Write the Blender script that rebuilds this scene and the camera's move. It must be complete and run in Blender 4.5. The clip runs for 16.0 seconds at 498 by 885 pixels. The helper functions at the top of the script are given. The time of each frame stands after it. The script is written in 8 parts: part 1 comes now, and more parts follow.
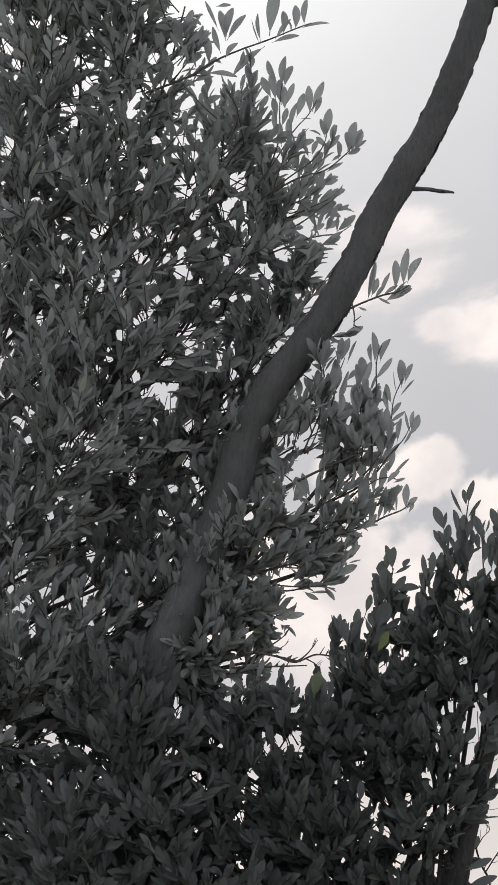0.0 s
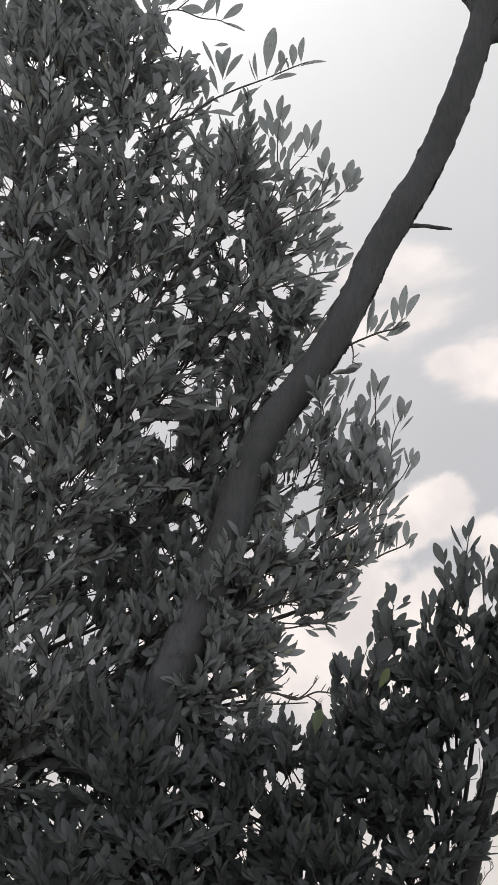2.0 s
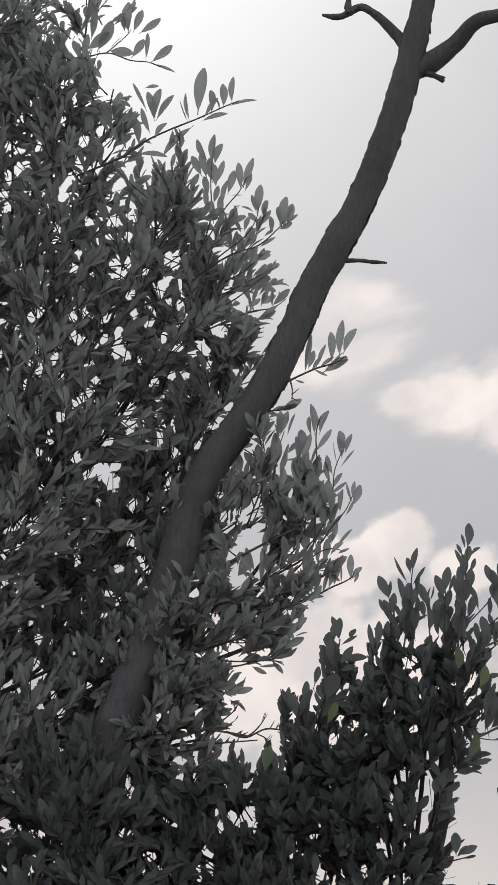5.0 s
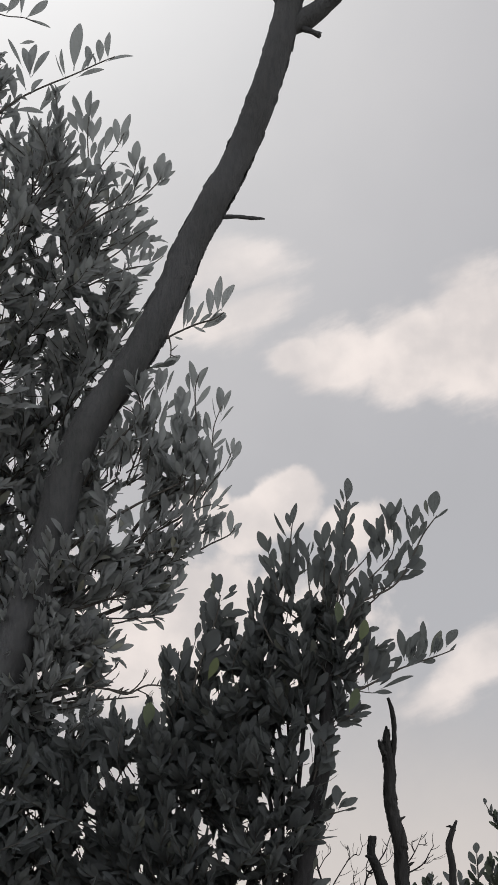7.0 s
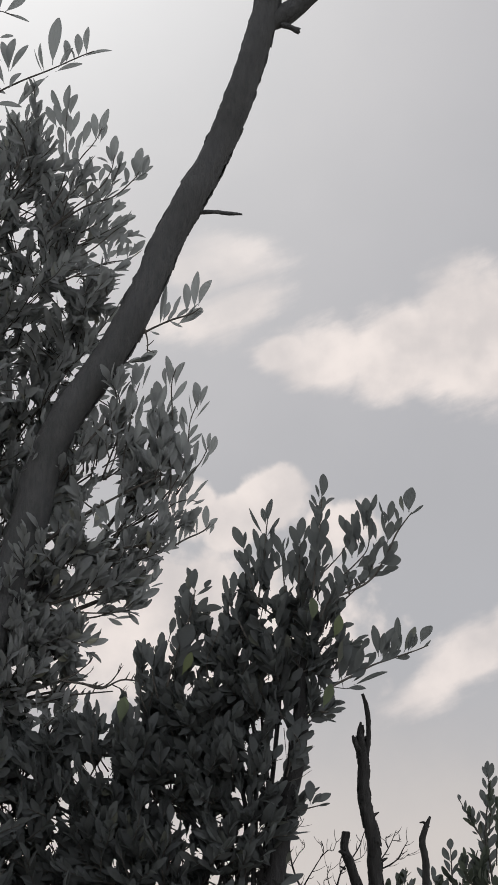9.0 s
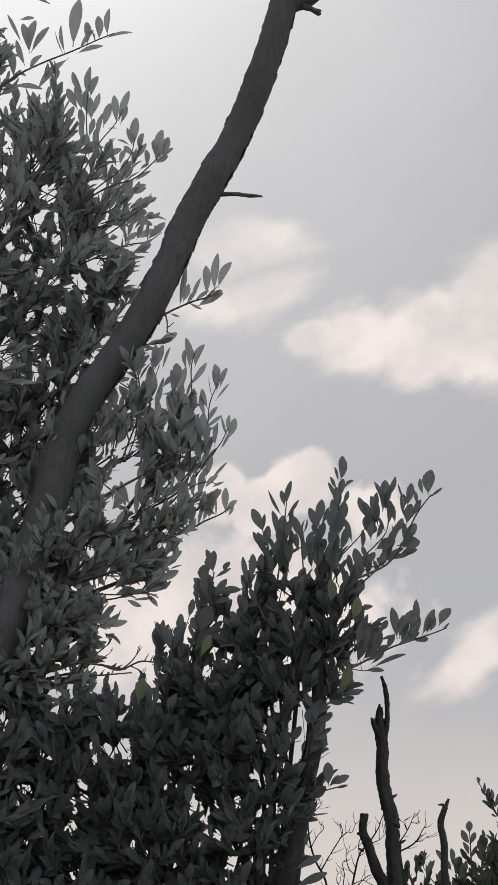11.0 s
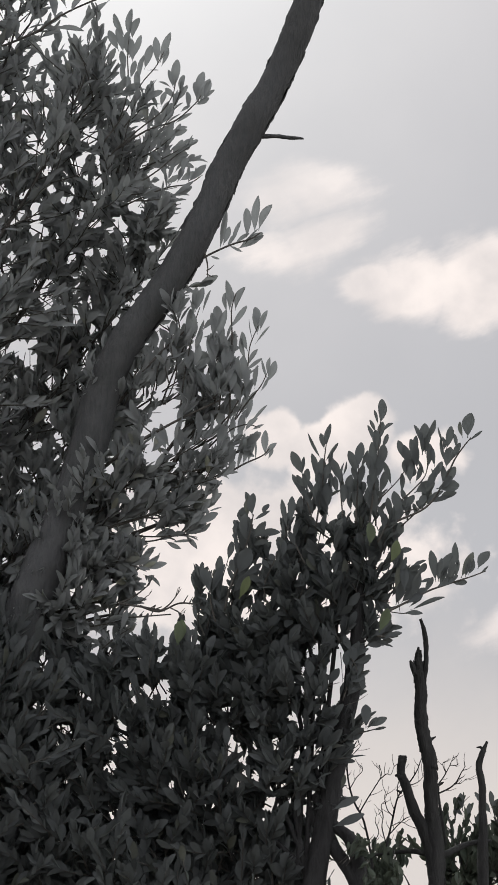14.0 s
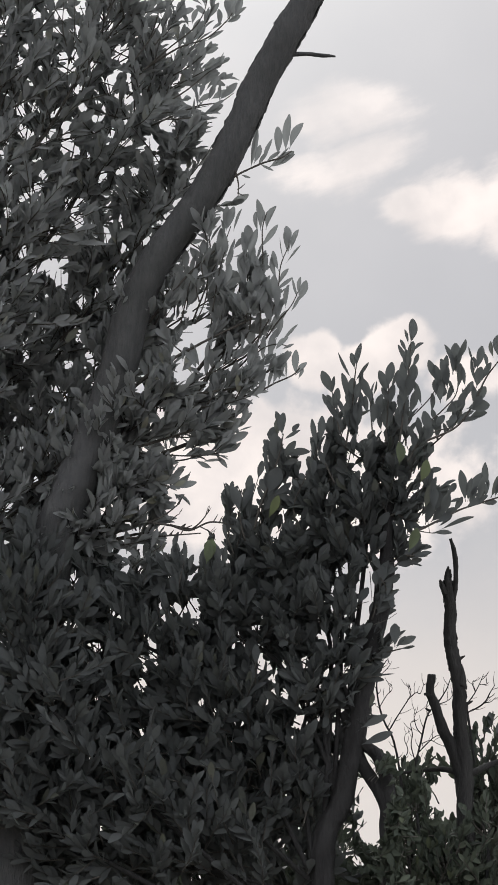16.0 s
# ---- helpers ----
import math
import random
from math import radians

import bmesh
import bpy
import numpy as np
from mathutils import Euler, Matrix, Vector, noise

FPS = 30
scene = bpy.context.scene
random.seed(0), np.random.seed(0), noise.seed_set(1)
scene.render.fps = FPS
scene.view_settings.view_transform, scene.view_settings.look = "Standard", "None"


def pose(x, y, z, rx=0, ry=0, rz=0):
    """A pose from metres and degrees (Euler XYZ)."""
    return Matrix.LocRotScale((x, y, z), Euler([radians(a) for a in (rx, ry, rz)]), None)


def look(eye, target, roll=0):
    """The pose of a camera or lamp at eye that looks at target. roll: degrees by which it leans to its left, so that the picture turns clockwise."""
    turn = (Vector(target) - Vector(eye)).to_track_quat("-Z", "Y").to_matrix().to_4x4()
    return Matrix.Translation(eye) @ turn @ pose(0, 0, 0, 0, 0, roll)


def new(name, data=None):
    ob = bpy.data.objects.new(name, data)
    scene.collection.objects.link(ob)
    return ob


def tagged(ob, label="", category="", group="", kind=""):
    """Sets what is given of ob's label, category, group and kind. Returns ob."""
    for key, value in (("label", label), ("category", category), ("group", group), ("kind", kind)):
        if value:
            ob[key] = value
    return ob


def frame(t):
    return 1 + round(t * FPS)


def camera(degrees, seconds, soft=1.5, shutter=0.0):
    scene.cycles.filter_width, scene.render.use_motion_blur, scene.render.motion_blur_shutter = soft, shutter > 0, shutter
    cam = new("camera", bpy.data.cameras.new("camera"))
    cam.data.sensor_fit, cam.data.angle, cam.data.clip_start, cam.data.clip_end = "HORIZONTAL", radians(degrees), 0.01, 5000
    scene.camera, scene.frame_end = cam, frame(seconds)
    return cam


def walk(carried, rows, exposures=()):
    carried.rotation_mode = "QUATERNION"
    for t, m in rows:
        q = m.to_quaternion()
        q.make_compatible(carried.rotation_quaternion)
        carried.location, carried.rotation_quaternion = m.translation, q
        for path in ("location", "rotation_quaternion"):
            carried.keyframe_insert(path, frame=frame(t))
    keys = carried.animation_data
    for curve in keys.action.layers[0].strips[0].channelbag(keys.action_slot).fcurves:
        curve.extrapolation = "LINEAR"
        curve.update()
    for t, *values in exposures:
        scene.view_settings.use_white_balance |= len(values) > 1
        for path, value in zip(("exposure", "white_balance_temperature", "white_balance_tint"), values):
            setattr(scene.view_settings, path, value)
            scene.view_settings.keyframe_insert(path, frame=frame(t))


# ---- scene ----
cam = camera(12.583, 16.0)
# seconds, eye, pitch, yaw, roll
ROWS = [
    (0.0, -0.1181, 0.0000, 1.6219, 18.930, 3.804, 4.090),
    (0.5, -0.1097, 0.0000, 1.6203, 19.196, 3.862, 4.244),
    (1.0, -0.1013, 0.0000, 1.6188, 19.389, 3.910, 4.157),
    (1.5, -0.0928, 0.0000, 1.6172, 19.588, 3.993, 3.986),
    (2.0, -0.0844, 0.0000, 1.6156, 19.920, 4.138, 3.762),
    (2.5, -0.0759, 0.0000, 1.6141, 20.414, 4.311, 3.895),
    (3.0, -0.0675, 0.0000, 1.6125, 21.079, 4.249, 3.700),
    (3.2, -0.0641, 0.0000, 1.6119, 21.316, 4.151, 3.485),
    (5.3, -0.0287, 0.0000, 1.6053, 20.856, 2.686, 1.219),
    (5.5, -0.0253, 0.0000, 1.6047, 20.729, 2.442, 0.976),
    (6.0, -0.0169, 0.0000, 1.6031, 20.448, 1.680, 0.654),
    (6.5, -0.0084, 0.0000, 1.6016, 20.202, 0.837, 0.403),
    (7.0, 0.0000, 0.0000, 1.6000, 20.000, -0.000, -0.000),
    (7.5, 0.0084, 0.0000, 1.5984, 19.862, -0.512, -0.204),
    (8.0, 0.0169, 0.0000, 1.5969, 19.845, -0.644, -0.118),
    (8.5, 0.0253, 0.0000, 1.5953, 19.893, -0.536, 0.060),
    (9.0, 0.0338, 0.0000, 1.5938, 19.929, -0.371, 0.188),
    (11.5, 0.0759, 0.0000, 1.5859, 19.186, 0.567, 0.487),
    (12.0, 0.0844, 0.0000, 1.5844, 18.774, 0.610, 0.326),
    (12.5, 0.0928, 0.0000, 1.5828, 18.501, 0.771, 0.448),
    (13.0, 0.1013, 0.0000, 1.5813, 18.380, 1.005, 0.717),
    (13.5, 0.1097, 0.0000, 1.5797, 18.311, 1.346, 0.926),
    (14.0, 0.1181, 0.0000, 1.5781, 18.117, 1.880, 1.165),
    (14.5, 0.1266, 0.0000, 1.5766, 17.765, 2.312, 1.254),
    (15.0, 0.1350, 0.0000, 1.5750, 17.316, 2.742, 1.361),
    (15.5, 0.1434, 0.0000, 1.5734, 16.656, 2.561, 1.312),
    (16.0, 0.1519, 0.0000, 1.5719, 16.098, 2.907, 1.580),
]
walk(cam, [(t, pose(x, y, z, 90 + pitch, 0, yaw) @ pose(0, 0, 0, 0, 0, roll)) for t, x, y, z, pitch, yaw, roll in ROWS],
     exposures=[(0.0, 0.30), (3.0, 0.27), (5.5, 0.14), (7.0, 0.05), (9.0, 0.03), (12.5, 0.15), (14.5, 0.24), (16.0, 0.30)])

# ---- sky, sun ----
SUN_AZ, SUN_EL = -9.21, 36.79
world = bpy.data.worlds.new("sky")
scene.world = world
world.use_nodes = True
wt = world.node_tree
wt.nodes.clear()


def wnode(kind):
    return wt.nodes.new(kind)


def wmath(op, a, b=0.0, c=0.0, clamp=False):
    n = wnode("ShaderNodeMath")
    n.operation, n.use_clamp = op, clamp
    for i, v in enumerate((a, b, c)):
        if isinstance(v, (int, float)):
            n.inputs[i].default_value = v
        else:
            wt.links.new(v, n.inputs[i])
    return n.outputs[0]


def wmix(fac, a, b):
    n = wnode("ShaderNodeMix")
    n.data_type = "RGBA"
    for i, v in ((0, fac), (6, a), (7, b)):
        if isinstance(v, (int, float, tuple)):
            n.inputs[i].default_value = v
        else:
            wt.links.new(v, n.inputs[i])
    return n.outputs[2]


def wnoise(vec, scale, detail, rough=0.55):
    n = wnode("ShaderNodeTexNoise")
    n.inputs["Scale"].default_value, n.inputs["Detail"].default_value, n.inputs["Roughness"].default_value = scale, detail, rough
    wt.links.new(vec, n.inputs["Vector"])
    return n.outputs["Fac"]


def wsmooth(v, lo, hi):
    n = wnode("ShaderNodeMapRange")
    n.interpolation_type = "SMOOTHSTEP"
    wt.links.new(v, n.inputs[0])
    n.inputs[1].default_value, n.inputs[2].default_value = lo, hi
    return n.outputs[0]


coord = wnode("ShaderNodeTexCoord").outputs["Generated"]
sep = wnode("ShaderNodeSeparateXYZ")
wt.links.new(coord, sep.inputs[0])
elev = wmath("MULTIPLY", wmath("ARCSINE", sep.outputs[2]), 57.296)
azim = wmath("MULTIPLY", wmath("ARCTAN2", sep.outputs[0], sep.outputs[1]), 57.296)
fine = wnoise(coord, 26.0, 9.0, 0.62)
broad = wnoise(coord, 9.0, 5.0, 0.55)


def cloud(az, el, wide, high, slope=0.0, amount=1.0):
    """A soft heap of cloud at an azimuth and elevation, in degrees; slope leans it up to its right."""
    u = wmath("SUBTRACT", azim, az)
    v = wmath("SUBTRACT", wmath("SUBTRACT", elev, el), wmath("MULTIPLY", u, slope))
    q = wmath("ADD", wmath("POWER", wmath("ABSOLUTE", wmath("DIVIDE", u, wide)), 2.0),
              wmath("POWER", wmath("ABSOLUTE", wmath("DIVIDE", v, high)), 2.0))
    return wmath("MULTIPLY", wmath("EXPONENT", wmath("MULTIPLY", q, -1.0)), amount)


def gathered(*clouds):
    total = clouds[0]
    for c in clouds[1:]:
        total = wmath("MAXIMUM", total, c)
    return total


streaked = gathered(cloud(-0.10, 24.50, 1.7, 0.85, 0.05, 0.80), cloud(-1.05, 24.20, 1.3, 0.8, 0.0, 0.7), cloud(0.12, 23.35, 1.7, 0.75, 0.3, 0.85), cloud(-0.95, 22.92, 2.2, 0.7, 0.1, 0.66),
                    cloud(6.00, 14.48, 1.5, 1.0, 0.5, 0.92), cloud(5.23, 13.69, 1.5, 0.9, 0.3, 0.65), cloud(7.34, 15.15, 1.4, 0.85, 0.2, 0.85), cloud(1.85, 22.77, 2.2, 0.8, 0.3, 0.45))
puffed = gathered(cloud(0.98, 18.52, 1.05, 0.85, 0.0, 1.15), cloud(-1.15, 18.2, 0.9, 0.85, 0.0, 1.1), cloud(-0.1, 17.9, 1.0, 0.85, 0.0, 1.1), cloud(2.84, 17.8, 1.2, 0.85, 0.0, 0.9), cloud(-1.64, 15.05, 6.0, 2.5, 0.0, 0.95))
heaped = gathered(cloud(1.3, 22.15, 0.9, 0.55, 0.1, 0.95), cloud(2.6, 22.0, 1.3, 0.95, 0.1, 1.05), cloud(4.4, 22.2, 1.6, 1.3, 0.15, 1.08), cloud(6.4, 22.5, 2.0, 1.8, 0.15, 1.08), cloud(8.6, 22.4, 2.6, 2.2, 0.1, 1.05))
low = cloud(-0.01, 7.92, 40.0, 5.2, 0.0, 0.85)
# wind-drawn wisps that rise to the right
along = wmath("ADD", wmath("MULTIPLY", azim, 0.94 * 0.42), wmath("MULTIPLY", elev, 0.34 * 0.42))
across = wmath("SUBTRACT", wmath("MULTIPLY", elev, 0.94 * 1.5), wmath("MULTIPLY", azim, 0.34 * 1.5))
drawn = wnode("ShaderNodeCombineXYZ")
wt.links.new(along, drawn.inputs[0])
wt.links.new(across, drawn.inputs[1])
wisps = wnoise(drawn.outputs[0], 0.75, 7.0, 0.58)
puffs = wnoise(coord, 75.0, 7.0, 0.5)
mask_high = wsmooth(wmath("ADD", streaked, wmath("ADD", wmath("MULTIPLY", wmath("SUBTRACT", fine, 0.5), 0.7), wmath("MULTIPLY", wmath("SUBTRACT", wisps, 0.5), 0.8))), 0.22, 0.70)
mask_puff = wsmooth(wmath("ADD", puffed, wmath("MULTIPLY", wmath("SUBTRACT", puffs, 0.5), 0.75)), 0.34, 0.62)
bumps = wnoise(coord, 48.0, 8.0, 0.55)
mask_heap = wsmooth(wmath("ADD", heaped, wmath("ADD", wmath("MULTIPLY", wmath("SUBTRACT", bumps, 0.5), 0.55), wmath("MULTIPLY", wmath("SUBTRACT", wisps, 0.5), 0.75))), 0.24, 0.70)
mask_low = wsmooth(wmath("ADD", low, wmath("MULTIPLY", wmath("SUBTRACT", fine, 0.5), 0.25)), 0.1, 0.95)
mask_near = wmath("MAXIMUM", wmath("MAXIMUM", wmath("MULTIPLY", mask_high, 0.9), mask_heap), wmath("MULTIPLY", mask_puff, 0.95), clamp=True)
mask_all = wsmooth(broad, 0.36, 0.62)
# assumed cloud over the unseen sky, away from the open stretch ahead
open_sky = wsmooth(wmath("SUBTRACT", 1.0, cloud(2.0, 20.0, 24.0, 30.0)), 0.3, 0.95)
mask_far = wmath("MULTIPLY", wmath("ADD", 0.5, wmath("MULTIPLY", mask_all, 0.5)), open_sky)

nishita = wnode("ShaderNodeTexSky")
nishita.sky_type, nishita.sun_disc = "NISHITA", False
nishita.sun_elevation, nishita.sun_rotation = radians(SUN_EL), radians(SUN_AZ)
nishita.dust_density = 1.5
scaled = wnode("ShaderNodeVectorMath")
scaled.operation = "SCALE"
wt.links.new(nishita.outputs[0], scaled.inputs[0])
scaled.inputs[3].default_value = 0.06
# thin high haze over the blue
hazy = wmix(wmath("ADD", 0.88, wmath("MULTIPLY", wmath("SUBTRACT", broad, 0.5), 0.3)), scaled.outputs[0], (0.43, 0.43, 0.45, 1))
heap_tone = wmix(wsmooth(wnoise(coord, 30.0, 5.0, 0.5), 0.3, 0.7), (0.66, 0.61, 0.595, 1), (0.90, 0.81, 0.765, 1))
clouded = wmix(wmath("MULTIPLY", mask_near, 0.92), wmix(wmath("MULTIPLY", mask_low, 0.9), hazy, (0.67, 0.615, 0.58, 1)), heap_tone)
# these unseen clouds are made extra bright, to fill the foliage's shaded side
clouded = wmix(mask_far, clouded, (3.3, 3.3, 3.4, 1))
# bright haze round the sun
sun_dir = Vector((math.sin(radians(SUN_AZ)) * math.cos(radians(SUN_EL)), math.cos(radians(SUN_AZ)) * math.cos(radians(SUN_EL)), math.sin(radians(SUN_EL))))
dot = wnode("ShaderNodeVectorMath")
dot.operation = "DOT_PRODUCT"
wt.links.new(coord, dot.inputs[0])
dot.inputs[1].default_value = sun_dir
away = wmath("MULTIPLY", wmath("ARCCOSINE", dot.outputs["Value"]), 57.296)
halo = wmath("EXPONENT", wmath("MULTIPLY", wmath("POWER", wmath("DIVIDE", away, 10.0), 2.0), -1.0))
lit = wmix(halo, clouded, (1.05, 1.05, 1.05, 1))
bg = wnode("ShaderNodeBackground")
bg.inputs[1].default_value = 1.0
wt.links.new(lit, bg.inputs[0])
wt.links.new(bg.outputs[0], wnode("ShaderNodeOutputWorld").inputs[0])

sun = new("sun", bpy.data.lights.new("sun", "SUN"))
sun.data.energy, sun.data.angle, sun.data.color = 2.5, radians(5.0), (1.0, 0.98, 0.95)
sun.matrix_world = look(sun_dir * 50, (0, 0, 0))


# ---- materials ----
def material(name):
    m = bpy.data.materials.new(name)
    m.use_nodes = True
    return m, m.node_tree, m.node_tree.nodes["Principled BSDF"]


def ramp(nt, source, stops):
    r = nt.nodes.new("ShaderNodeValToRGB")
    el = r.color_ramp.elements
    el[0].position, el[0].color = stops[0][0], (*stops[0][1], 1)
    el[1].position, el[1].color = stops[-1][0], (*stops[-1][1], 1)
    for p, c in stops[1:-1]:
        el.new(p).color = (*c, 1)
    nt.links.new(source, r.inputs[0])
    return r.outputs[0]


def noise_node(nt, scale, detail=4.0, rough=0.6, stretch=(1, 1, 1)):
    tc, mp, n = (nt.nodes.new(k) for k in ("ShaderNodeTexCoord", "ShaderNodeMapping", "ShaderNodeTexNoise"))
    mp.inputs["Scale"].default_value = stretch
    n.inputs["Scale"].default_value, n.inputs["Detail"].default_value, n.inputs["Roughness"].default_value = scale, detail, rough
    nt.links.new(tc.outputs["Object"], mp.inputs[0])
    nt.links.new(mp.outputs[0], n.inputs["Vector"])
    return n.outputs["Fac"]


def leaf_material(name, dark, light, through_colour, amount, per_object):
    """A waxy leaf that lets some daylight through; every leaf has its own shade of green."""
    m, nt, p = material(name)
    vary = nt.nodes.new("ShaderNodeObjectInfo" if per_object else "ShaderNodeNewGeometry").outputs["Random" if per_object else "Random Per Island"]
    tone = ramp(nt, vary, [(0.0, dark), (0.8, light), (0.965, light), (1.0, tuple(c * k for c, k in zip(light, (1.25, 1.2, 0.9))))])
    veins = noise_node(nt, 60.0)
    mix = nt.nodes.new("ShaderNodeMix")
    mix.data_type, mix.blend_type = "RGBA", "MULTIPLY"
    mix.inputs[0].default_value = 0.5
    nt.links.new(tone, mix.inputs[6])
    nt.links.new(ramp(nt, veins, [(0.3, (0.75, 0.75, 0.75)), (0.7, (1.15, 1.15, 1.15))]), mix.inputs[7])
    nt.links.new(mix.outputs[2], p.inputs["Base Color"])
    p.inputs["Roughness"].default_value, p.inputs["Specular IOR Level"].default_value = 0.65, 0.06
    bump = nt.nodes.new("ShaderNodeBump")
    bump.inputs["Strength"].default_value, bump.inputs["Distance"].default_value = 0.25, 0.002
    nt.links.new(veins, bump.inputs["Height"])
    nt.links.new(bump.outputs[0], p.inputs["Normal"])
    tr, blend = nt.nodes.new("ShaderNodeBsdfTranslucent"), nt.nodes.new("ShaderNodeMixShader")
    tr.inputs[0].default_value = (*through_colour, 1)
    blend.inputs[0].default_value = amount
    nt.links.new(p.outputs[0], blend.inputs[1])
    nt.links.new(tr.outputs[0], blend.inputs[2])
    nt.links.new(blend.outputs[0], nt.nodes["Material Output"].inputs[0])
    return m


def bark_material(name, dark, light, scale=9.0):
    m, nt, p = material(name)
    ridges = noise_node(nt, scale, 8.0, 0.7, (2.2, 2.2, 0.6))
    blotch = noise_node(nt, 2.5, 3.0)
    mix = nt.nodes.new("ShaderNodeMix")
    mix.data_type, mix.blend_type = "RGBA", "MULTIPLY"
    mix.inputs[0].default_value = 0.7
    nt.links.new(ramp(nt, ridges, [(0.32, dark), (0.68, light)]), mix.inputs[6])
    nt.links.new(ramp(nt, blotch, [(0.3, (0.65, 0.65, 0.62)), (0.7, (1.1, 1.1, 1.1))]), mix.inputs[7])
    nt.links.new(mix.outputs[2], p.inputs["Base Color"])
    p.inputs["Roughness"].default_value, p.inputs["Specular IOR Level"].default_value = 0.95, 0.05
    bump = nt.nodes.new("ShaderNodeBump")
    bump.inputs["Strength"].default_value, bump.inputs["Distance"].default_value = 1.0, 0.02
    nt.links.new(ridges, bump.inputs["Height"])
    nt.links.new(bump.outputs[0], p.inputs["Normal"])
    return m


# sun glare put into the colour: the two trees' leaves paler than the shrub's
GLARE_D, GLARE_L = (0.098, 0.104, 0.107), (0.107, 0.113, 0.115)
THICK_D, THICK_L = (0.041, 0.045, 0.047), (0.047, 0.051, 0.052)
GLARE_LEAF = leaf_material("glare_paled_leaf", GLARE_D, GLARE_L, (0.102, 0.109, 0.107), 0.5, True)
GLARE_FOLIAGE = leaf_material("glare_paled_foliage", GLARE_D, GLARE_L, (0.102, 0.109, 0.107), 0.5, False)
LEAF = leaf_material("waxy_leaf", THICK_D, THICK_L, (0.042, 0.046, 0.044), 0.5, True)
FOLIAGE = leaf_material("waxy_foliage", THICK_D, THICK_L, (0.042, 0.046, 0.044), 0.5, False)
FAR_LEAF = leaf_material("far_foliage", (0.020, 0.025, 0.021), (0.031, 0.037, 0.028), (0.030, 0.036, 0.026), 0.2, False)
YOUNG_LEAF = leaf_material("young_leaf", (0.044, 0.053, 0.034), (0.052, 0.063, 0.040), (0.062, 0.077, 0.042), 0.45, True)
BARK = bark_material("grey_bark", (0.028, 0.029, 0.031), (0.042, 0.043, 0.044), 30.0)
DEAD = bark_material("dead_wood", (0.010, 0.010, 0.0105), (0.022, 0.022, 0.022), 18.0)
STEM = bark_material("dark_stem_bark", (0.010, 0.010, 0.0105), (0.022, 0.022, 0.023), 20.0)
TWIG = bark_material("twig_bark", (0.030, 0.028, 0.026), (0.060, 0.056, 0.052), 30.0)
# ground is out of view; its pale colour is picked to bounce light upwards
soil, snt, sp = material("pale_bounce_soil")
sn, litter = noise_node(snt, 1.7, 8.0), noise_node(snt, 14.0, 6.0)
smix = snt.nodes.new("ShaderNodeMix")
smix.data_type, smix.blend_type = "RGBA", "MULTIPLY"
smix.inputs[0].default_value = 0.6
snt.links.new(ramp(snt, sn, [(0.3, (0.17, 0.155, 0.13)), (0.55, (0.24, 0.22, 0.19)), (0.75, (0.29, 0.27, 0.235))]), smix.inputs[6])
snt.links.new(ramp(snt, litter, [(0.36, (0.45, 0.42, 0.36)), (0.5, (1, 1, 1))]), smix.inputs[7])
snt.links.new(smix.outputs[2], sp.inputs["Base Color"])
sp.inputs["Roughness"].default_value = 0.95


# ---- builders ----
rng = random.Random(7)


def mesh_of(name, verts, faces, mat, smooth=True):
    me = bpy.data.meshes.new(name)
    me.from_pydata(verts, [], faces)
    me.materials.append(mat)
    if smooth:
        me.polygons.foreach_set("use_smooth", [True] * len(me.polygons))
    me.update()
    return me


def part(name, me, parent, label="", kind=""):
    ob = new(name, me)
    ob.parent = parent
    return tagged(ob, label=label, kind=kind)


def root(name, label, category, at, group="", kind=""):
    ob = new(name)
    ob.location = at
    ob.empty_display_size = 0.1
    bpy.context.view_layer.update()
    return tagged(ob, label, category, group, kind)


def spline(points, steps):
    """A smooth line through the points."""
    pts = [Vector(p) for p in points]
    if len(pts) == 2:
        pts = [pts[0], pts[0].lerp(pts[1], 0.5), pts[1]]
    ext = [pts[0] * 2 - pts[1], *pts, pts[-1] * 2 - pts[-2]]
    out = []
    for i in range(1, len(ext) - 2):
        a, b, c, d = ext[i - 1:i + 3]
        for k in range(steps):
            t = k / steps
            out.append(0.5 * ((2 * b) + (c - a) * t + (2 * a - 5 * b + 4 * c - d) * t * t + (3 * b - a - 3 * c + d) * t ** 3))
    return out + [pts[-1]]


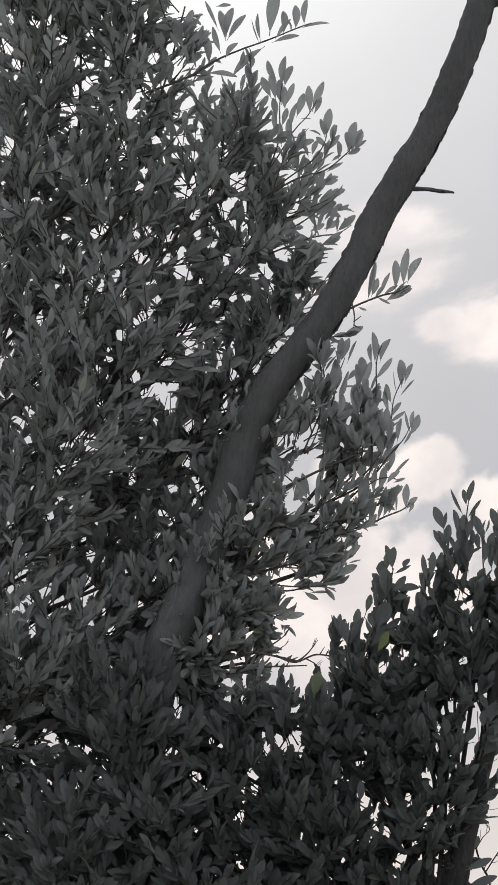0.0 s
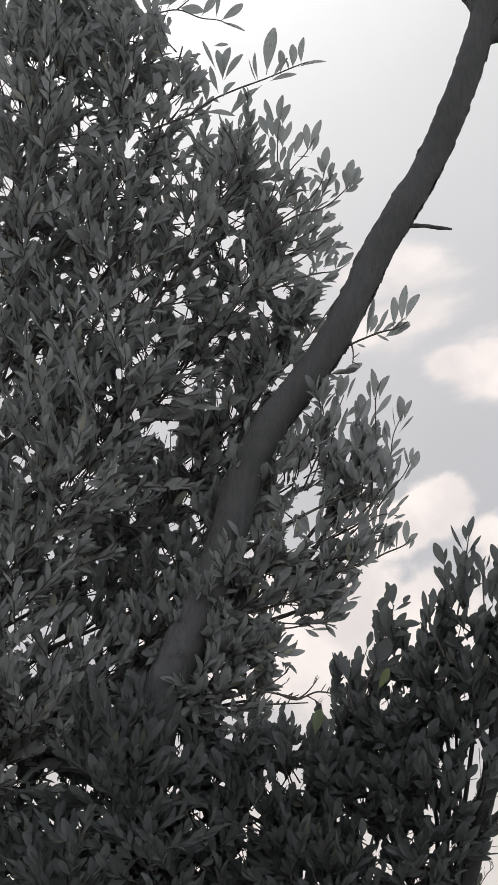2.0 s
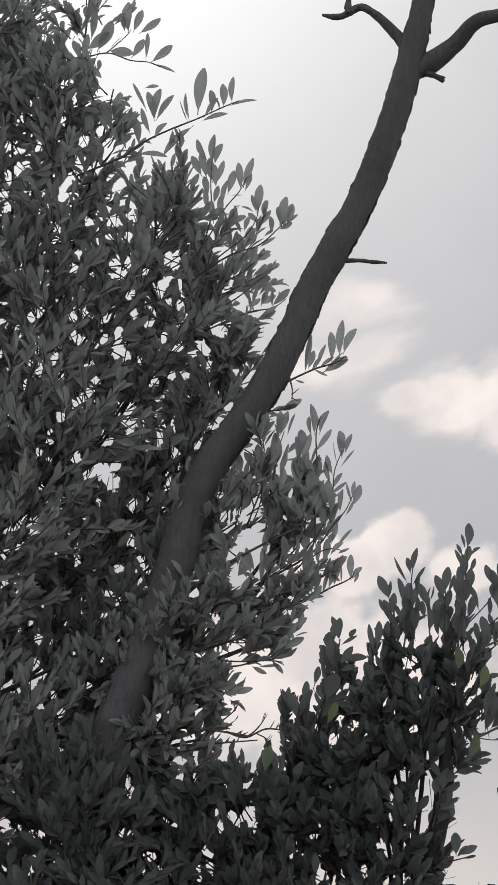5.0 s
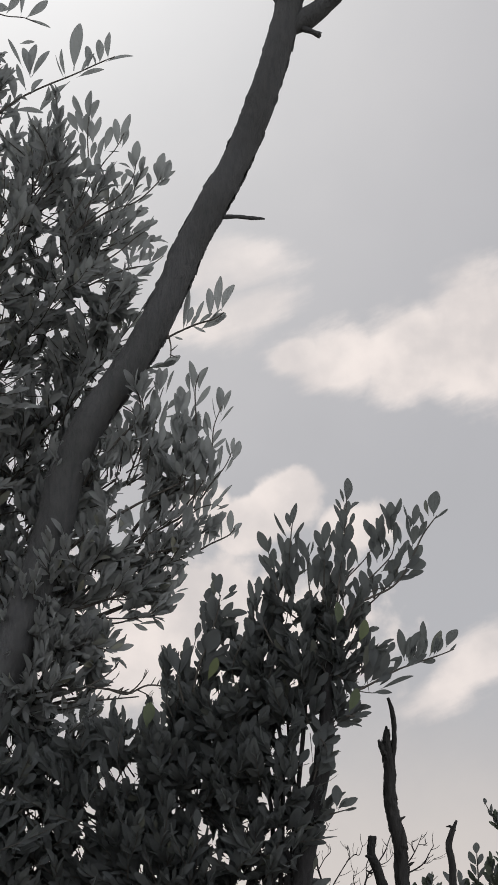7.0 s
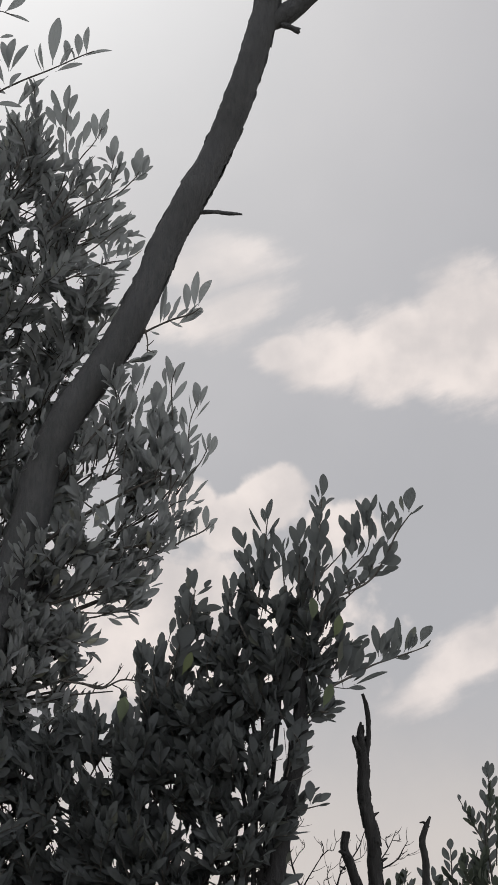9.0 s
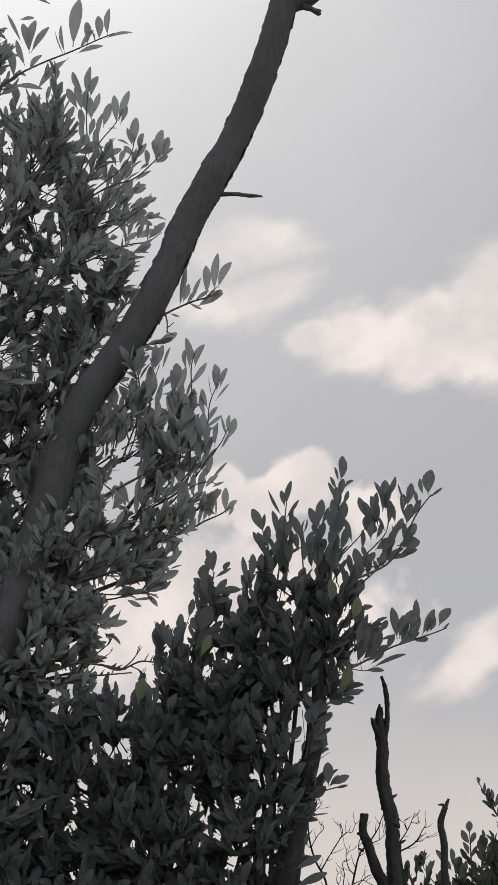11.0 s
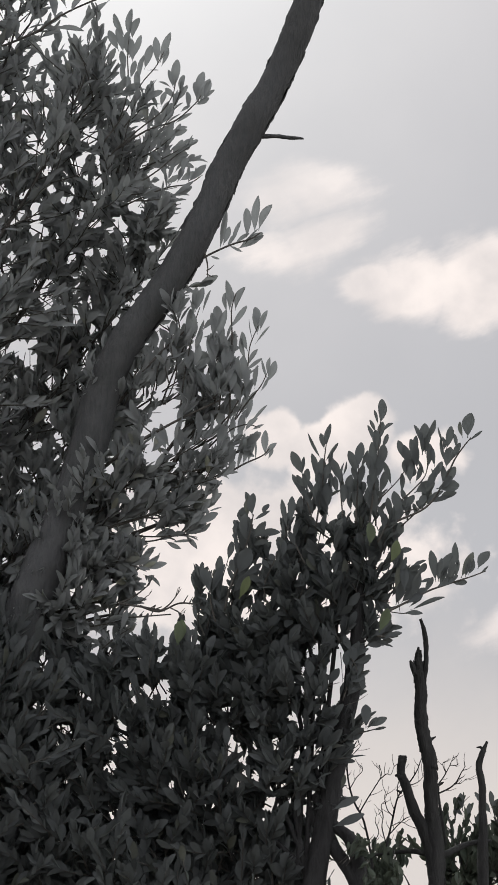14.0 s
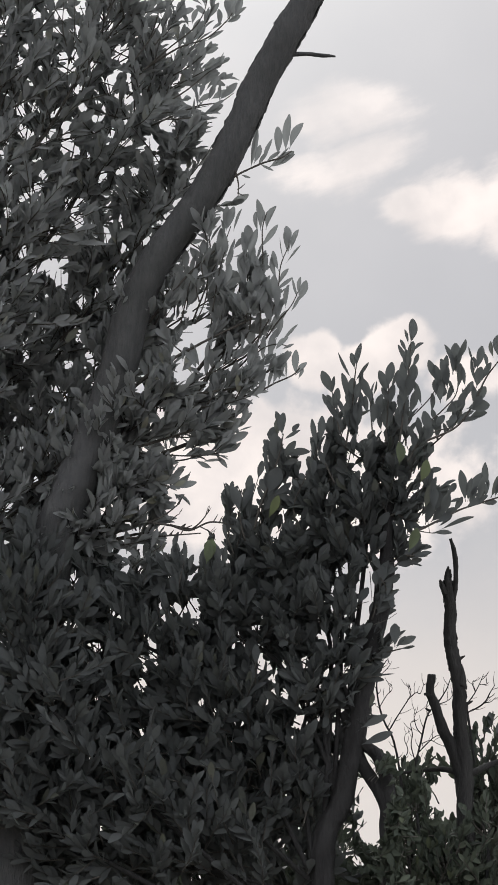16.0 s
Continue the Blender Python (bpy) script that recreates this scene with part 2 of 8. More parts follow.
def tube(line, radii, sides=6, lump=0.0, seed=0.0, jag=False):
    """Vertices and faces of a tapering limb along a line; lump roughens its skin, jag breaks its end off."""
    verts, faces = [], []
    n = len(line)
    ref = Vector((0.31, 1, 0.17)).normalized()
    for i, p in enumerate(line):
        d = (line[min(i + 1, n - 1)] - line[max(i - 1, 0)]).normalized()
        u = d.cross(ref).normalized()
        v = d.cross(u)
        t = i / (n - 1) * (len(radii) - 1)
        k = min(int(t), len(radii) - 2)
        r = radii[k] + (radii[k + 1] - radii[k]) * (t - k)
        for s in range(sides):
            a = 2 * math.pi * s / sides
            q = u * math.cos(a) + v * math.sin(a)
            rr = r
            if lump:
                rr *= 1 + lump * (noise.noise(p * 9 + q * 1.3 + Vector((seed, 0, 0))) + 0.7 * noise.noise(p * 31 + q * 2.5 + Vector((0, seed, 0))) + 0.5 * noise.noise(p * 85 + q * 4 + Vector((0, 0, seed))))
            e = d * (r * 1.6 * abs(noise.noise(q * 2.3 + Vector((seed, seed, 0))))) if jag and i == n - 1 else Vector((0, 0, 0))
            verts.append(p + q * rr + e)
        if i:
            o = (i - 1) * sides
            faces += [(o + s, o + (s + 1) % sides, o + sides + (s + 1) % sides, o + sides + s) for s in range(sides)]
    verts += [line[0].copy(), line[-1].copy()]
    m = len(verts)
    faces += [(m - 2, (s + 1) % sides, s) for s in range(sides)]
    faces += [(m - 1, (n - 1) * sides + s, (n - 1) * sides + (s + 1) % sides) for s in range(sides)]
    return verts, faces


def limb(name, parent, points, radii, mat, sides=8, lump=0.0, steps=6, label="", jag=False):
    line = spline(points, steps)
    v, f = tube(line, radii, sides, lump, rng.random() * 50, jag)
    return part(name, mesh_of(name, [p - parent_place(parent) for p in v], f, mat), parent, label)


def parent_place(ob):
    place = Vector(ob.location)
    while ob.parent:
        ob = ob.parent
        place += Vector(ob.location)
    return place


def leaf_shape(rows, broad, bend, fold, twist):
    """A leaf of length 1 along y, widest past its middle, on a short stalk: vertices and faces."""
    verts, faces, w = [], [], 0.016
    for i, t in enumerate(rows):
        s = max(0.0, (t - 0.1) / 0.9)
        w = 0.016 + broad * math.sin(math.pi * s ** 1.2) ** 0.75 if 0 < s < 1 else 0.016 if s <= 0 else 0.35 * w
        a = twist * t
        for e in (-1, 0, 1):
            verts.append(Vector((e * w * math.cos(a), t, -bend * t * t + abs(e) * w * fold + e * w * math.sin(a))))
        if i:
            o = 3 * (i - 1)
            faces += [(o, o + 1, o + 4, o + 3), (o + 1, o + 2, o + 5, o + 4)]
    return verts, faces


MANY, FEW = (0, 0.1, 0.18, 0.30, 0.44, 0.58, 0.72, 0.84, 0.94, 1), (0, 0.12, 0.32, 0.58, 0.86, 1)
FINE = [leaf_shape(MANY, 0.172, 0.10, 0.35, 0.1), leaf_shape(MANY, 0.198, 0.18, 0.45, -0.2), leaf_shape(MANY, 0.15, 0.05, 0.25, 0.3), leaf_shape(MANY, 0.185, -0.08, 0.5, 0.0)]
COARSE = [leaf_shape(FEW, 0.185, 0.12, 0.4, 0.1), leaf_shape(FEW, 0.21, 0.2, 0.45, -0.25), leaf_shape(FEW, 0.16, 0.05, 0.3, 0.3)]
LEAF_MESHES = {m: [mesh_of("leaf", v, f, m) for v, f in FINE] for m in (LEAF, GLARE_LEAF, YOUNG_LEAF)}
UP = Vector((0, 0, 1))


CELL = 0.1
GLIMPSES = {}


def glimpses(*places):
    """Small openings through the foliage, where the sky shows: x and z at 7 m, half width and half height."""
    for x, z, w, h in places:
        for i in range(int((x - 0.1) // CELL), int((x + 0.1) // CELL) + 1):
            for k in range(int((z - 0.1) // CELL), int((z + 0.1) // CELL) + 1):
                GLIMPSES.setdefault((i, k), []).append((x, z, w, h))


def in_glimpse(p, rim):
    x, z = p.x * 7 / p.y, 1.6 + (p.z - 1.6) * 7 / p.y
    return any(((x - a) / (w + max(0.001, min(rim, 0.018 - w)))) ** 2 + ((z - b) / (h + max(0.001, min(rim, 0.018 - h)))) ** 2 < 1 for a, b, w, h in GLIMPSES.get((int(x // CELL), int(z // CELL)), ()))


class Plant:
    """A tree or shrub: its root, and the leaves and twigs that are too many to count, gathered until done()."""

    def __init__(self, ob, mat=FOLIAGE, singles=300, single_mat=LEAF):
        self.ob, self.mat, self.left, self.meshes = ob, mat, singles, LEAF_MESHES[single_mat]
        self.place = parent_place(ob)
        self.lv, self.lf, self.tv, self.tf = [], [], [], []
        self.gaps, self.rim = [], 0.006

    def open_gap(self, at, wide, high):
        """Leaves the crown open round a place."""
        self.gaps.append((Vector(at), wide, high))

    def leaf(self, at, way, normal, size, wide, holder=None):
        mid = at + way.normalized() * size * 0.5
        if not (holder and self.left > 0) and any(((mid.x - g.x) / w) ** 2 + ((mid.z - g.z) / h) ** 2 < 1 for g, w, h in self.gaps):
            return
        if not holder and any(in_glimpse(at + way.normalized() * size * k, self.rim) for k in (0.25, 0.5, 0.75, 0.95)):
            return
        y = way.normalized()
        z = (normal - y * normal.dot(y)).normalized()
        x = y.cross(z)
        m = Matrix((x * size * wide, y * size, z * size)).transposed()
        if holder and self.left > 0:
            self.left -= 1
            ob = new("leaf", rng.choice(self.meshes))
            ob.parent = holder
            ob.matrix_basis = Matrix.Translation(at - self.place) @ m.to_4x4()
        else:
            verts, faces = rng.choice(COARSE)
            o = len(self.lv)
            at = at - self.place
            self.lv += [m @ v + at for v in verts]
            self.lf += [tuple(i + o for i in q) for q in faces]

    def twig(self, line, r0, r1, sides=4):
        v, f = tube(line, (r0, r1), sides)
        o = len(self.tv)
        self.tv += [p - self.place for p in v]
        self.tf += [tuple(i + o for i in q) for q in f]

    def sprig(self, a, b, leaves, size=0.08, wide=1.0, single=False, bare=0.25, sag=0.0, thick=0.0035, upward=0.3, spread=1.0):
        """A leafy shoot from a to b; its leaves stand round it in a spiral and close up towards its tip."""
        a, b = Vector(a), Vector(b)
        if leaves:
            b = b - (b - a).normalized() * min(size * 0.38, (b - a).length * 0.5)
        side = Vector((rng.uniform(-1, 1), rng.uniform(-1, 1), -0.4 + sag)) * (b - a).length * 0.08
        line = spline([a, (a + b) / 2 + side, b], 4)
        holder = None
        if single and self.left > 0:
            v, f = tube(line, (thick, thick * 0.45), 5)
            holder = part("shoot", mesh_of("shoot", [p - self.place for p in v], f, TWIG), self.ob)
        turn, before = rng.uniform(0, 6.28), len(self.lf)
        for i in range(leaves):
            t = bare + (1 - bare) * (i + rng.uniform(0, 0.6)) / leaves
            t = min(t, 1.0)
            k = min(int(t * (len(line) - 1)), len(line) - 2)
            p = line[k].lerp(line[k + 1], t * (len(line) - 1) - k)
            d = (line[k + 1] - line[k]).normalized()
            turn += 2.4 + rng.uniform(-0.5, 0.5)
            u = d.orthogonal().normalized()
            q = (u * math.cos(turn) + d.cross(u) * math.sin(turn))
            opening = spread * rng.uniform(0.3, 0.95) * (1.1 - 0.7 * t)
            if i >= leaves - 2:
                opening *= 0.4
            way = d * math.cos(opening) + q * math.sin(opening) + UP * upward * rng.uniform(0.2, 1.2)
            face = d * 0.6 - q * 0.35 + Vector((rng.uniform(-0.8, 0.8), rng.uniform(-1.4, 0.2), rng.uniform(-0.5, 0.6)))
            if face.cross(way).length < 0.1:
                face = way.orthogonal()
            self.leaf(p, way, face, size * rng.uniform(0.62, 1.12), wide * rng.uniform(0.85, 1.15), holder)
        kept = (len(self.lf) - before) / len(COARSE[0][1])
        if not holder and kept >= 0.45 * leaves and not (in_glimpse(line[len(line) // 2], 0.004) and rng.random() < 0.8):
            self.twig(line, thick * 0.8, thick * 0.36)

    def spray(self, a, b, leaves, size, wide=1.0, sides=2, reach=0.11, **how):
        """A shoot with shorter upright shoots standing on it."""
        self.sprig(a, b, leaves, size, wide, **how)
        a, b = Vector(a), Vector(b)
        for i in range(sides):
            t = (i + rng.uniform(0.2, 0.8)) / sides * 0.75
            p = a.lerp(b, t)
            w = (b - a).normalized() * 0.55 + Vector((rng.uniform(-0.55, 0.55), rng.uniform(-0.5, 0.5), rng.uniform(0.5, 1.0)))
            self.sprig(p, p + w.normalized() * reach * rng.uniform(0.75, 1.25), max(5, int(leaves * 0.45)), size, wide, **how)

    def bough(self, points, r0, r1, sprigs, reach=0.22, leaves=11, size=0.078, wide=1.0, name="branch", lean=(0, 0, 0.5), start=0.15, mat=TWIG, deep=1.0):
        """A limb with shoots all along it; lean is the way that the shoots tend to."""
        line = spline(points, 6)
        v, f = tube(line, (r0, (r0 + r1) / 2, r1), 6, 0.12, rng.random() * 40)
        part(name, mesh_of(name, [p - self.place for p in v], f, mat), self.ob)
        for i in range(sprigs):
            t = start + (1 - start) * rng.random()
            k = min(int(t * (len(line) - 1)), len(line) - 2)
            p = line[k].lerp(line[k + 1], t * (len(line) - 1) - k)
            d = (line[k + 1] - line[k]).normalized()
            w = Vector((rng.gauss(0, 1), rng.gauss(0, deep), rng.gauss(0, 1))).normalized()
            w = (w + d * 0.5 + Vector(lean)).normalized()
            far = reach * rng.uniform(0.6, 1.35)
            s = p + w * far * rng.uniform(0.0, 0.35) + Vector((rng.gauss(0, 0.3), rng.gauss(0, 0.3), rng.gauss(0, 0.3))) * reach * 0.5
            self.sprig(s, s + w * far, leaves + rng.randint(-3, 3), size, wide, bare=0.1)

    def shoot(self, r, *pts):
        """A bare shoot for leaves that stand singly; gives the shoot."""
        v, f = tube(spline(pts, 5), (r * 0.65, r * 0.5, r * 0.3), 6, 0.12, rng.random() * 40)
        return part("shoot", mesh_of("shoot", [p - self.place for p in v], f, TWIG), self.ob)

    def set_leaf(self, holder, base, tip, wide=1.0):
        """One leaf from its foot to its tip, its face turned a little by chance."""
        base, tip = Vector(base), Vector(tip)
        lift = Vector((0, rng.uniform(-0.025, 0.025), 0))
        self.left += 1
        self.leaf(base + lift, tip - base + Vector((0, rng.uniform(-0.02, 0.02), 0)), Vector((rng.uniform(-0.9, 0.9), -1, rng.uniform(-0.7, 0.5))), (tip - base).length * 1.05, wide * 0.92, holder)

    def thicket(self, outline, number, depth, size):
        """Small shoots close together that fill the plant within an outline of x and z; depth: nearest and farthest y."""
        xs, zs = [p[0] for p in outline], [p[1] for p in outline]
        while number:
            x, z = rng.uniform(min(xs), max(xs)), rng.uniform(min(zs), max(zs))
            inside = False
            for (x0, z0), (x1, z1) in zip(outline, outline[1:] + outline[:1]):
                if (z0 > z) != (z1 > z) and x < x0 + (z - z0) / (z1 - z0) * (x1 - x0):
                    inside = not inside
            if inside:
                y = rng.uniform(*depth)
                a = Vector((x * y / 7, y, 1.6 + (z - 1.6) * y / 7))
                w = Vector((rng.gauss(0, 1), rng.gauss(0, 0.6), rng.gauss(0.6, 1))).normalized() * rng.uniform(0.05, 0.1)
                self.sprig(a - w / 2, a + w / 2, 9, size, 1.0, bare=0.0, thick=0.002)
                number -= 1

    def done(self, label=""):
        if self.lv:
            part("foliage", mesh_of("foliage", self.lv, self.lf, self.mat), self.ob, label, "stuff")
        if self.tv:
            part("brushwood", mesh_of("brushwood", self.tv, self.tf, TWIG), self.ob, "", "stuff")


# ---- ground ----
gv, gf = [], []
N = 60
for i in range(N + 1):
    for j in range(N + 1):
        u, v = (i / N * 2 - 1), (j / N * 2 - 1)
        x, y = 1500 * u * abs(u) ** 2, 1500 * v * abs(v) ** 2
        gv.append((x, y + 6, 0.10 * noise.noise(Vector((x * 0.3, y * 0.3, 0))) if abs(x) < 60 and abs(y) < 60 else 0))
for i in range(N):
    for j in range(N):
        o = i * (N + 1) + j
        gf.append((o, o + N + 1, o + N + 2, o + 1))
tagged(new("ground", mesh_of("ground", gv, gf, soil)), "unseen sandy soil with leaf litter, made pale to bounce light into the trees", "ground", kind="structure")

# ---- leaning tree ----
leaning = root("leaning_tree", "leaning grey trunk with peeling bark and a forked top", "tree", (-0.95, 7.0, 0))
TRUNK = [(-0.95, 7.0, -0.1), (-0.92, 7.0, 0.9), (-0.90, 7.0, 1.7), (-0.885, 7.0, 2.642), (-0.825, 7.0, 3.226), (-0.735, 7.0, 3.510), (-0.650, 7.0, 3.780), (-0.600, 7.0, 4.030), (-0.542, 7.0, 4.187), (-0.485, 7.0, 4.285), (-0.392, 7.0, 4.425), (-0.326, 7.0, 4.550), (-0.250, 7.0, 4.726), (-0.213, 7.0, 4.830), (-0.164, 7.0, 4.936), (-0.112, 7.0, 5.043), (-0.058, 7.0, 5.151), (0.024, 7.0, 5.359), (0.093, 7.0, 5.593), (0.142, 7.0, 5.798), (0.176, 7.0, 5.983), (0.208, 7.0, 6.171), (0.257, 7.0, 6.458), (0.312, 7.0, 6.853)]
GIRTH = [0.11, 0.105, 0.1, 0.085, 0.075, 0.068, 0.063, 0.060, 0.057, 0.056, 0.056, 0.055, 0.054, 0.054, 0.053, 0.055, 0.052, 0.051, 0.050, 0.046, 0.040, 0.036, 0.028, 0.012]
limb("trunk", leaning, TRUNK, GIRTH, BARK, 26, 0.07, 16)
TRUNK = spline(TRUNK, 16)
limb("branch", leaning, [(0.112, 7.000, 5.690), (0.207, 7.005, 5.752), (0.289, 6.990, 5.814), (0.369, 6.930, 5.875), (0.495, 6.900, 5.902), (0.679, 6.900, 6.059), (0.885, 6.880, 6.280), (1.039, 6.860, 6.625)], [0.030, 0.040, 0.031, 0.026, 0.022, 0.018, 0.013, 0.006], BARK, 10, 0.08)
limb("branch", leaning, [(0.130, 7.000, 5.778), (0.099, 7.020, 5.853), (0.033, 7.030, 5.939), (-0.007, 7.040, 5.982), (-0.044, 7.050, 6.006), (-0.078, 7.060, 5.995), (-0.110, 7.070, 5.981), (-0.144, 7.070, 5.978), (-0.181, 7.080, 5.991)], [0.026, 0.022, 0.017, 0.015, 0.014, 0.014, 0.012, 0.012, 0.005], BARK, 10, 0.16, jag=True)
limb("broken_twig", leaning, [(-0.083, 7.060, 5.983), (-0.088, 7.060, 6.014), (-0.087, 7.060, 6.044), (-0.086, 7.060, 6.061)], [0.016, 0.014, 0.010, 0.011], BARK, 9, 0.25, jag=True)
limb("broken_twig", leaning, [(0.188, 7.000, 5.707), (0.221, 7.000, 5.693), (0.249, 7.000, 5.679)], [0.014, 0.010, 0.012], BARK, 8, 0.2, jag=True)
limb("broken_twig", leaning, [(-0.102, 7.000, 4.968), (-0.041, 7.000, 4.970), (0.008, 7.000, 4.966), (0.054, 7.000, 4.962)], [0.009, 0.007, 0.008, 0.003], BARK, 8, 0.32, 9)
# torn bark along both flanks
def flakes(owner, line, girths, number, start, end, size, mat):
    o, n = Vector(owner.location), Vector((0, 0.010 * size, 0))
    for k in range(number):
        t = start + (end - start) * (k + rng.random()) / number
        i = max(1, int(t * (len(line) - 1)))
        f = t * (len(girths) - 1)
        girth = girths[int(f)] + (girths[int(f) + 1] - girths[int(f)]) * (f - int(f))
        d = (line[i + 1] - line[i - 1]).normalized()
        out = Vector((d.z, 0, -d.x)).normalized() * (1 if rng.random() < 0.62 else -1)
        p = line[i] + out * girth * 0.93
        w = (d * (-1 if rng.random() < 0.7 else 1) + out * rng.uniform(0.06, 0.28)).normalized()
        q = w.cross(Vector((0, 1, 0))).normalized() * rng.uniform(0.004, 0.009) * size
        l = rng.uniform(0.006, 0.026) * size
        v = [p - q - w * 0.03 * size, p + q - w * 0.03 * size, p - q * 0.9 + w * l * 0.4, p + q * 0.8 + w * l * 0.3, p + w * l + q * rng.uniform(-0.8, 0.8)]
        v = [x - n - o for x in v] + [x + n * 0.5 - o for x in v]
        part("bark_flake", mesh_of("bark_flake", v, [(0, 2, 3, 1), (2, 4, 3), (5, 6, 8, 7), (7, 8, 9), (0, 5, 7, 2), (2, 7, 9, 4), (4, 9, 8, 3), (3, 8, 6, 1), (1, 6, 5, 0)], mat, False), owner)


flakes(leaning, TRUNK, GIRTH, 120, 0.36, 0.93, 1.0, BARK)
lp = Plant(leaning, GLARE_FOLIAGE, 9, GLARE_LEAF)
s = lp.shoot(0.0065, (-0.276, 6.970, 4.507), (-0.236, 6.950, 4.521), (-0.176, 6.930, 4.541), (-0.117, 6.930, 4.560), (-0.084, 6.930, 4.584))
lp.set_leaf(s, (-0.130, 6.930, 4.557), (-0.131, 6.930, 4.672), 0.68)
lp.set_leaf(s, (-0.104, 6.930, 4.569), (-0.099, 6.930, 4.710), 0.83)
lp.set_leaf(s, (-0.092, 6.930, 4.579), (-0.058, 6.930, 4.675), 0.72)
lp.set_leaf(s, (-0.161, 6.930, 4.532), (-0.081, 6.930, 4.586), 1.01)
lp.set_leaf(s, (-0.137, 6.930, 4.545), (-0.095, 6.930, 4.608), 0.86)
lp.set_leaf(s, (-0.180, 6.930, 4.539), (-0.153, 6.930, 4.616), 0.79)
lp.set_leaf(s, (-0.208, 6.930, 4.526), (-0.188, 6.930, 4.596), 0.94)
lp.set_leaf(s, (-0.191, 6.930, 4.535), (-0.147, 6.930, 4.510), 0.50)
lp.set_leaf(s, (-0.253, 6.930, 4.504), (-0.221, 6.930, 4.495), 0.65)
lp.set_leaf(s, (-0.220, 6.930, 4.521), (-0.200, 6.930, 4.649), 0.40)
lp.set_leaf(s, (-0.124, 6.930, 4.541), (-0.077, 6.930, 4.576), 0.79)
lp.set_leaf(s, (-0.169, 6.930, 4.540), (-0.125, 6.930, 4.578), 0.86)
lp.set_leaf(s, (-0.198, 6.930, 4.530), (-0.163, 6.930, 4.576), 0.79)
lp.sprig((-0.272, 6.970, 4.527), (-0.261, 6.970, 4.437), 0, single=True)
lp.sprig((-0.263, 6.970, 4.461), (-0.239, 6.970, 4.482), 0, single=True, thick=0.0025)
lp.sprig((-0.263, 6.970, 4.449), (-0.237, 6.970, 4.437), 0, single=True, thick=0.0025)
lp.done()

# ---- openings through the crowns ----
glimpses((-1.439, 5.550, 0.015, 0.013), (-1.535, 5.564, 0.011, 0.009), (-1.394, 5.563, 0.006, 0.015), (-1.534, 5.458, 0.017, 0.026), (-1.486, 5.389, 0.026, 0.015), (-1.340, 5.487, 0.020, 0.017), (-1.273, 5.414, 0.019, 0.011), (-1.240, 5.319, 0.015, 0.019))
glimpses((-1.212, 5.338, 0.009, 0.015), (-1.266, 5.274, 0.011, 0.022), (-1.262, 5.175, 0.009, 0.011), (-1.279, 5.225, 0.007, 0.015), (-1.196, 5.229, 0.013, 0.011), (-1.478, 5.076, 0.017, 0.011), (-1.493, 5.036, 0.013, 0.009), (-1.085, 5.086, 0.009, 0.015))
glimpses((-1.081, 5.047, 0.011, 0.006), (-1.008, 4.992, 0.007, 0.020), (-1.016, 4.932, 0.009, 0.009), (-1.177, 5.409, 0.006, 0.015), (-1.096, 5.658, 0.011, 0.007), (-1.087, 5.505, 0.009, 0.011), (-1.055, 5.596, 0.017, 0.028), (-1.011, 5.430, 0.022, 0.022))
glimpses((-0.955, 5.470, 0.019, 0.019), (-1.081, 5.227, 0.013, 0.028), (-1.057, 5.273, 0.013, 0.026), (-1.016, 5.347, 0.017, 0.030), (-0.969, 5.325, 0.019, 0.017), (-0.925, 5.400, 0.013, 0.045), (-0.878, 5.259, 0.007, 0.033), (-0.891, 5.116, 0.011, 0.019))
glimpses((-0.902, 5.055, 0.011, 0.007), (-0.837, 5.058, 0.006, 0.013), (-0.827, 5.145, 0.013, 0.009), (-0.834, 4.968, 0.011, 0.026), (-0.884, 4.955, 0.007, 0.022), (-0.856, 4.920, 0.011, 0.015), (-0.775, 4.924, 0.007, 0.015), (-0.755, 5.105, 0.007, 0.015))
glimpses((-0.724, 5.076, 0.007, 0.015), (-0.697, 4.975, 0.007, 0.026), (-0.673, 4.965, 0.015, 0.037), (-0.704, 4.889, 0.013, 0.019))
glimpses((-0.721, 4.856, 0.017, 0.020), (-0.651, 4.875, 0.007, 0.024), (-0.830, 4.834, 0.015, 0.009), (-0.805, 4.764, 0.011, 0.020), (-0.760, 4.728, 0.017, 0.020), (-0.859, 4.692, 0.013, 0.026), (-0.853, 4.634, 0.015, 0.037), (-0.819, 4.613, 0.015, 0.011))
glimpses((-0.779, 4.600, 0.007, 0.019), (-1.158, 4.749, 0.015, 0.017), (-1.129, 4.769, 0.020, 0.011), (-1.017, 4.758, 0.017, 0.017), (-0.976, 4.770, 0.011, 0.007), (-1.007, 4.678, 0.013, 0.015), (-0.977, 4.669, 0.007, 0.015), (-0.905, 4.736, 0.011, 0.017))
glimpses((-0.904, 4.669, 0.009, 0.017), (-0.931, 4.647, 0.009, 0.007), (-1.055, 4.640, 0.007, 0.009), (-1.067, 4.598, 0.015, 0.013), (-1.117, 4.554, 0.011, 0.022), (-1.128, 4.633, 0.007, 0.007), (-1.151, 4.575, 0.006, 0.011), (-1.160, 4.500, 0.009, 0.015))
glimpses((-1.042, 4.531, 0.007, 0.013), (-0.950, 4.579, 0.017, 0.007), (-0.969, 4.465, 0.011, 0.015), (-0.942, 4.481, 0.011, 0.020), (-0.927, 4.527, 0.011, 0.009), (-0.994, 4.427, 0.006, 0.011), (-0.809, 4.422, 0.026, 0.019), (-0.835, 4.404, 0.017, 0.013))
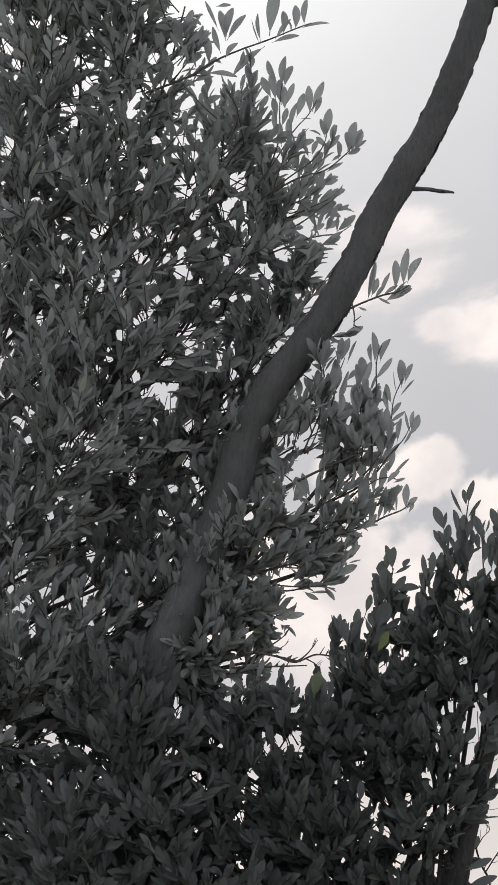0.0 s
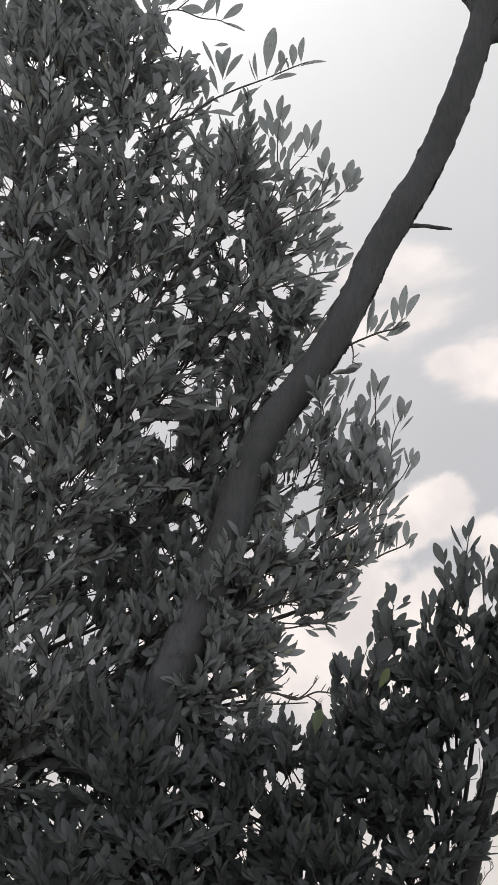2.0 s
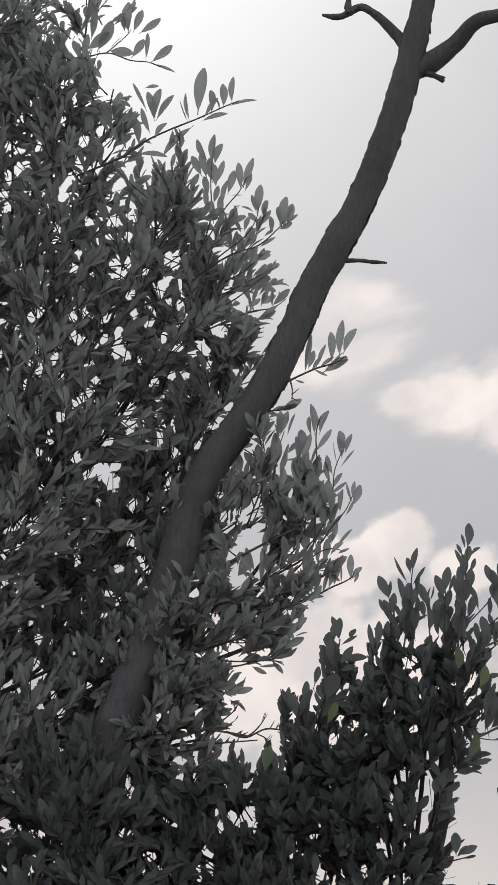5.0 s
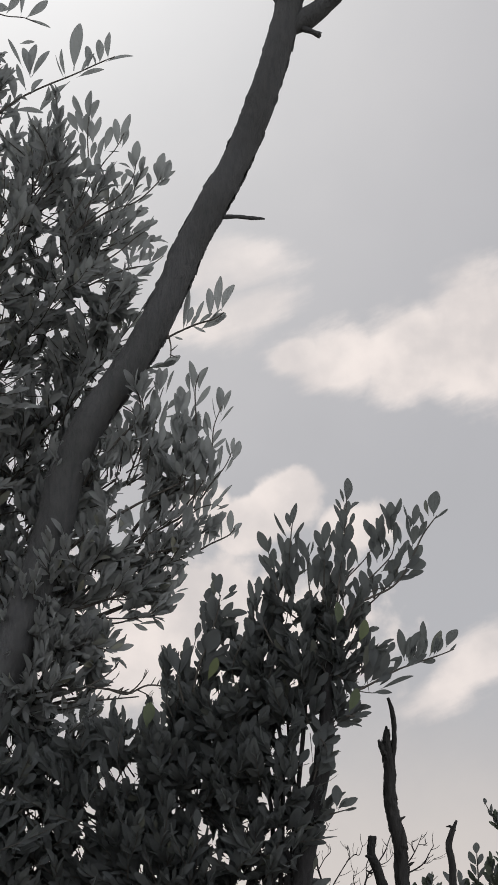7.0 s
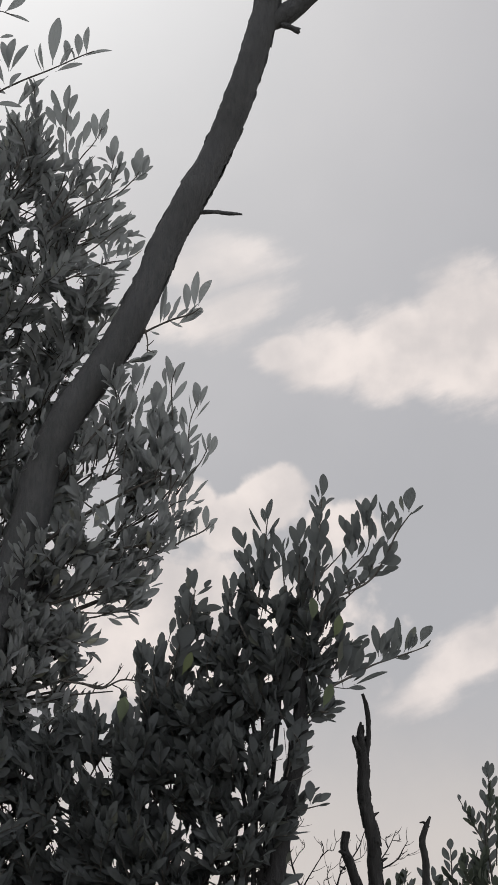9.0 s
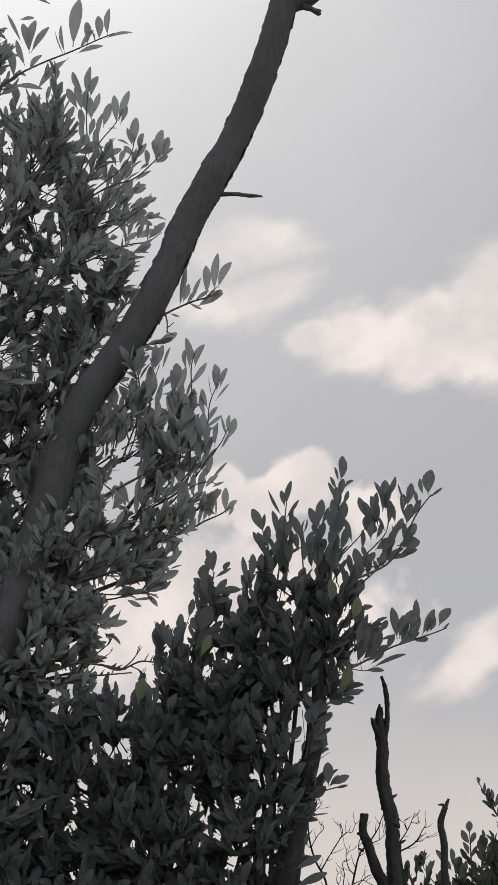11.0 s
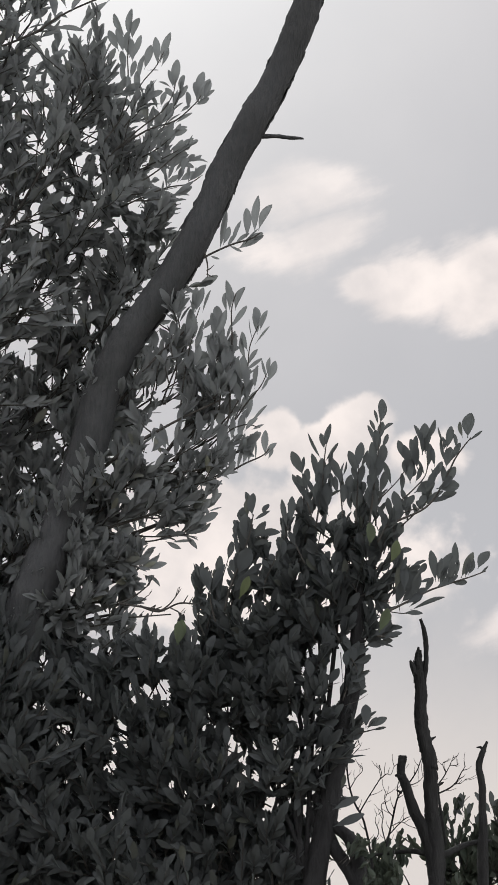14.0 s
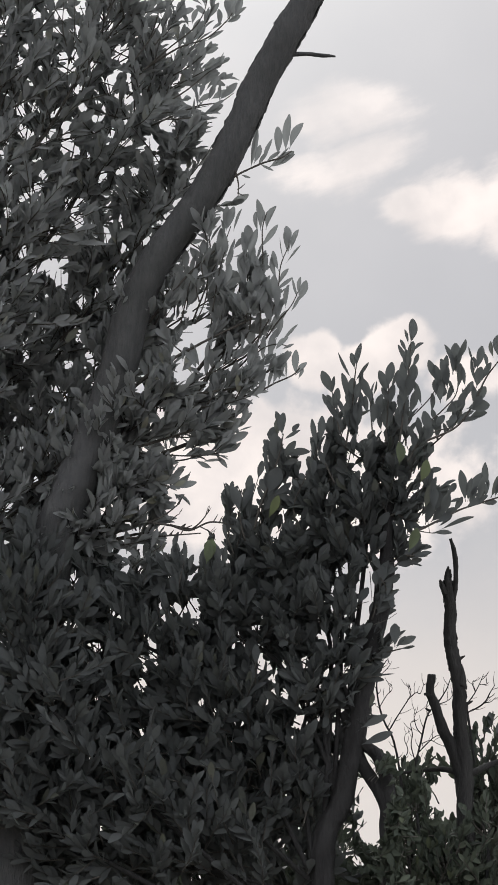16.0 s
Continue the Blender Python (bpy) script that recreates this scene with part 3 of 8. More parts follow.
glimpses((-0.799, 4.365, 0.019, 0.011), (-0.801, 4.337, 0.009, 0.007), (-1.035, 4.394, 0.009, 0.007), (-1.032, 4.372, 0.011, 0.007), (-1.063, 4.335, 0.007, 0.007), (-1.065, 4.295, 0.011, 0.009), (-1.099, 4.257, 0.013, 0.013), (-1.063, 4.230, 0.009, 0.007))
glimpses((-0.975, 4.245, 0.020, 0.024), (-0.890, 4.310, 0.015, 0.030), (-0.868, 4.297, 0.013, 0.015), (-0.890, 4.203, 0.030, 0.026), (-0.935, 4.177, 0.019, 0.020), (-0.862, 4.155, 0.015, 0.015), (-0.834, 4.152, 0.011, 0.015), (-0.842, 4.212, 0.015, 0.015))
glimpses((-1.083, 4.139, 0.009, 0.007), (-0.700, 4.306, 0.013, 0.026), (-0.648, 4.262, 0.011, 0.019), (-0.670, 4.181, 0.007, 0.022), (-0.668, 4.141, 0.009, 0.019), (-0.725, 4.512, 0.009, 0.011), (-0.673, 4.535, 0.015, 0.007), (-0.622, 4.532, 0.007, 0.011))
glimpses((-0.648, 4.640, 0.019, 0.019), (-0.699, 4.675, 0.015, 0.011), (-0.719, 4.825, 0.007, 0.015), (-0.686, 4.816, 0.007, 0.011), (-0.650, 4.803, 0.006, 0.015), (-1.416, 4.375, 0.019, 0.015), (-1.316, 4.431, 0.007, 0.009), (-1.309, 4.193, 0.007, 0.015))
glimpses((-1.319, 4.103, 0.009, 0.011), (-1.349, 4.061, 0.011, 0.011), (-0.529, 4.712, 0.013, 0.019), (-0.503, 4.699, 0.019, 0.024), (-0.539, 4.583, 0.015, 0.015), (-0.552, 4.634, 0.009, 0.022), (-0.490, 4.857, 0.011, 0.009), (-0.465, 4.826, 0.009, 0.017))
glimpses((-0.434, 4.796, 0.009, 0.015), (-0.400, 4.539, 0.019, 0.015), (-0.469, 4.427, 0.015, 0.011), (-0.498, 4.377, 0.013, 0.006), (-0.573, 4.290, 0.015, 0.011), (-0.347, 4.707, 0.028, 0.033), (-0.382, 4.653, 0.022, 0.011), (-0.370, 4.789, 0.019, 0.022))
glimpses((-1.107, 4.013, 0.017, 0.017), (-1.118, 4.048, 0.009, 0.007), (-1.100, 3.978, 0.011, 0.007), (-1.187, 3.985, 0.013, 0.007), (-1.155, 4.006, 0.009, 0.011), (-1.284, 3.944, 0.011, 0.015), (-1.305, 3.998, 0.009, 0.011), (-1.192, 3.902, 0.009, 0.013))
glimpses((-1.152, 3.932, 0.009, 0.007), (-1.186, 3.801, 0.013, 0.006), (-1.211, 3.749, 0.009, 0.009), (-1.342, 3.704, 0.011, 0.007), (-0.777, 4.072, 0.011, 0.026), (-0.729, 4.104, 0.006, 0.019), (-0.676, 4.057, 0.006, 0.009), (-0.810, 3.854, 0.011, 0.011))
glimpses((-0.949, 3.876, 0.007, 0.011), (-0.773, 3.948, 0.006, 0.019), (-0.747, 3.885, 0.006, 0.011), (-0.731, 3.886, 0.004, 0.015), (-0.719, 3.850, 0.006, 0.013), (-0.744, 3.814, 0.006, 0.007), (-0.722, 3.792, 0.006, 0.007), (-0.836, 3.766, 0.007, 0.015))
glimpses((-0.810, 3.746, 0.006, 0.015), (-0.858, 3.696, 0.019, 0.004), (-0.566, 3.775, 0.015, 0.020), (-1.089, 3.664, 0.007, 0.011), (-0.764, 3.608, 0.007, 0.009), (-0.943, 3.567, 0.007, 0.009), (-0.854, 3.544, 0.006, 0.011), (-0.812, 3.514, 0.007, 0.009))
glimpses((-0.801, 3.609, 0.006, 0.009), (-0.893, 3.457, 0.011, 0.011), (-0.861, 3.468, 0.006, 0.013), (-1.063, 3.614, 0.009, 0.015), (-1.285, 3.531, 0.026, 0.013), (-1.318, 3.495, 0.011, 0.017), (-1.250, 3.458, 0.007, 0.013), (-1.278, 3.426, 0.015, 0.007))
glimpses((-1.206, 3.483, 0.020, 0.019), (-1.183, 3.428, 0.015, 0.030), (-1.148, 3.452, 0.017, 0.013), (-1.120, 3.444, 0.007, 0.015), (-1.069, 3.528, 0.011, 0.024), (-1.043, 3.501, 0.017, 0.017), (-1.076, 3.462, 0.020, 0.017), (-1.007, 3.428, 0.009, 0.015))
glimpses((-1.045, 3.385, 0.007, 0.011), (-1.237, 3.383, 0.011, 0.007), (-1.233, 3.350, 0.017, 0.015), (-0.980, 3.368, 0.007, 0.015), (-1.263, 3.270, 0.009, 0.007), (-0.742, 3.121, 0.011, 0.020), (-0.903, 3.090, 0.009, 0.009), (-0.664, 3.364, 0.011, 0.009))
glimpses((-0.583, 3.322, 0.007, 0.007), (-0.598, 3.276, 0.028, 0.019), (-0.533, 3.243, 0.011, 0.015), (-0.585, 3.218, 0.017, 0.013), (-0.545, 3.169, 0.009, 0.007), (-0.590, 3.166, 0.015, 0.006), (-0.736, 2.981, 0.017, 0.007), (-1.246, 2.979, 0.011, 0.009))
glimpses((-0.479, 4.040, 0.009, 0.015), (-0.468, 3.991, 0.013, 0.017), (-0.430, 4.066, 0.009, 0.015), (-0.369, 4.090, 0.007, 0.024), (-0.405, 4.040, 0.011, 0.009), (-0.491, 4.115, 0.009, 0.007), (-0.215, 3.886, 0.013, 0.022), (-0.353, 3.855, 0.009, 0.013))
glimpses((-0.270, 3.847, 0.007, 0.015), (-0.493, 3.690, 0.009, 0.015), (-0.507, 3.715, 0.007, 0.011), (-0.404, 3.615, 0.007, 0.009), (-0.421, 3.564, 0.009, 0.006), (-0.336, 3.578, 0.015, 0.007), (-0.597, 3.281, 0.013, 0.009), (-0.560, 3.294, 0.011, 0.009))
glimpses((-0.604, 3.225, 0.009, 0.006), (-0.538, 3.230, 0.009, 0.006), (-0.397, 3.962, 0.041, 0.037), (-0.443, 3.909, 0.015, 0.024), (-0.441, 3.835, 0.013, 0.024), (-0.411, 4.245, 0.022, 0.030), (-0.289, 4.230, 0.015, 0.048), (-0.180, 3.951, 0.024, 0.011))
glimpses((-0.144, 4.010, 0.015, 0.017))
glimpses((-0.762, 3.145, 0.007, 0.013), (-0.632, 3.032, 0.013, 0.007), (-0.604, 3.016, 0.015, 0.007), (-0.773, 2.986, 0.017, 0.006), (-0.668, 2.920, 0.020, 0.017), (-0.693, 2.928, 0.009, 0.007), (-0.692, 2.862, 0.009, 0.007), (-0.643, 2.881, 0.007, 0.007))
glimpses((-0.610, 2.858, 0.006, 0.007), (-0.797, 2.868, 0.006, 0.017), (-0.664, 2.747, 0.009, 0.011), (-0.619, 2.769, 0.007, 0.007), (-0.494, 2.933, 0.011, 0.011), (-0.494, 2.917, 0.020, 0.006), (-0.482, 2.895, 0.011, 0.009), (-0.524, 2.882, 0.011, 0.007))
glimpses((-0.514, 2.847, 0.007, 0.015), (-0.525, 2.806, 0.019, 0.019), (-0.479, 2.865, 0.006, 0.011), (-0.458, 3.007, 0.011, 0.009), (-0.467, 3.061, 0.007, 0.009), (-0.422, 3.046, 0.015, 0.013), (-0.369, 3.064, 0.022, 0.013), (-0.364, 3.028, 0.015, 0.017))
glimpses((-0.380, 3.144, 0.015, 0.007), (-0.452, 3.147, 0.013, 0.006), (-0.333, 2.752, 0.009, 0.009), (-0.293, 2.726, 0.007, 0.013), (-0.220, 2.965, 0.009, 0.007), (-0.234, 2.935, 0.006, 0.006), (-0.203, 2.935, 0.006, 0.006), (-0.171, 2.986, 0.004, 0.011))
glimpses((-0.149, 2.888, 0.007, 0.015), (-0.149, 2.856, 0.009, 0.013), (-0.114, 2.830, 0.011, 0.007), (-0.103, 2.786, 0.007, 0.013), (-0.120, 2.755, 0.007, 0.009), (-0.068, 2.777, 0.007, 0.019), (-0.073, 2.875, 0.007, 0.019), (-0.011, 2.888, 0.011, 0.015))
glimpses((-0.006, 2.867, 0.011, 0.007), (0.034, 2.796, 0.007, 0.017), (-0.014, 2.743, 0.013, 0.009), (0.019, 2.749, 0.011, 0.007), (-0.038, 2.690, 0.009, 0.015), (-0.012, 2.699, 0.017, 0.013), (0.105, 2.715, 0.019, 0.019), (0.085, 2.674, 0.017, 0.020))
glimpses((0.040, 2.709, 0.015, 0.007), (0.074, 2.868, 0.015, 0.009), (0.056, 2.846, 0.007, 0.009), (0.109, 2.851, 0.007, 0.017), (0.118, 2.798, 0.013, 0.015), (0.139, 2.869, 0.009, 0.007), (0.071, 2.939, 0.009, 0.022), (0.046, 2.969, 0.022, 0.006))
glimpses((0.102, 2.966, 0.011, 0.007), (0.118, 3.198, 0.013, 0.013), (0.093, 3.174, 0.007, 0.013), (0.189, 3.249, 0.007, 0.011), (0.033, 3.237, 0.006, 0.007), (-0.111, 3.298, 0.024, 0.013), (0.186, 3.144, 0.024, 0.024), (0.172, 3.072, 0.022, 0.024))
glimpses((0.160, 3.021, 0.013, 0.019), (0.116, 3.611, 0.009, 0.020), (0.164, 3.640, 0.007, 0.020), (0.147, 3.555, 0.009, 0.015), (0.114, 3.536, 0.009, 0.015), (0.306, 3.585, 0.006, 0.020), (0.314, 3.426, 0.007, 0.017), (0.255, 3.737, 0.007, 0.022))
glimpses((0.133, 3.331, 0.009, 0.007), (0.239, 3.330, 0.007, 0.007), (-0.078, 3.421, 0.006, 0.007))
glimpses((0.204, 2.376, 0.041, 0.059), (0.190, 2.549, 0.026, 0.026), (0.221, 2.510, 0.011, 0.026), (0.420, 2.479, 0.037, 0.052), (0.451, 2.445, 0.017, 0.033))
glimpses((0.166, 2.596, 0.006, 0.022), (0.161, 2.500, 0.011, 0.015), (0.138, 2.473, 0.007, 0.015), (0.131, 2.361, 0.009, 0.015), (0.128, 2.326, 0.007, 0.019), (0.141, 2.275, 0.007, 0.015), (0.115, 2.309, 0.006, 0.011), (0.164, 2.264, 0.006, 0.007))
glimpses((0.004, 2.229, 0.007, 0.009), (-0.020, 2.285, 0.006, 0.006), (-0.102, 2.318, 0.007, 0.006), (-0.074, 2.470, 0.006, 0.006), (0.058, 2.406, 0.006, 0.007), (-0.008, 2.389, 0.006, 0.006), (0.322, 2.276, 0.006, 0.019), (0.317, 2.245, 0.006, 0.015))
glimpses((0.339, 2.314, 0.004, 0.011), (0.305, 2.330, 0.006, 0.007), (0.426, 2.264, 0.006, 0.015), (0.434, 2.222, 0.006, 0.007), (0.537, 2.370, 0.007, 0.009), (0.546, 2.525, 0.007, 0.011), (0.182, 2.486, 0.007, 0.009), (0.103, 2.525, 0.006, 0.015))
glimpses((-0.359, 3.436, 0.070, 0.037), (-0.320, 3.366, 0.048, 0.045), (-0.279, 3.516, 0.045, 0.020), (-0.182, 3.646, 0.032, 0.052), (-0.195, 3.561, 0.037, 0.048), (-0.237, 3.487, 0.020, 0.017), (-0.026, 3.591, 0.020, 0.052), (-0.037, 3.686, 0.026, 0.052))
glimpses((-0.111, 3.765, 0.052, 0.030), (-0.001, 3.744, 0.020, 0.067), (-0.026, 3.487, 0.011, 0.017), (-0.181, 3.439, 0.009, 0.030), (-0.291, 3.298, 0.019, 0.022))
glimpses((-0.947, 5.835, 0.063, 0.078), (-0.825, 5.811, 0.089, 0.089), (-0.880, 5.678, 0.078, 0.041), (-0.945, 5.692, 0.037, 0.037), (-0.721, 5.719, 0.074, 0.074), (-0.946, 5.617, 0.045, 0.024), (-0.855, 5.646, 0.052, 0.030), (-1.009, 5.858, 0.030, 0.052))
glimpses((-0.787, 5.583, 0.048, 0.056), (-0.620, 5.696, 0.074, 0.067), (-0.715, 5.526, 0.048, 0.030), (-0.539, 5.650, 0.056, 0.056), (-0.924, 5.511, 0.013, 0.020))
glimpses((0.104, 3.622, 0.009, 0.017), (0.162, 3.638, 0.019, 0.026), (0.153, 3.610, 0.011, 0.015), (0.186, 3.657, 0.015, 0.022), (0.230, 3.620, 0.011, 0.013), (0.119, 3.553, 0.009, 0.022), (0.135, 3.515, 0.009, 0.011), (0.163, 3.515, 0.009, 0.019))
glimpses((0.156, 3.485, 0.007, 0.007), (0.208, 3.667, 0.009, 0.019), (0.222, 3.658, 0.007, 0.019), (0.308, 3.601, 0.009, 0.013), (0.280, 3.578, 0.007, 0.007), (0.163, 3.440, 0.007, 0.009), (0.271, 3.479, 0.011, 0.006), (0.331, 3.502, 0.015, 0.009))
glimpses((0.315, 3.423, 0.007, 0.019), (0.326, 3.470, 0.006, 0.011), (0.361, 3.349, 0.022, 0.015), (0.051, 3.412, 0.006, 0.009), (0.067, 3.455, 0.004, 0.006), (0.082, 3.388, 0.006, 0.009), (0.116, 3.457, 0.006, 0.006), (0.219, 3.471, 0.004, 0.006))
glimpses((0.219, 3.433, 0.004, 0.004), (0.145, 3.338, 0.015, 0.011), (0.101, 3.762, 0.007, 0.019), (0.156, 3.753, 0.009, 0.019), (0.171, 3.724, 0.009, 0.019), (0.266, 3.715, 0.007, 0.017), (0.035, 3.575, 0.006, 0.013), (0.023, 3.552, 0.006, 0.015))
glimpses((0.308, 3.744, 0.009, 0.019), (0.344, 3.649, 0.011, 0.026), (0.426, 3.570, 0.045, 0.052), (0.420, 3.489, 0.030, 0.026), (-0.044, 3.350, 0.007, 0.009), (-0.083, 3.360, 0.011, 0.015), (-0.011, 3.318, 0.006, 0.006), (0.138, 3.333, 0.009, 0.006))
glimpses((0.241, 3.321, 0.007, 0.006), (0.185, 3.245, 0.009, 0.009), (0.180, 3.261, 0.006, 0.009), (0.232, 3.219, 0.019, 0.019), (0.253, 3.256, 0.013, 0.015), (0.114, 3.185, 0.013, 0.017), (0.087, 3.169, 0.006, 0.017), (0.075, 3.127, 0.006, 0.011))
glimpses((0.079, 3.100, 0.006, 0.011), (0.070, 3.054, 0.006, 0.017), (0.316, 3.284, 0.011, 0.011), (0.031, 3.232, 0.007, 0.009), (0.049, 3.076, 0.006, 0.007), (0.111, 3.028, 0.011, 0.006), (0.133, 2.992, 0.006, 0.009), (0.050, 2.964, 0.030, 0.011))
glimpses((0.068, 2.938, 0.015, 0.011), (0.117, 2.965, 0.007, 0.009), (0.182, 3.164, 0.028, 0.017), (0.203, 3.128, 0.011, 0.033), (0.164, 3.119, 0.015, 0.015), (0.175, 3.052, 0.019, 0.045), (0.188, 3.083, 0.017, 0.026))

# ---- tall tree ----
tall = root("evergreen_tree", "tall dense evergreen tree with small waxy leaves", "tree", (-1.9, 7.35, 0))
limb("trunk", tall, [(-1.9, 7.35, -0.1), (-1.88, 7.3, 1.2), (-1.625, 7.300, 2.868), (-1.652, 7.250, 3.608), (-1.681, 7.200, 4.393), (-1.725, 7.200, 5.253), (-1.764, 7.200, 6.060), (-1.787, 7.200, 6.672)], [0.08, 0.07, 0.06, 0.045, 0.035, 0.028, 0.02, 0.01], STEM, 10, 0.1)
tp = Plant(tall, GLARE_FOLIAGE, 90, GLARE_LEAF)
tp.open_gap((-0.373, 7.000, 3.934), 0.05, 0.085)
tp.open_gap((-0.421, 7.000, 4.266), 0.045, 0.035)
tp.open_gap((-0.284, 7.000, 4.280), 0.03, 0.06)
tp.open_gap((-0.439, 7.000, 3.828), 0.03, 0.04)
def crown_bough(n, reach, *pts):
    tp.bough(pts, 0.008, 0.003, int(n * 1.5), reach, 12, 0.069, 0.85)


def edge_bough(n, reach, *pts):
    tp.bough(pts, 0.008, 0.003, n, reach, 10, 0.073, 0.85)


crown_bough(60, 0.20, (-1.656, 7.200, 4.188), (-1.146, 7.100, 4.770), (-0.995, 7.100, 5.312), (-0.930, 7.100, 5.696))
crown_bough(75, 0.20, (-1.642, 7.200, 3.987), (-1.032, 7.050, 4.540), (-0.822, 7.100, 4.941), (-0.654, 7.100, 5.202))
crown_bough(85, 0.20, (-1.627, 7.200, 3.789), (-1.007, 7.250, 4.288), (-0.745, 7.200, 4.687), (-0.533, 7.150, 4.943))
crown_bough(85, 0.20, (-1.605, 7.200, 3.499), (-0.960, 7.300, 3.959), (-0.678, 7.250, 4.288), (-0.469, 7.200, 4.581))
crown_bough(80, 0.16, (-1.591, 7.200, 3.309), (-0.935, 7.200, 3.633), (-0.659, 7.150, 3.911), (-0.443, 7.100, 4.052))
crown_bough(75, 0.14, (-1.584, 7.200, 3.216), (-0.879, 7.100, 3.472), (-0.642, 7.050, 3.610), (-0.472, 7.050, 3.772))
crown_bough(75, 0.15, (-1.571, 7.200, 3.032), (-1.037, 7.100, 3.323), (-0.879, 7.100, 3.453), (-0.694, 7.050, 3.534))
crown_bough(75, 0.22, (-1.627, 7.200, 3.789), (-1.424, 7.100, 4.560), (-1.484, 7.100, 5.202), (-1.498, 7.100, 5.742))
crown_bough(70, 0.22, (-1.672, 7.200, 4.393), (-1.330, 7.300, 5.079), (-1.321, 7.300, 5.648), (-1.354, 7.300, 6.244))
crown_bough(60, 0.24, (-1.672, 7.200, 4.393), (-1.597, 7.300, 4.860), (-1.778, 7.300, 5.417), (-1.863, 7.300, 6.002))
crown_bough(60, 0.24, (-1.598, 7.200, 3.404), (-1.484, 7.100, 3.758), (-1.624, 7.100, 4.152), (-1.731, 7.100, 4.560))
crown_bough(50, 0.2, (-1.703, 7.200, 4.815), (-1.129, 7.200, 5.365), (-1.069, 7.200, 5.824), (-1.046, 7.200, 6.229))
crown_bough(80, 0.2, (-1.664, 7.300, 4.020), (-1.280, 7.450, 4.490), (-1.024, 7.500, 4.904), (-0.788, 7.450, 5.310))
crown_bough(90, 0.2, (-1.649, 7.300, 3.819), (-1.118, 7.500, 4.296), (-0.853, 7.500, 4.683), (-0.650, 7.400, 4.948))
crown_bough(90, 0.2, (-1.621, 7.300, 3.429), (-1.059, 7.500, 3.880), (-0.796, 7.500, 4.211), (-0.537, 7.400, 4.428))
crown_bough(90, 0.2, (-1.606, 7.300, 3.238), (-1.144, 7.500, 3.637), (-0.865, 7.500, 3.921), (-0.608, 7.400, 4.135))
crown_bough(80, 0.2, (-1.600, 7.300, 3.144), (-1.173, 7.400, 3.357), (-0.993, 7.400, 3.551), (-0.727, 7.350, 3.715))
crown_bough(90, 0.22, (-1.612, 7.200, 3.594), (-1.279, 7.000, 4.018), (-1.172, 7.000, 4.437), (-1.058, 7.000, 4.830))
crown_bough(90, 0.22, (-1.598, 7.200, 3.404), (-1.262, 7.000, 3.728), (-1.097, 7.000, 4.077), (-0.942, 7.000, 4.356))
crown_bough(90, 0.24, (-1.571, 7.200, 3.032), (-1.377, 7.000, 3.262), (-1.347, 7.000, 3.633), (-1.237, 7.000, 3.920))
crown_bough(80, 0.22, (-1.557, 7.200, 2.850), (-1.379, 7.100, 3.012), (-1.247, 7.000, 3.171), (-1.078, 7.000, 3.353))
crown_bough(90, 0.22, (-1.711, 7.300, 4.644), (-1.398, 7.000, 5.043), (-1.385, 7.000, 5.481), (-1.374, 7.000, 5.960))
crown_bough(80, 0.2, (-1.687, 7.200, 4.602), (-1.143, 7.000, 4.979), (-1.123, 7.000, 5.370), (-1.105, 7.000, 5.821))
edge_bough(45, 0.10, (-1.558, 7.100, 3.139), (-0.935, 7.050, 3.228), (-0.753, 7.000, 3.280), (-0.646, 7.000, 3.289))
edge_bough(16, 0.085, (-0.699, 7.050, 3.686), (-0.535, 7.020, 3.830), (-0.371, 7.000, 3.930), (-0.205, 7.000, 4.018))
edge_bough(18, 0.075, (-0.697, 7.050, 3.629), (-0.533, 7.020, 3.715), (-0.368, 7.000, 3.757), (-0.203, 7.000, 3.785))
edge_bough(42, 0.095, (-1.023, 7.100, 3.416), (-0.730, 7.050, 3.534), (-0.529, 7.020, 3.592), (-0.357, 7.000, 3.643))
edge_bough(36, 0.085, (-1.018, 7.100, 3.323), (-0.798, 7.050, 3.384), (-0.652, 7.020, 3.423), (-0.533, 7.000, 3.446))
edge_bough(18, 0.085, (-0.708, 7.100, 3.836), (-0.578, 7.050, 3.976), (-0.450, 7.020, 4.143), (-0.335, 7.000, 4.255))
edge_bough(18, 0.08, (-0.459, 7.060, 3.741), (-0.342, 7.060, 3.915), (-0.251, 7.060, 4.023), (-0.196, 7.060, 4.152))
edge_bough(18, 0.07, (-0.369, 7.080, 3.805), (-0.279, 7.080, 3.981), (-0.259, 7.080, 4.120), (-0.241, 7.080, 4.200))
edge_bough(13, 0.07, (-0.421, 7.060, 3.702), (-0.293, 7.060, 3.770), (-0.211, 7.060, 3.828), (-0.147, 7.060, 3.857))
edge_bough(16, 0.07, (-0.491, 7.060, 3.569), (-0.401, 7.060, 3.607), (-0.319, 7.060, 3.645), (-0.273, 7.060, 3.664))
edge_bough(20, 0.075, (-0.667, 7.060, 3.363), (-0.559, 7.060, 3.404), (-0.488, 7.060, 3.438), (-0.452, 7.060, 3.466))
edge_bough(14, 0.07, (-0.699, 7.060, 3.252), (-0.628, 7.060, 3.280), (-0.565, 7.060, 3.298), (-0.520, 7.060, 3.304))
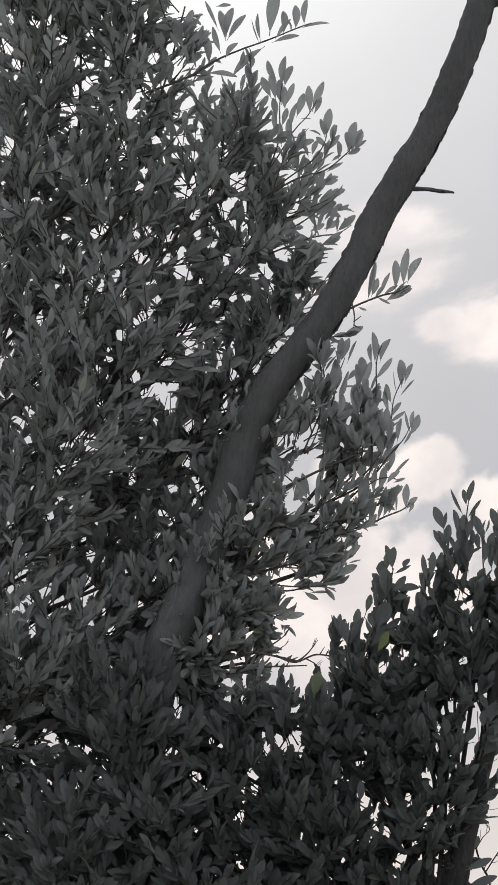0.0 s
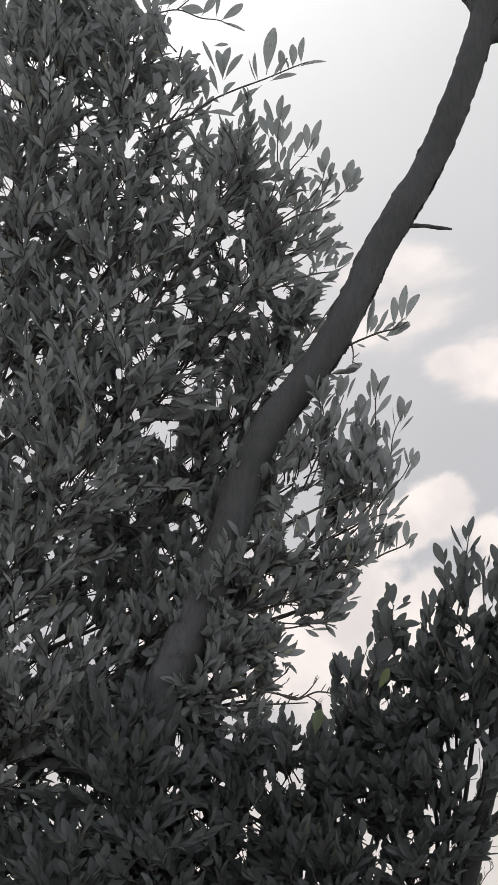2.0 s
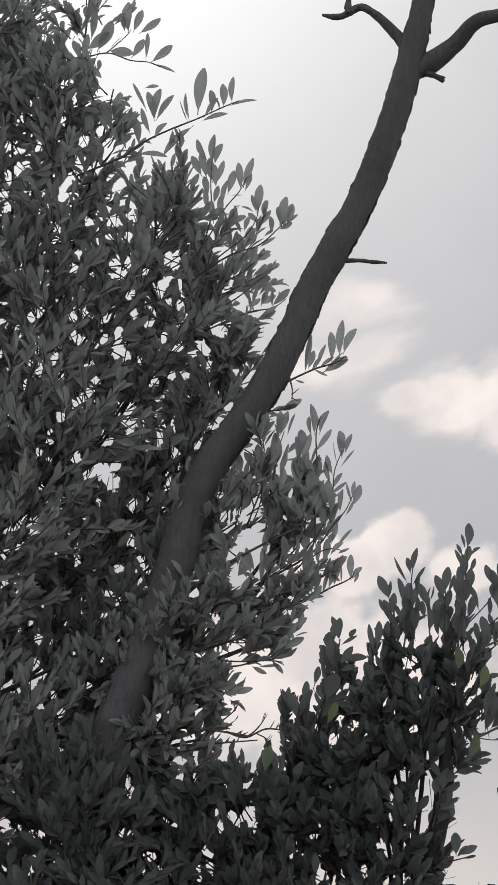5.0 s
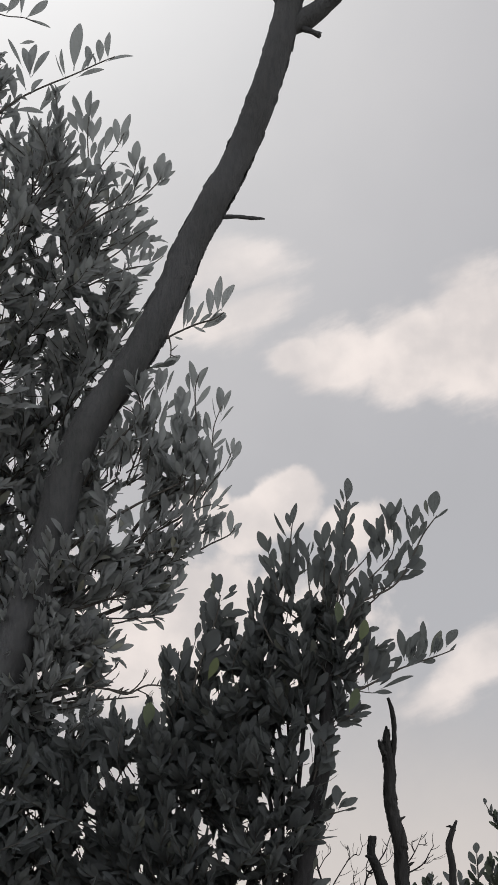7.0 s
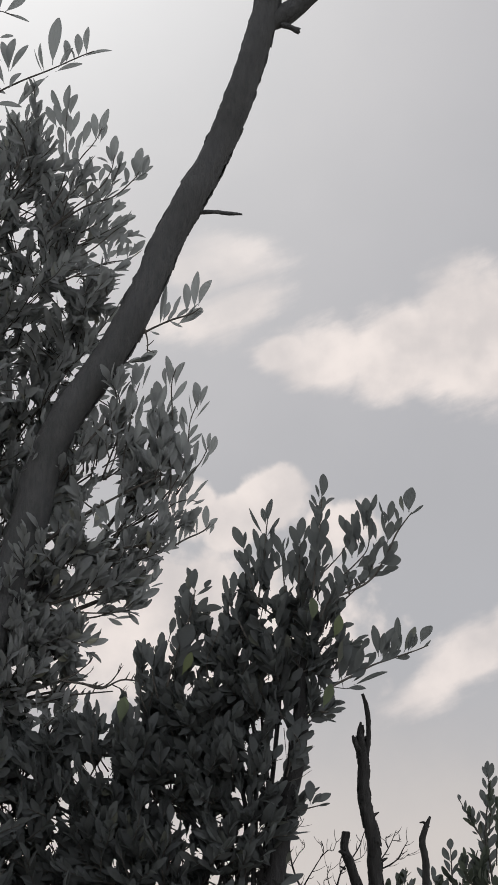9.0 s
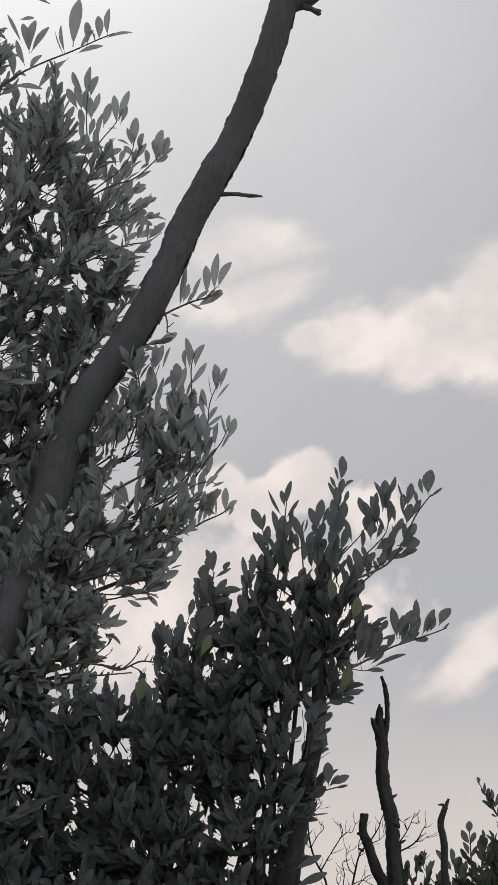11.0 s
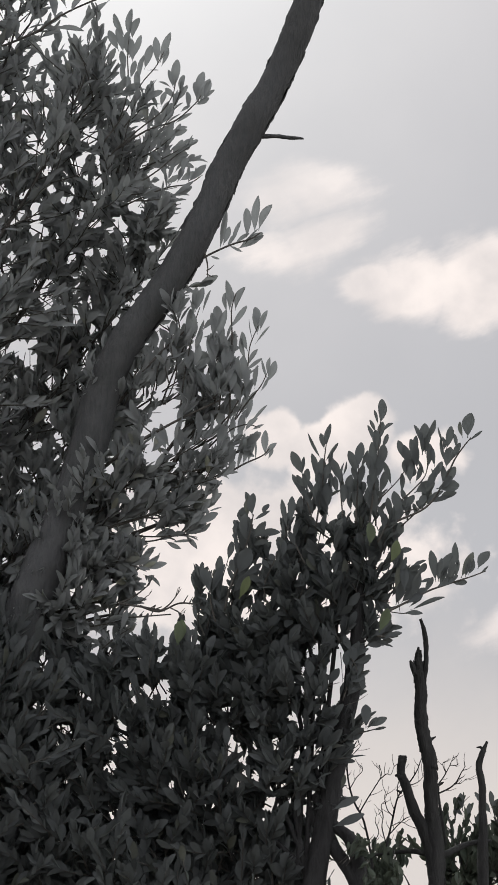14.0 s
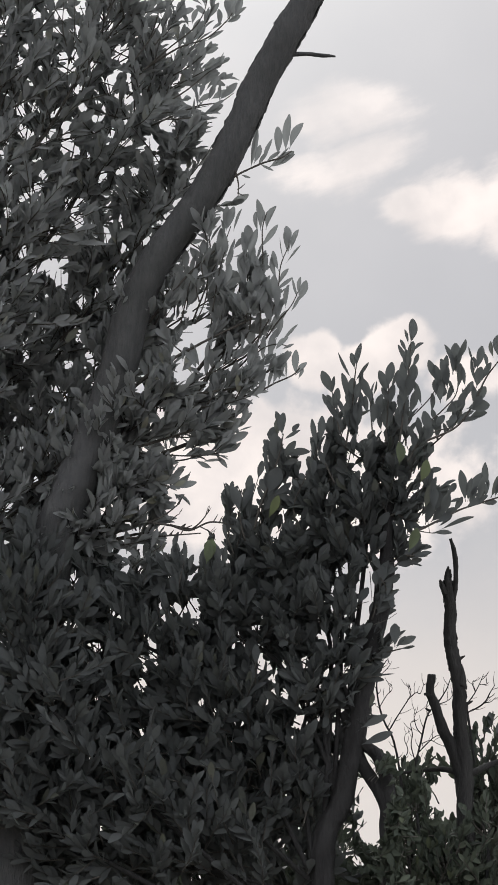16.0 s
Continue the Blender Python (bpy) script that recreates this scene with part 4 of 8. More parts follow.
# shoots along the crown's edge
tp.spray((-0.481, 7.050, 4.622), (-0.344, 7.050, 4.731), 12, 0.07, 0.84, single=False, reach=0.08)
tp.spray((-0.501, 7.050, 4.664), (-0.387, 7.050, 4.748), 12, 0.07, 0.84, single=False, reach=0.08)
tp.sprig((-0.945, 7.000, 5.337), (-0.810, 7.000, 5.403), 11, 0.067, 0.71, upward=0.5, spread=1.3)
tp.spray((-0.740, 7.000, 5.086), (-0.690, 7.000, 5.359), 12, 0.071, 0.76, single=True, upward=0.5, spread=1.5, reach=0.09)
tp.spray((-0.563, 7.000, 5.000), (-0.459, 7.000, 5.130), 12, 0.071, 0.84, upward=0.5, spread=1.5, reach=0.09)
tp.spray((-0.518, 7.000, 4.726), (-0.337, 7.000, 4.757), 12, 0.076, 0.84, upward=0.5, spread=1.5, reach=0.09)
tp.spray((-0.368, 7.000, 3.804), (-0.205, 7.000, 3.920), 15, 0.076, 0.84, upward=0.6, spread=1.5, reach=0.09)
tp.sprig((-0.459, 7.000, 3.766), (-0.416, 7.000, 3.911), 11, 0.076, 0.84, upward=0.6, spread=1.3)
tp.spray((-0.390, 7.000, 3.998), (-0.357, 7.000, 4.255), 11, 0.067, 0.84, upward=0.6, spread=1.5, reach=0.09)
tp.spray((-0.403, 7.000, 3.709), (-0.176, 7.000, 3.757), 15, 0.067, 0.84, upward=0.6, spread=1.5, reach=0.09)
tp.spray((-0.402, 7.000, 3.633), (-0.212, 7.000, 3.699), 12, 0.076, 0.84, upward=0.6, spread=1.5, reach=0.09)
tp.sprig((-0.580, 7.000, 3.483), (-0.407, 7.000, 3.431), 12, 0.077, 0.84, single=True, upward=0.6, spread=1.3)
tp.spray((-0.473, 7.000, 3.548), (-0.234, 7.000, 3.567), 13, 0.078, 0.85, single=False, reach=0.07)
tp.spray((-0.627, 7.000, 3.244), (-0.467, 7.000, 3.280), 15, 0.067, 0.84, upward=0.6, spread=1.5, reach=0.09)
tp.spray((-0.643, 7.000, 3.189), (-0.538, 7.000, 3.262), 12, 0.067, 0.84, upward=0.6, spread=1.5, reach=0.09)
# long spray at the crown's upper edge
s = tp.shoot(0.007, (-1.026, 6.980, 5.283), (-0.884, 6.980, 5.351), (-0.800, 6.980, 5.415), (-0.714, 6.980, 5.463), (-0.618, 6.980, 5.507), (-0.523, 6.980, 5.556), (-0.469, 6.980, 5.581))
tp.set_leaf(s, (-0.611, 6.980, 5.512), (-0.599, 6.980, 5.692), 0.74)
tp.set_leaf(s, (-0.565, 6.980, 5.532), (-0.566, 6.980, 5.648), 0.59)
tp.set_leaf(s, (-0.646, 6.980, 5.502), (-0.681, 6.980, 5.587), 0.33)
tp.set_leaf(s, (-0.642, 6.980, 5.506), (-0.666, 6.980, 5.622), 0.44)
tp.set_leaf(s, (-0.538, 6.980, 5.551), (-0.550, 6.980, 5.613), 0.44)
tp.set_leaf(s, (-0.523, 6.980, 5.556), (-0.524, 6.980, 5.646), 0.85)
tp.set_leaf(s, (-0.494, 6.980, 5.571), (-0.496, 6.980, 5.672), 0.81)
tp.set_leaf(s, (-0.507, 6.980, 5.566), (-0.412, 6.980, 5.590), 0.74)
tp.set_leaf(s, (-0.602, 6.980, 5.495), (-0.513, 6.980, 5.523), 0.44)
tp.set_leaf(s, (-0.591, 6.980, 5.508), (-0.540, 6.980, 5.573), 0.67)
tp.set_leaf(s, (-0.627, 6.980, 5.494), (-0.734, 6.980, 5.405), 0.63)
tp.set_leaf(s, (-0.699, 6.980, 5.468), (-0.703, 6.980, 5.415), 0.96)
tp.set_leaf(s, (-0.758, 6.980, 5.417), (-0.728, 6.980, 5.487), 0.96)
tp.set_leaf(s, (-0.776, 6.980, 5.442), (-0.816, 6.980, 5.552), 0.67)
tp.set_leaf(s, (-0.765, 6.980, 5.501), (-0.791, 6.980, 5.625), 0.81)
tp.set_leaf(s, (-0.763, 6.980, 5.510), (-0.755, 6.980, 5.622), 0.67)
tp.set_leaf(s, (-0.761, 6.980, 5.505), (-0.708, 6.980, 5.627), 0.59)
tp.set_leaf(s, (-0.790, 6.980, 5.527), (-0.842, 6.980, 5.632), 0.33)
tp.set_leaf(s, (-0.817, 6.980, 5.410), (-0.831, 6.980, 5.514), 0.89)
tp.set_leaf(s, (-0.905, 6.980, 5.495), (-0.872, 6.980, 5.608), 0.96)
tp.set_leaf(s, (-0.902, 6.980, 5.464), (-0.836, 6.980, 5.533), 0.59)
tp.set_leaf(s, (-0.915, 6.980, 5.503), (-0.936, 6.980, 5.583), 0.52)
tp.set_leaf(s, (-0.826, 6.980, 5.374), (-0.722, 6.980, 5.370), 0.44)
tp.set_leaf(s, (-0.862, 6.980, 5.328), (-0.792, 6.980, 5.334), 0.44)
tp.set_leaf(s, (-0.908, 6.980, 5.459), (-0.958, 6.980, 5.582), 0.74)
tp.set_leaf(s, (-0.914, 6.980, 5.432), (-0.955, 6.980, 5.501), 0.67)
tp.set_leaf(s, (-0.883, 6.980, 5.389), (-0.908, 6.980, 5.459), 0.67)
tp.set_leaf(s, (-0.856, 6.980, 5.373), (-0.876, 6.980, 5.451), 0.74)
tp.set_leaf(s, (-0.941, 6.980, 5.331), (-0.980, 6.980, 5.440), 0.59)
tp.set_leaf(s, (-0.976, 6.980, 5.319), (-0.955, 6.980, 5.408), 0.59)
tp.set_leaf(s, (-0.998, 6.980, 5.296), (-1.029, 6.980, 5.387), 0.52)
tp.set_leaf(s, (-0.770, 6.980, 5.412), (-0.807, 6.980, 5.437), 0.89)
s = tp.shoot(0.005, (-1.120, 6.980, 5.695), (-1.032, 6.980, 5.749), (-0.943, 6.980, 5.774), (-0.861, 6.980, 5.744), (-0.797, 6.980, 5.737), (-0.750, 6.980, 5.718))
tp.set_leaf(s, (-0.938, 6.980, 5.769), (-0.847, 6.980, 5.746), 1.00)
tp.set_leaf(s, (-0.855, 6.980, 5.744), (-0.814, 6.980, 5.826), 1.00)
tp.set_leaf(s, (-0.805, 6.980, 5.739), (-0.803, 6.980, 5.861), 0.40)
tp.set_leaf(s, (-0.789, 6.980, 5.743), (-0.715, 6.980, 5.819), 0.80)
tp.set_leaf(s, (-0.791, 6.980, 5.734), (-0.705, 6.980, 5.697), 0.30)
tp.set_leaf(s, (-1.019, 6.980, 5.783), (-0.939, 6.980, 5.843), 1.00)
tp.set_leaf(s, (-0.984, 6.980, 5.792), (-0.940, 6.980, 5.903), 1.00)
tp.set_leaf(s, (-1.018, 6.980, 5.747), (-0.967, 6.980, 5.687), 0.90)
tp.set_leaf(s, (-1.001, 6.980, 5.815), (-0.997, 6.980, 5.917), 0.70)
tp.set_leaf(s, (-1.041, 6.980, 5.740), (-1.065, 6.980, 5.820), 0.90)
tp.set_leaf(s, (-1.030, 6.980, 5.751), (-1.023, 6.980, 5.866), 0.80)
tp.set_leaf(s, (-1.061, 6.980, 5.724), (-1.105, 6.980, 5.797), 1.00)
tp.set_leaf(s, (-1.051, 6.980, 5.728), (-1.003, 6.980, 5.769), 0.90)
s = tp.shoot(0.004, (-0.947, 6.980, 5.774), (-0.914, 6.980, 5.808), (-0.881, 6.980, 5.842), (-0.862, 6.980, 5.870))
tp.set_leaf(s, (-0.871, 6.980, 5.847), (-0.869, 6.980, 5.963), 1.10)
tp.set_leaf(s, (-0.855, 6.980, 5.856), (-0.824, 6.980, 5.939), 0.90)
tp.set_leaf(s, (-0.835, 6.980, 5.861), (-0.763, 6.980, 5.914), 0.80)
tp.set_leaf(s, (-0.939, 6.980, 5.788), (-0.897, 6.980, 5.833), 0.25)
tp.set_leaf(s, (-0.881, 6.980, 5.842), (-0.896, 6.980, 5.921), 0.70)
s = tp.shoot(0.005, (-1.087, 7.020, 5.491), (-1.052, 7.020, 5.549), (-1.015, 7.020, 5.589), (-0.987, 7.020, 5.608))
tp.set_leaf(s, (-1.041, 7.020, 5.583), (-1.022, 7.020, 5.666), 1.04)
tp.set_leaf(s, (-1.029, 7.020, 5.584), (-0.989, 7.020, 5.662), 1.04)
tp.set_leaf(s, (-1.041, 7.020, 5.579), (-0.954, 7.020, 5.600), 0.81)
tp.set_leaf(s, (-1.039, 7.020, 5.561), (-0.962, 7.020, 5.546), 0.74)
tp.set_leaf(s, (-1.061, 7.020, 5.537), (-1.103, 7.020, 5.603), 0.74)
tp.set_leaf(s, (-1.057, 7.020, 5.533), (-1.088, 7.020, 5.622), 0.67)
tp.set_leaf(s, (-1.028, 7.020, 5.575), (-1.054, 7.020, 5.646), 0.74)
# leaves along the rim that stand out singly
s = tp.shoot(0.006, (-0.319, 7.070, 3.853), (-0.189, 7.030, 3.937), (-0.182, 7.030, 4.114), (-0.176, 7.030, 4.233), (-0.180, 7.030, 4.344), (-0.166, 7.030, 4.405))
tp.set_leaf(s, (-0.184, 7.030, 4.330), (-0.204, 7.030, 4.429), 0.84)
tp.set_leaf(s, (-0.169, 7.030, 4.350), (-0.149, 7.030, 4.446), 0.70)
tp.set_leaf(s, (-0.195, 7.030, 4.334), (-0.210, 7.030, 4.419), 0.44)
tp.set_leaf(s, (-0.183, 7.030, 4.269), (-0.130, 7.030, 4.350), 0.62)
tp.set_leaf(s, (-0.192, 7.030, 4.239), (-0.178, 7.030, 4.308), 0.79)
tp.set_leaf(s, (-0.177, 7.030, 4.374), (-0.185, 7.030, 4.435), 0.79)
tp.set_leaf(s, (-0.186, 7.030, 4.173), (-0.202, 7.030, 4.243), 0.84)
tp.set_leaf(s, (-0.175, 7.030, 4.173), (-0.164, 7.030, 4.243), 0.84)
tp.set_leaf(s, (-0.189, 7.030, 4.114), (-0.197, 7.030, 4.183), 0.84)
tp.set_leaf(s, (-0.174, 7.030, 4.114), (-0.160, 7.030, 4.174), 0.84)
tp.set_leaf(s, (-0.192, 7.030, 4.055), (-0.201, 7.030, 4.124), 0.84)
tp.set_leaf(s, (-0.177, 7.030, 4.045), (-0.163, 7.030, 4.114), 0.84)
s = tp.shoot(0.005, (-0.301, 7.080, 3.885), (-0.214, 7.040, 3.999), (-0.228, 7.040, 4.197), (-0.237, 7.040, 4.317))
tp.set_leaf(s, (-0.236, 7.040, 4.233), (-0.252, 7.040, 4.330), 0.84)
tp.set_leaf(s, (-0.229, 7.040, 4.273), (-0.226, 7.040, 4.372), 0.84)
tp.set_leaf(s, (-0.225, 7.040, 4.243), (-0.201, 7.040, 4.342), 0.79)
tp.set_leaf(s, (-0.228, 7.040, 4.173), (-0.236, 7.040, 4.271), 0.84)
tp.set_leaf(s, (-0.224, 7.040, 4.153), (-0.200, 7.040, 4.231), 0.84)
tp.set_leaf(s, (-0.235, 7.040, 4.133), (-0.249, 7.040, 4.251), 0.84)
tp.set_leaf(s, (-0.234, 7.040, 4.078), (-0.242, 7.040, 4.157), 0.84)
tp.set_leaf(s, (-0.215, 7.040, 4.088), (-0.211, 7.040, 4.167), 0.84)
tp.set_leaf(s, (-0.222, 7.040, 4.029), (-0.229, 7.040, 4.107), 0.84)
s = tp.shoot(0.005, (-0.273, 7.080, 3.885), (-0.166, 7.040, 3.999), (-0.126, 7.040, 4.118), (-0.117, 7.040, 4.217), (-0.090, 7.040, 4.294))
tp.set_leaf(s, (-0.090, 7.040, 4.281), (-0.098, 7.040, 4.358), 0.84)
tp.set_leaf(s, (-0.084, 7.040, 4.269), (-0.058, 7.040, 4.342), 0.79)
tp.set_leaf(s, (-0.093, 7.040, 4.263), (-0.101, 7.040, 4.342), 0.84)
tp.set_leaf(s, (-0.099, 7.040, 4.223), (-0.054, 7.040, 4.284), 0.26)
tp.set_leaf(s, (-0.123, 7.040, 4.203), (-0.148, 7.040, 4.277), 0.84)
tp.set_leaf(s, (-0.130, 7.040, 4.173), (-0.152, 7.040, 4.251), 0.79)
tp.set_leaf(s, (-0.123, 7.040, 4.163), (-0.091, 7.040, 4.219), 0.79)
tp.set_leaf(s, (-0.136, 7.040, 4.133), (-0.076, 7.040, 4.189), 0.44)
tp.set_leaf(s, (-0.108, 7.040, 4.243), (-0.124, 7.040, 4.324), 0.26)
tp.set_leaf(s, (-0.135, 7.040, 4.114), (-0.087, 7.040, 4.155), 0.26)
tp.set_leaf(s, (-0.141, 7.040, 4.088), (-0.149, 7.040, 4.167), 0.84)
tp.set_leaf(s, (-0.129, 7.040, 4.058), (-0.122, 7.040, 4.137), 0.84)
s = tp.shoot(0.005, (-0.282, 7.090, 3.840), (-0.169, 7.050, 3.954), (-0.125, 7.050, 4.022), (-0.079, 7.050, 4.082), (-0.052, 7.050, 4.145))
tp.set_leaf(s, (-0.057, 7.050, 4.107), (-0.078, 7.050, 4.179), 0.53)
tp.set_leaf(s, (-0.057, 7.050, 4.097), (-0.027, 7.050, 4.177), 0.79)
tp.set_leaf(s, (-0.055, 7.050, 4.117), (-0.046, 7.050, 4.175), 0.84)
tp.set_leaf(s, (-0.098, 7.050, 4.068), (-0.085, 7.050, 4.145), 0.79)
tp.set_leaf(s, (-0.125, 7.050, 4.028), (-0.143, 7.050, 4.101), 0.84)
tp.set_leaf(s, (-0.126, 7.050, 4.038), (-0.106, 7.050, 4.115), 0.79)
tp.set_leaf(s, (-0.079, 7.050, 4.058), (-0.059, 7.050, 4.115), 0.53)
tp.set_leaf(s, (-0.148, 7.050, 4.003), (-0.156, 7.050, 4.081), 0.84)
tp.set_leaf(s, (-0.140, 7.050, 3.987), (-0.126, 7.050, 4.052), 0.84)
s = tp.shoot(0.005, (-0.381, 7.080, 3.721), (-0.270, 7.040, 3.785), (-0.189, 7.040, 3.911), (-0.128, 7.040, 3.944), (-0.078, 7.040, 3.935))
tp.set_leaf(s, (-0.125, 7.040, 3.956), (-0.105, 7.040, 4.023), 0.79)
tp.set_leaf(s, (-0.134, 7.040, 3.937), (-0.121, 7.040, 4.003), 0.70)
tp.set_leaf(s, (-0.115, 7.040, 3.946), (-0.058, 7.040, 4.017), 0.31)
tp.set_leaf(s, (-0.106, 7.040, 3.927), (-0.067, 7.040, 3.943), 0.84)
tp.set_leaf(s, (-0.128, 7.040, 3.917), (-0.091, 7.040, 3.962), 0.84)
tp.set_leaf(s, (-0.152, 7.040, 3.898), (-0.132, 7.040, 3.984), 0.84)
tp.set_leaf(s, (-0.170, 7.040, 3.892), (-0.166, 7.040, 3.970), 0.84)
tp.set_leaf(s, (-0.189, 7.040, 3.872), (-0.193, 7.040, 3.950), 0.84)
tp.set_leaf(s, (-0.216, 7.040, 3.853), (-0.208, 7.040, 3.931), 0.84)
s = tp.shoot(0.006, (-0.307, 7.050, 3.750), (-0.197, 7.050, 3.775), (-0.124, 7.050, 3.814), (-0.069, 7.050, 3.841), (-0.046, 7.050, 3.866))
tp.set_leaf(s, (-0.059, 7.050, 3.843), (-0.062, 7.050, 3.928), 0.84)
tp.set_leaf(s, (-0.059, 7.050, 3.843), (-0.028, 7.050, 3.891), 0.84)
tp.set_leaf(s, (-0.050, 7.050, 3.833), (-0.034, 7.050, 3.868), 0.84)
tp.set_leaf(s, (-0.115, 7.050, 3.823), (-0.100, 7.050, 3.913), 0.84)
tp.set_leaf(s, (-0.133, 7.050, 3.804), (-0.113, 7.050, 3.899), 0.84)
tp.set_leaf(s, (-0.151, 7.050, 3.794), (-0.130, 7.050, 3.880), 0.79)
tp.set_leaf(s, (-0.091, 7.050, 3.827), (-0.099, 7.050, 3.903), 0.26)
tp.set_leaf(s, (-0.179, 7.050, 3.785), (-0.159, 7.050, 3.860), 0.84)
tp.set_leaf(s, (-0.219, 7.050, 3.771), (-0.149, 7.050, 3.783), 0.62)
tp.set_leaf(s, (-0.197, 7.050, 3.794), (-0.167, 7.050, 3.880), 0.84)
tp.set_leaf(s, (-0.230, 7.050, 3.785), (-0.205, 7.050, 3.850), 0.84)
tp.set_leaf(s, (-0.252, 7.050, 3.775), (-0.231, 7.050, 3.841), 0.84)
tp.set_leaf(s, (-0.270, 7.050, 3.769), (-0.262, 7.050, 3.837), 0.84)
s = tp.shoot(0.005, (-0.452, 7.040, 3.708), (-0.360, 7.000, 3.782), (-0.344, 7.000, 3.869), (-0.341, 7.000, 3.937))
tp.set_leaf(s, (-0.335, 7.000, 3.904), (-0.340, 7.000, 3.993), 0.84)
tp.set_leaf(s, (-0.380, 7.000, 3.836), (-0.416, 7.000, 3.919), 0.84)
tp.set_leaf(s, (-0.371, 7.000, 3.846), (-0.398, 7.000, 3.929), 0.70)
tp.set_leaf(s, (-0.353, 7.000, 3.855), (-0.345, 7.000, 3.931), 0.84)
tp.set_leaf(s, (-0.394, 7.000, 3.817), (-0.419, 7.000, 3.871), 0.84)
tp.set_leaf(s, (-0.352, 7.000, 3.811), (-0.347, 7.000, 3.879), 0.84)
s = tp.shoot(0.005, (-0.407, 7.060, 3.657), (-0.295, 7.020, 3.684), (-0.241, 7.020, 3.703), (-0.205, 7.020, 3.730))
tp.set_leaf(s, (-0.228, 7.020, 3.699), (-0.198, 7.020, 3.743), 0.44)
tp.set_leaf(s, (-0.223, 7.020, 3.689), (-0.238, 7.020, 3.752), 0.84)
tp.set_leaf(s, (-0.228, 7.020, 3.661), (-0.212, 7.020, 3.716), 0.84)
tp.set_leaf(s, (-0.250, 7.020, 3.670), (-0.241, 7.020, 3.726), 0.84)
tp.set_leaf(s, (-0.240, 7.020, 3.633), (-0.198, 7.020, 3.648), 0.70)
tp.set_leaf(s, (-0.276, 7.020, 3.585), (-0.211, 7.020, 3.629), 0.84)
tp.set_leaf(s, (-0.284, 7.020, 3.566), (-0.247, 7.020, 3.608), 0.84)
tp.set_leaf(s, (-0.267, 7.020, 3.627), (-0.235, 7.020, 3.674), 0.84)
s = tp.shoot(0.005, (-0.562, 7.090, 3.571), (-0.431, 7.050, 3.545), (-0.331, 7.050, 3.575), (-0.296, 7.050, 3.552))
tp.set_leaf(s, (-0.313, 7.050, 3.565), (-0.274, 7.050, 3.520), 0.84)
tp.set_leaf(s, (-0.322, 7.050, 3.575), (-0.266, 7.050, 3.571), 0.70)
tp.set_leaf(s, (-0.358, 7.050, 3.537), (-0.293, 7.050, 3.545), 0.44)
tp.set_leaf(s, (-0.376, 7.050, 3.541), (-0.330, 7.050, 3.518), 0.79)
tp.set_leaf(s, (-0.404, 7.050, 3.550), (-0.350, 7.050, 3.579), 0.84)
s = tp.shoot(0.005, (-0.406, 7.070, 4.029), (-0.342, 7.030, 4.193), (-0.311, 7.030, 4.273), (-0.286, 7.030, 4.354))
tp.set_leaf(s, (-0.301, 7.030, 4.330), (-0.274, 7.030, 4.409), 0.84)
tp.set_leaf(s, (-0.278, 7.030, 4.330), (-0.249, 7.030, 4.407), 0.35)
tp.set_leaf(s, (-0.306, 7.030, 4.330), (-0.302, 7.030, 4.419), 0.79)
tp.set_leaf(s, (-0.345, 7.030, 4.390), (-0.306, 7.030, 4.417), 0.53)
tp.set_leaf(s, (-0.342, 7.030, 4.209), (-0.358, 7.030, 4.293), 0.84)
tp.set_leaf(s, (-0.370, 7.030, 4.229), (-0.407, 7.030, 4.271), 0.84)
tp.set_leaf(s, (-0.311, 7.030, 4.233), (-0.301, 7.030, 4.313), 0.84)
tp.set_leaf(s, (-0.329, 7.030, 4.203), (-0.334, 7.030, 4.273), 0.84)
tp.set_leaf(s, (-0.299, 7.030, 4.193), (-0.277, 7.030, 4.263), 0.84)
s = tp.shoot(0.005, (-0.342, 7.030, 3.971), (-0.336, 7.030, 4.060), (-0.327, 7.030, 4.139), (-0.314, 7.030, 4.219), (-0.293, 7.030, 4.300))
tp.set_leaf(s, (-0.334, 7.030, 4.107), (-0.358, 7.030, 4.193), 0.90)
tp.set_leaf(s, (-0.329, 7.030, 4.127), (-0.291, 7.030, 4.205), 0.90)
tp.set_leaf(s, (-0.318, 7.030, 4.068), (-0.278, 7.030, 4.133), 0.90)
tp.set_leaf(s, (-0.340, 7.030, 4.048), (-0.355, 7.030, 4.129), 0.90)
tp.set_leaf(s, (-0.309, 7.030, 4.108), (-0.317, 7.030, 4.205), 1.00)
tp.set_leaf(s, (-0.278, 7.030, 4.108), (-0.264, 7.030, 4.197), 1.00)
tp.set_leaf(s, (-0.321, 7.030, 4.019), (-0.334, 7.030, 4.100), 1.00)
tp.set_leaf(s, (-0.298, 7.030, 4.019), (-0.281, 7.030, 4.100), 0.90)
tp.set_leaf(s, (-0.335, 7.030, 4.171), (-0.337, 7.030, 4.265), 0.80)
tp.set_leaf(s, (-0.325, 7.030, 4.203), (-0.319, 7.030, 4.306), 0.90)
tp.set_leaf(s, (-0.310, 7.030, 4.203), (-0.347, 7.030, 4.297), 0.60)
tp.set_leaf(s, (-0.301, 7.030, 4.127), (-0.280, 7.030, 4.209), 0.90)
tp.set_leaf(s, (-0.320, 7.030, 3.989), (-0.299, 7.030, 4.066), 0.90)
tp.set_leaf(s, (-0.299, 7.030, 4.227), (-0.266, 7.030, 4.310), 0.35)
tp.set_leaf(s, (-0.328, 7.030, 4.084), (-0.298, 7.030, 4.165), 1.00)
tp.set_leaf(s, (-0.325, 7.030, 4.217), (-0.305, 7.030, 4.330), 1.00)
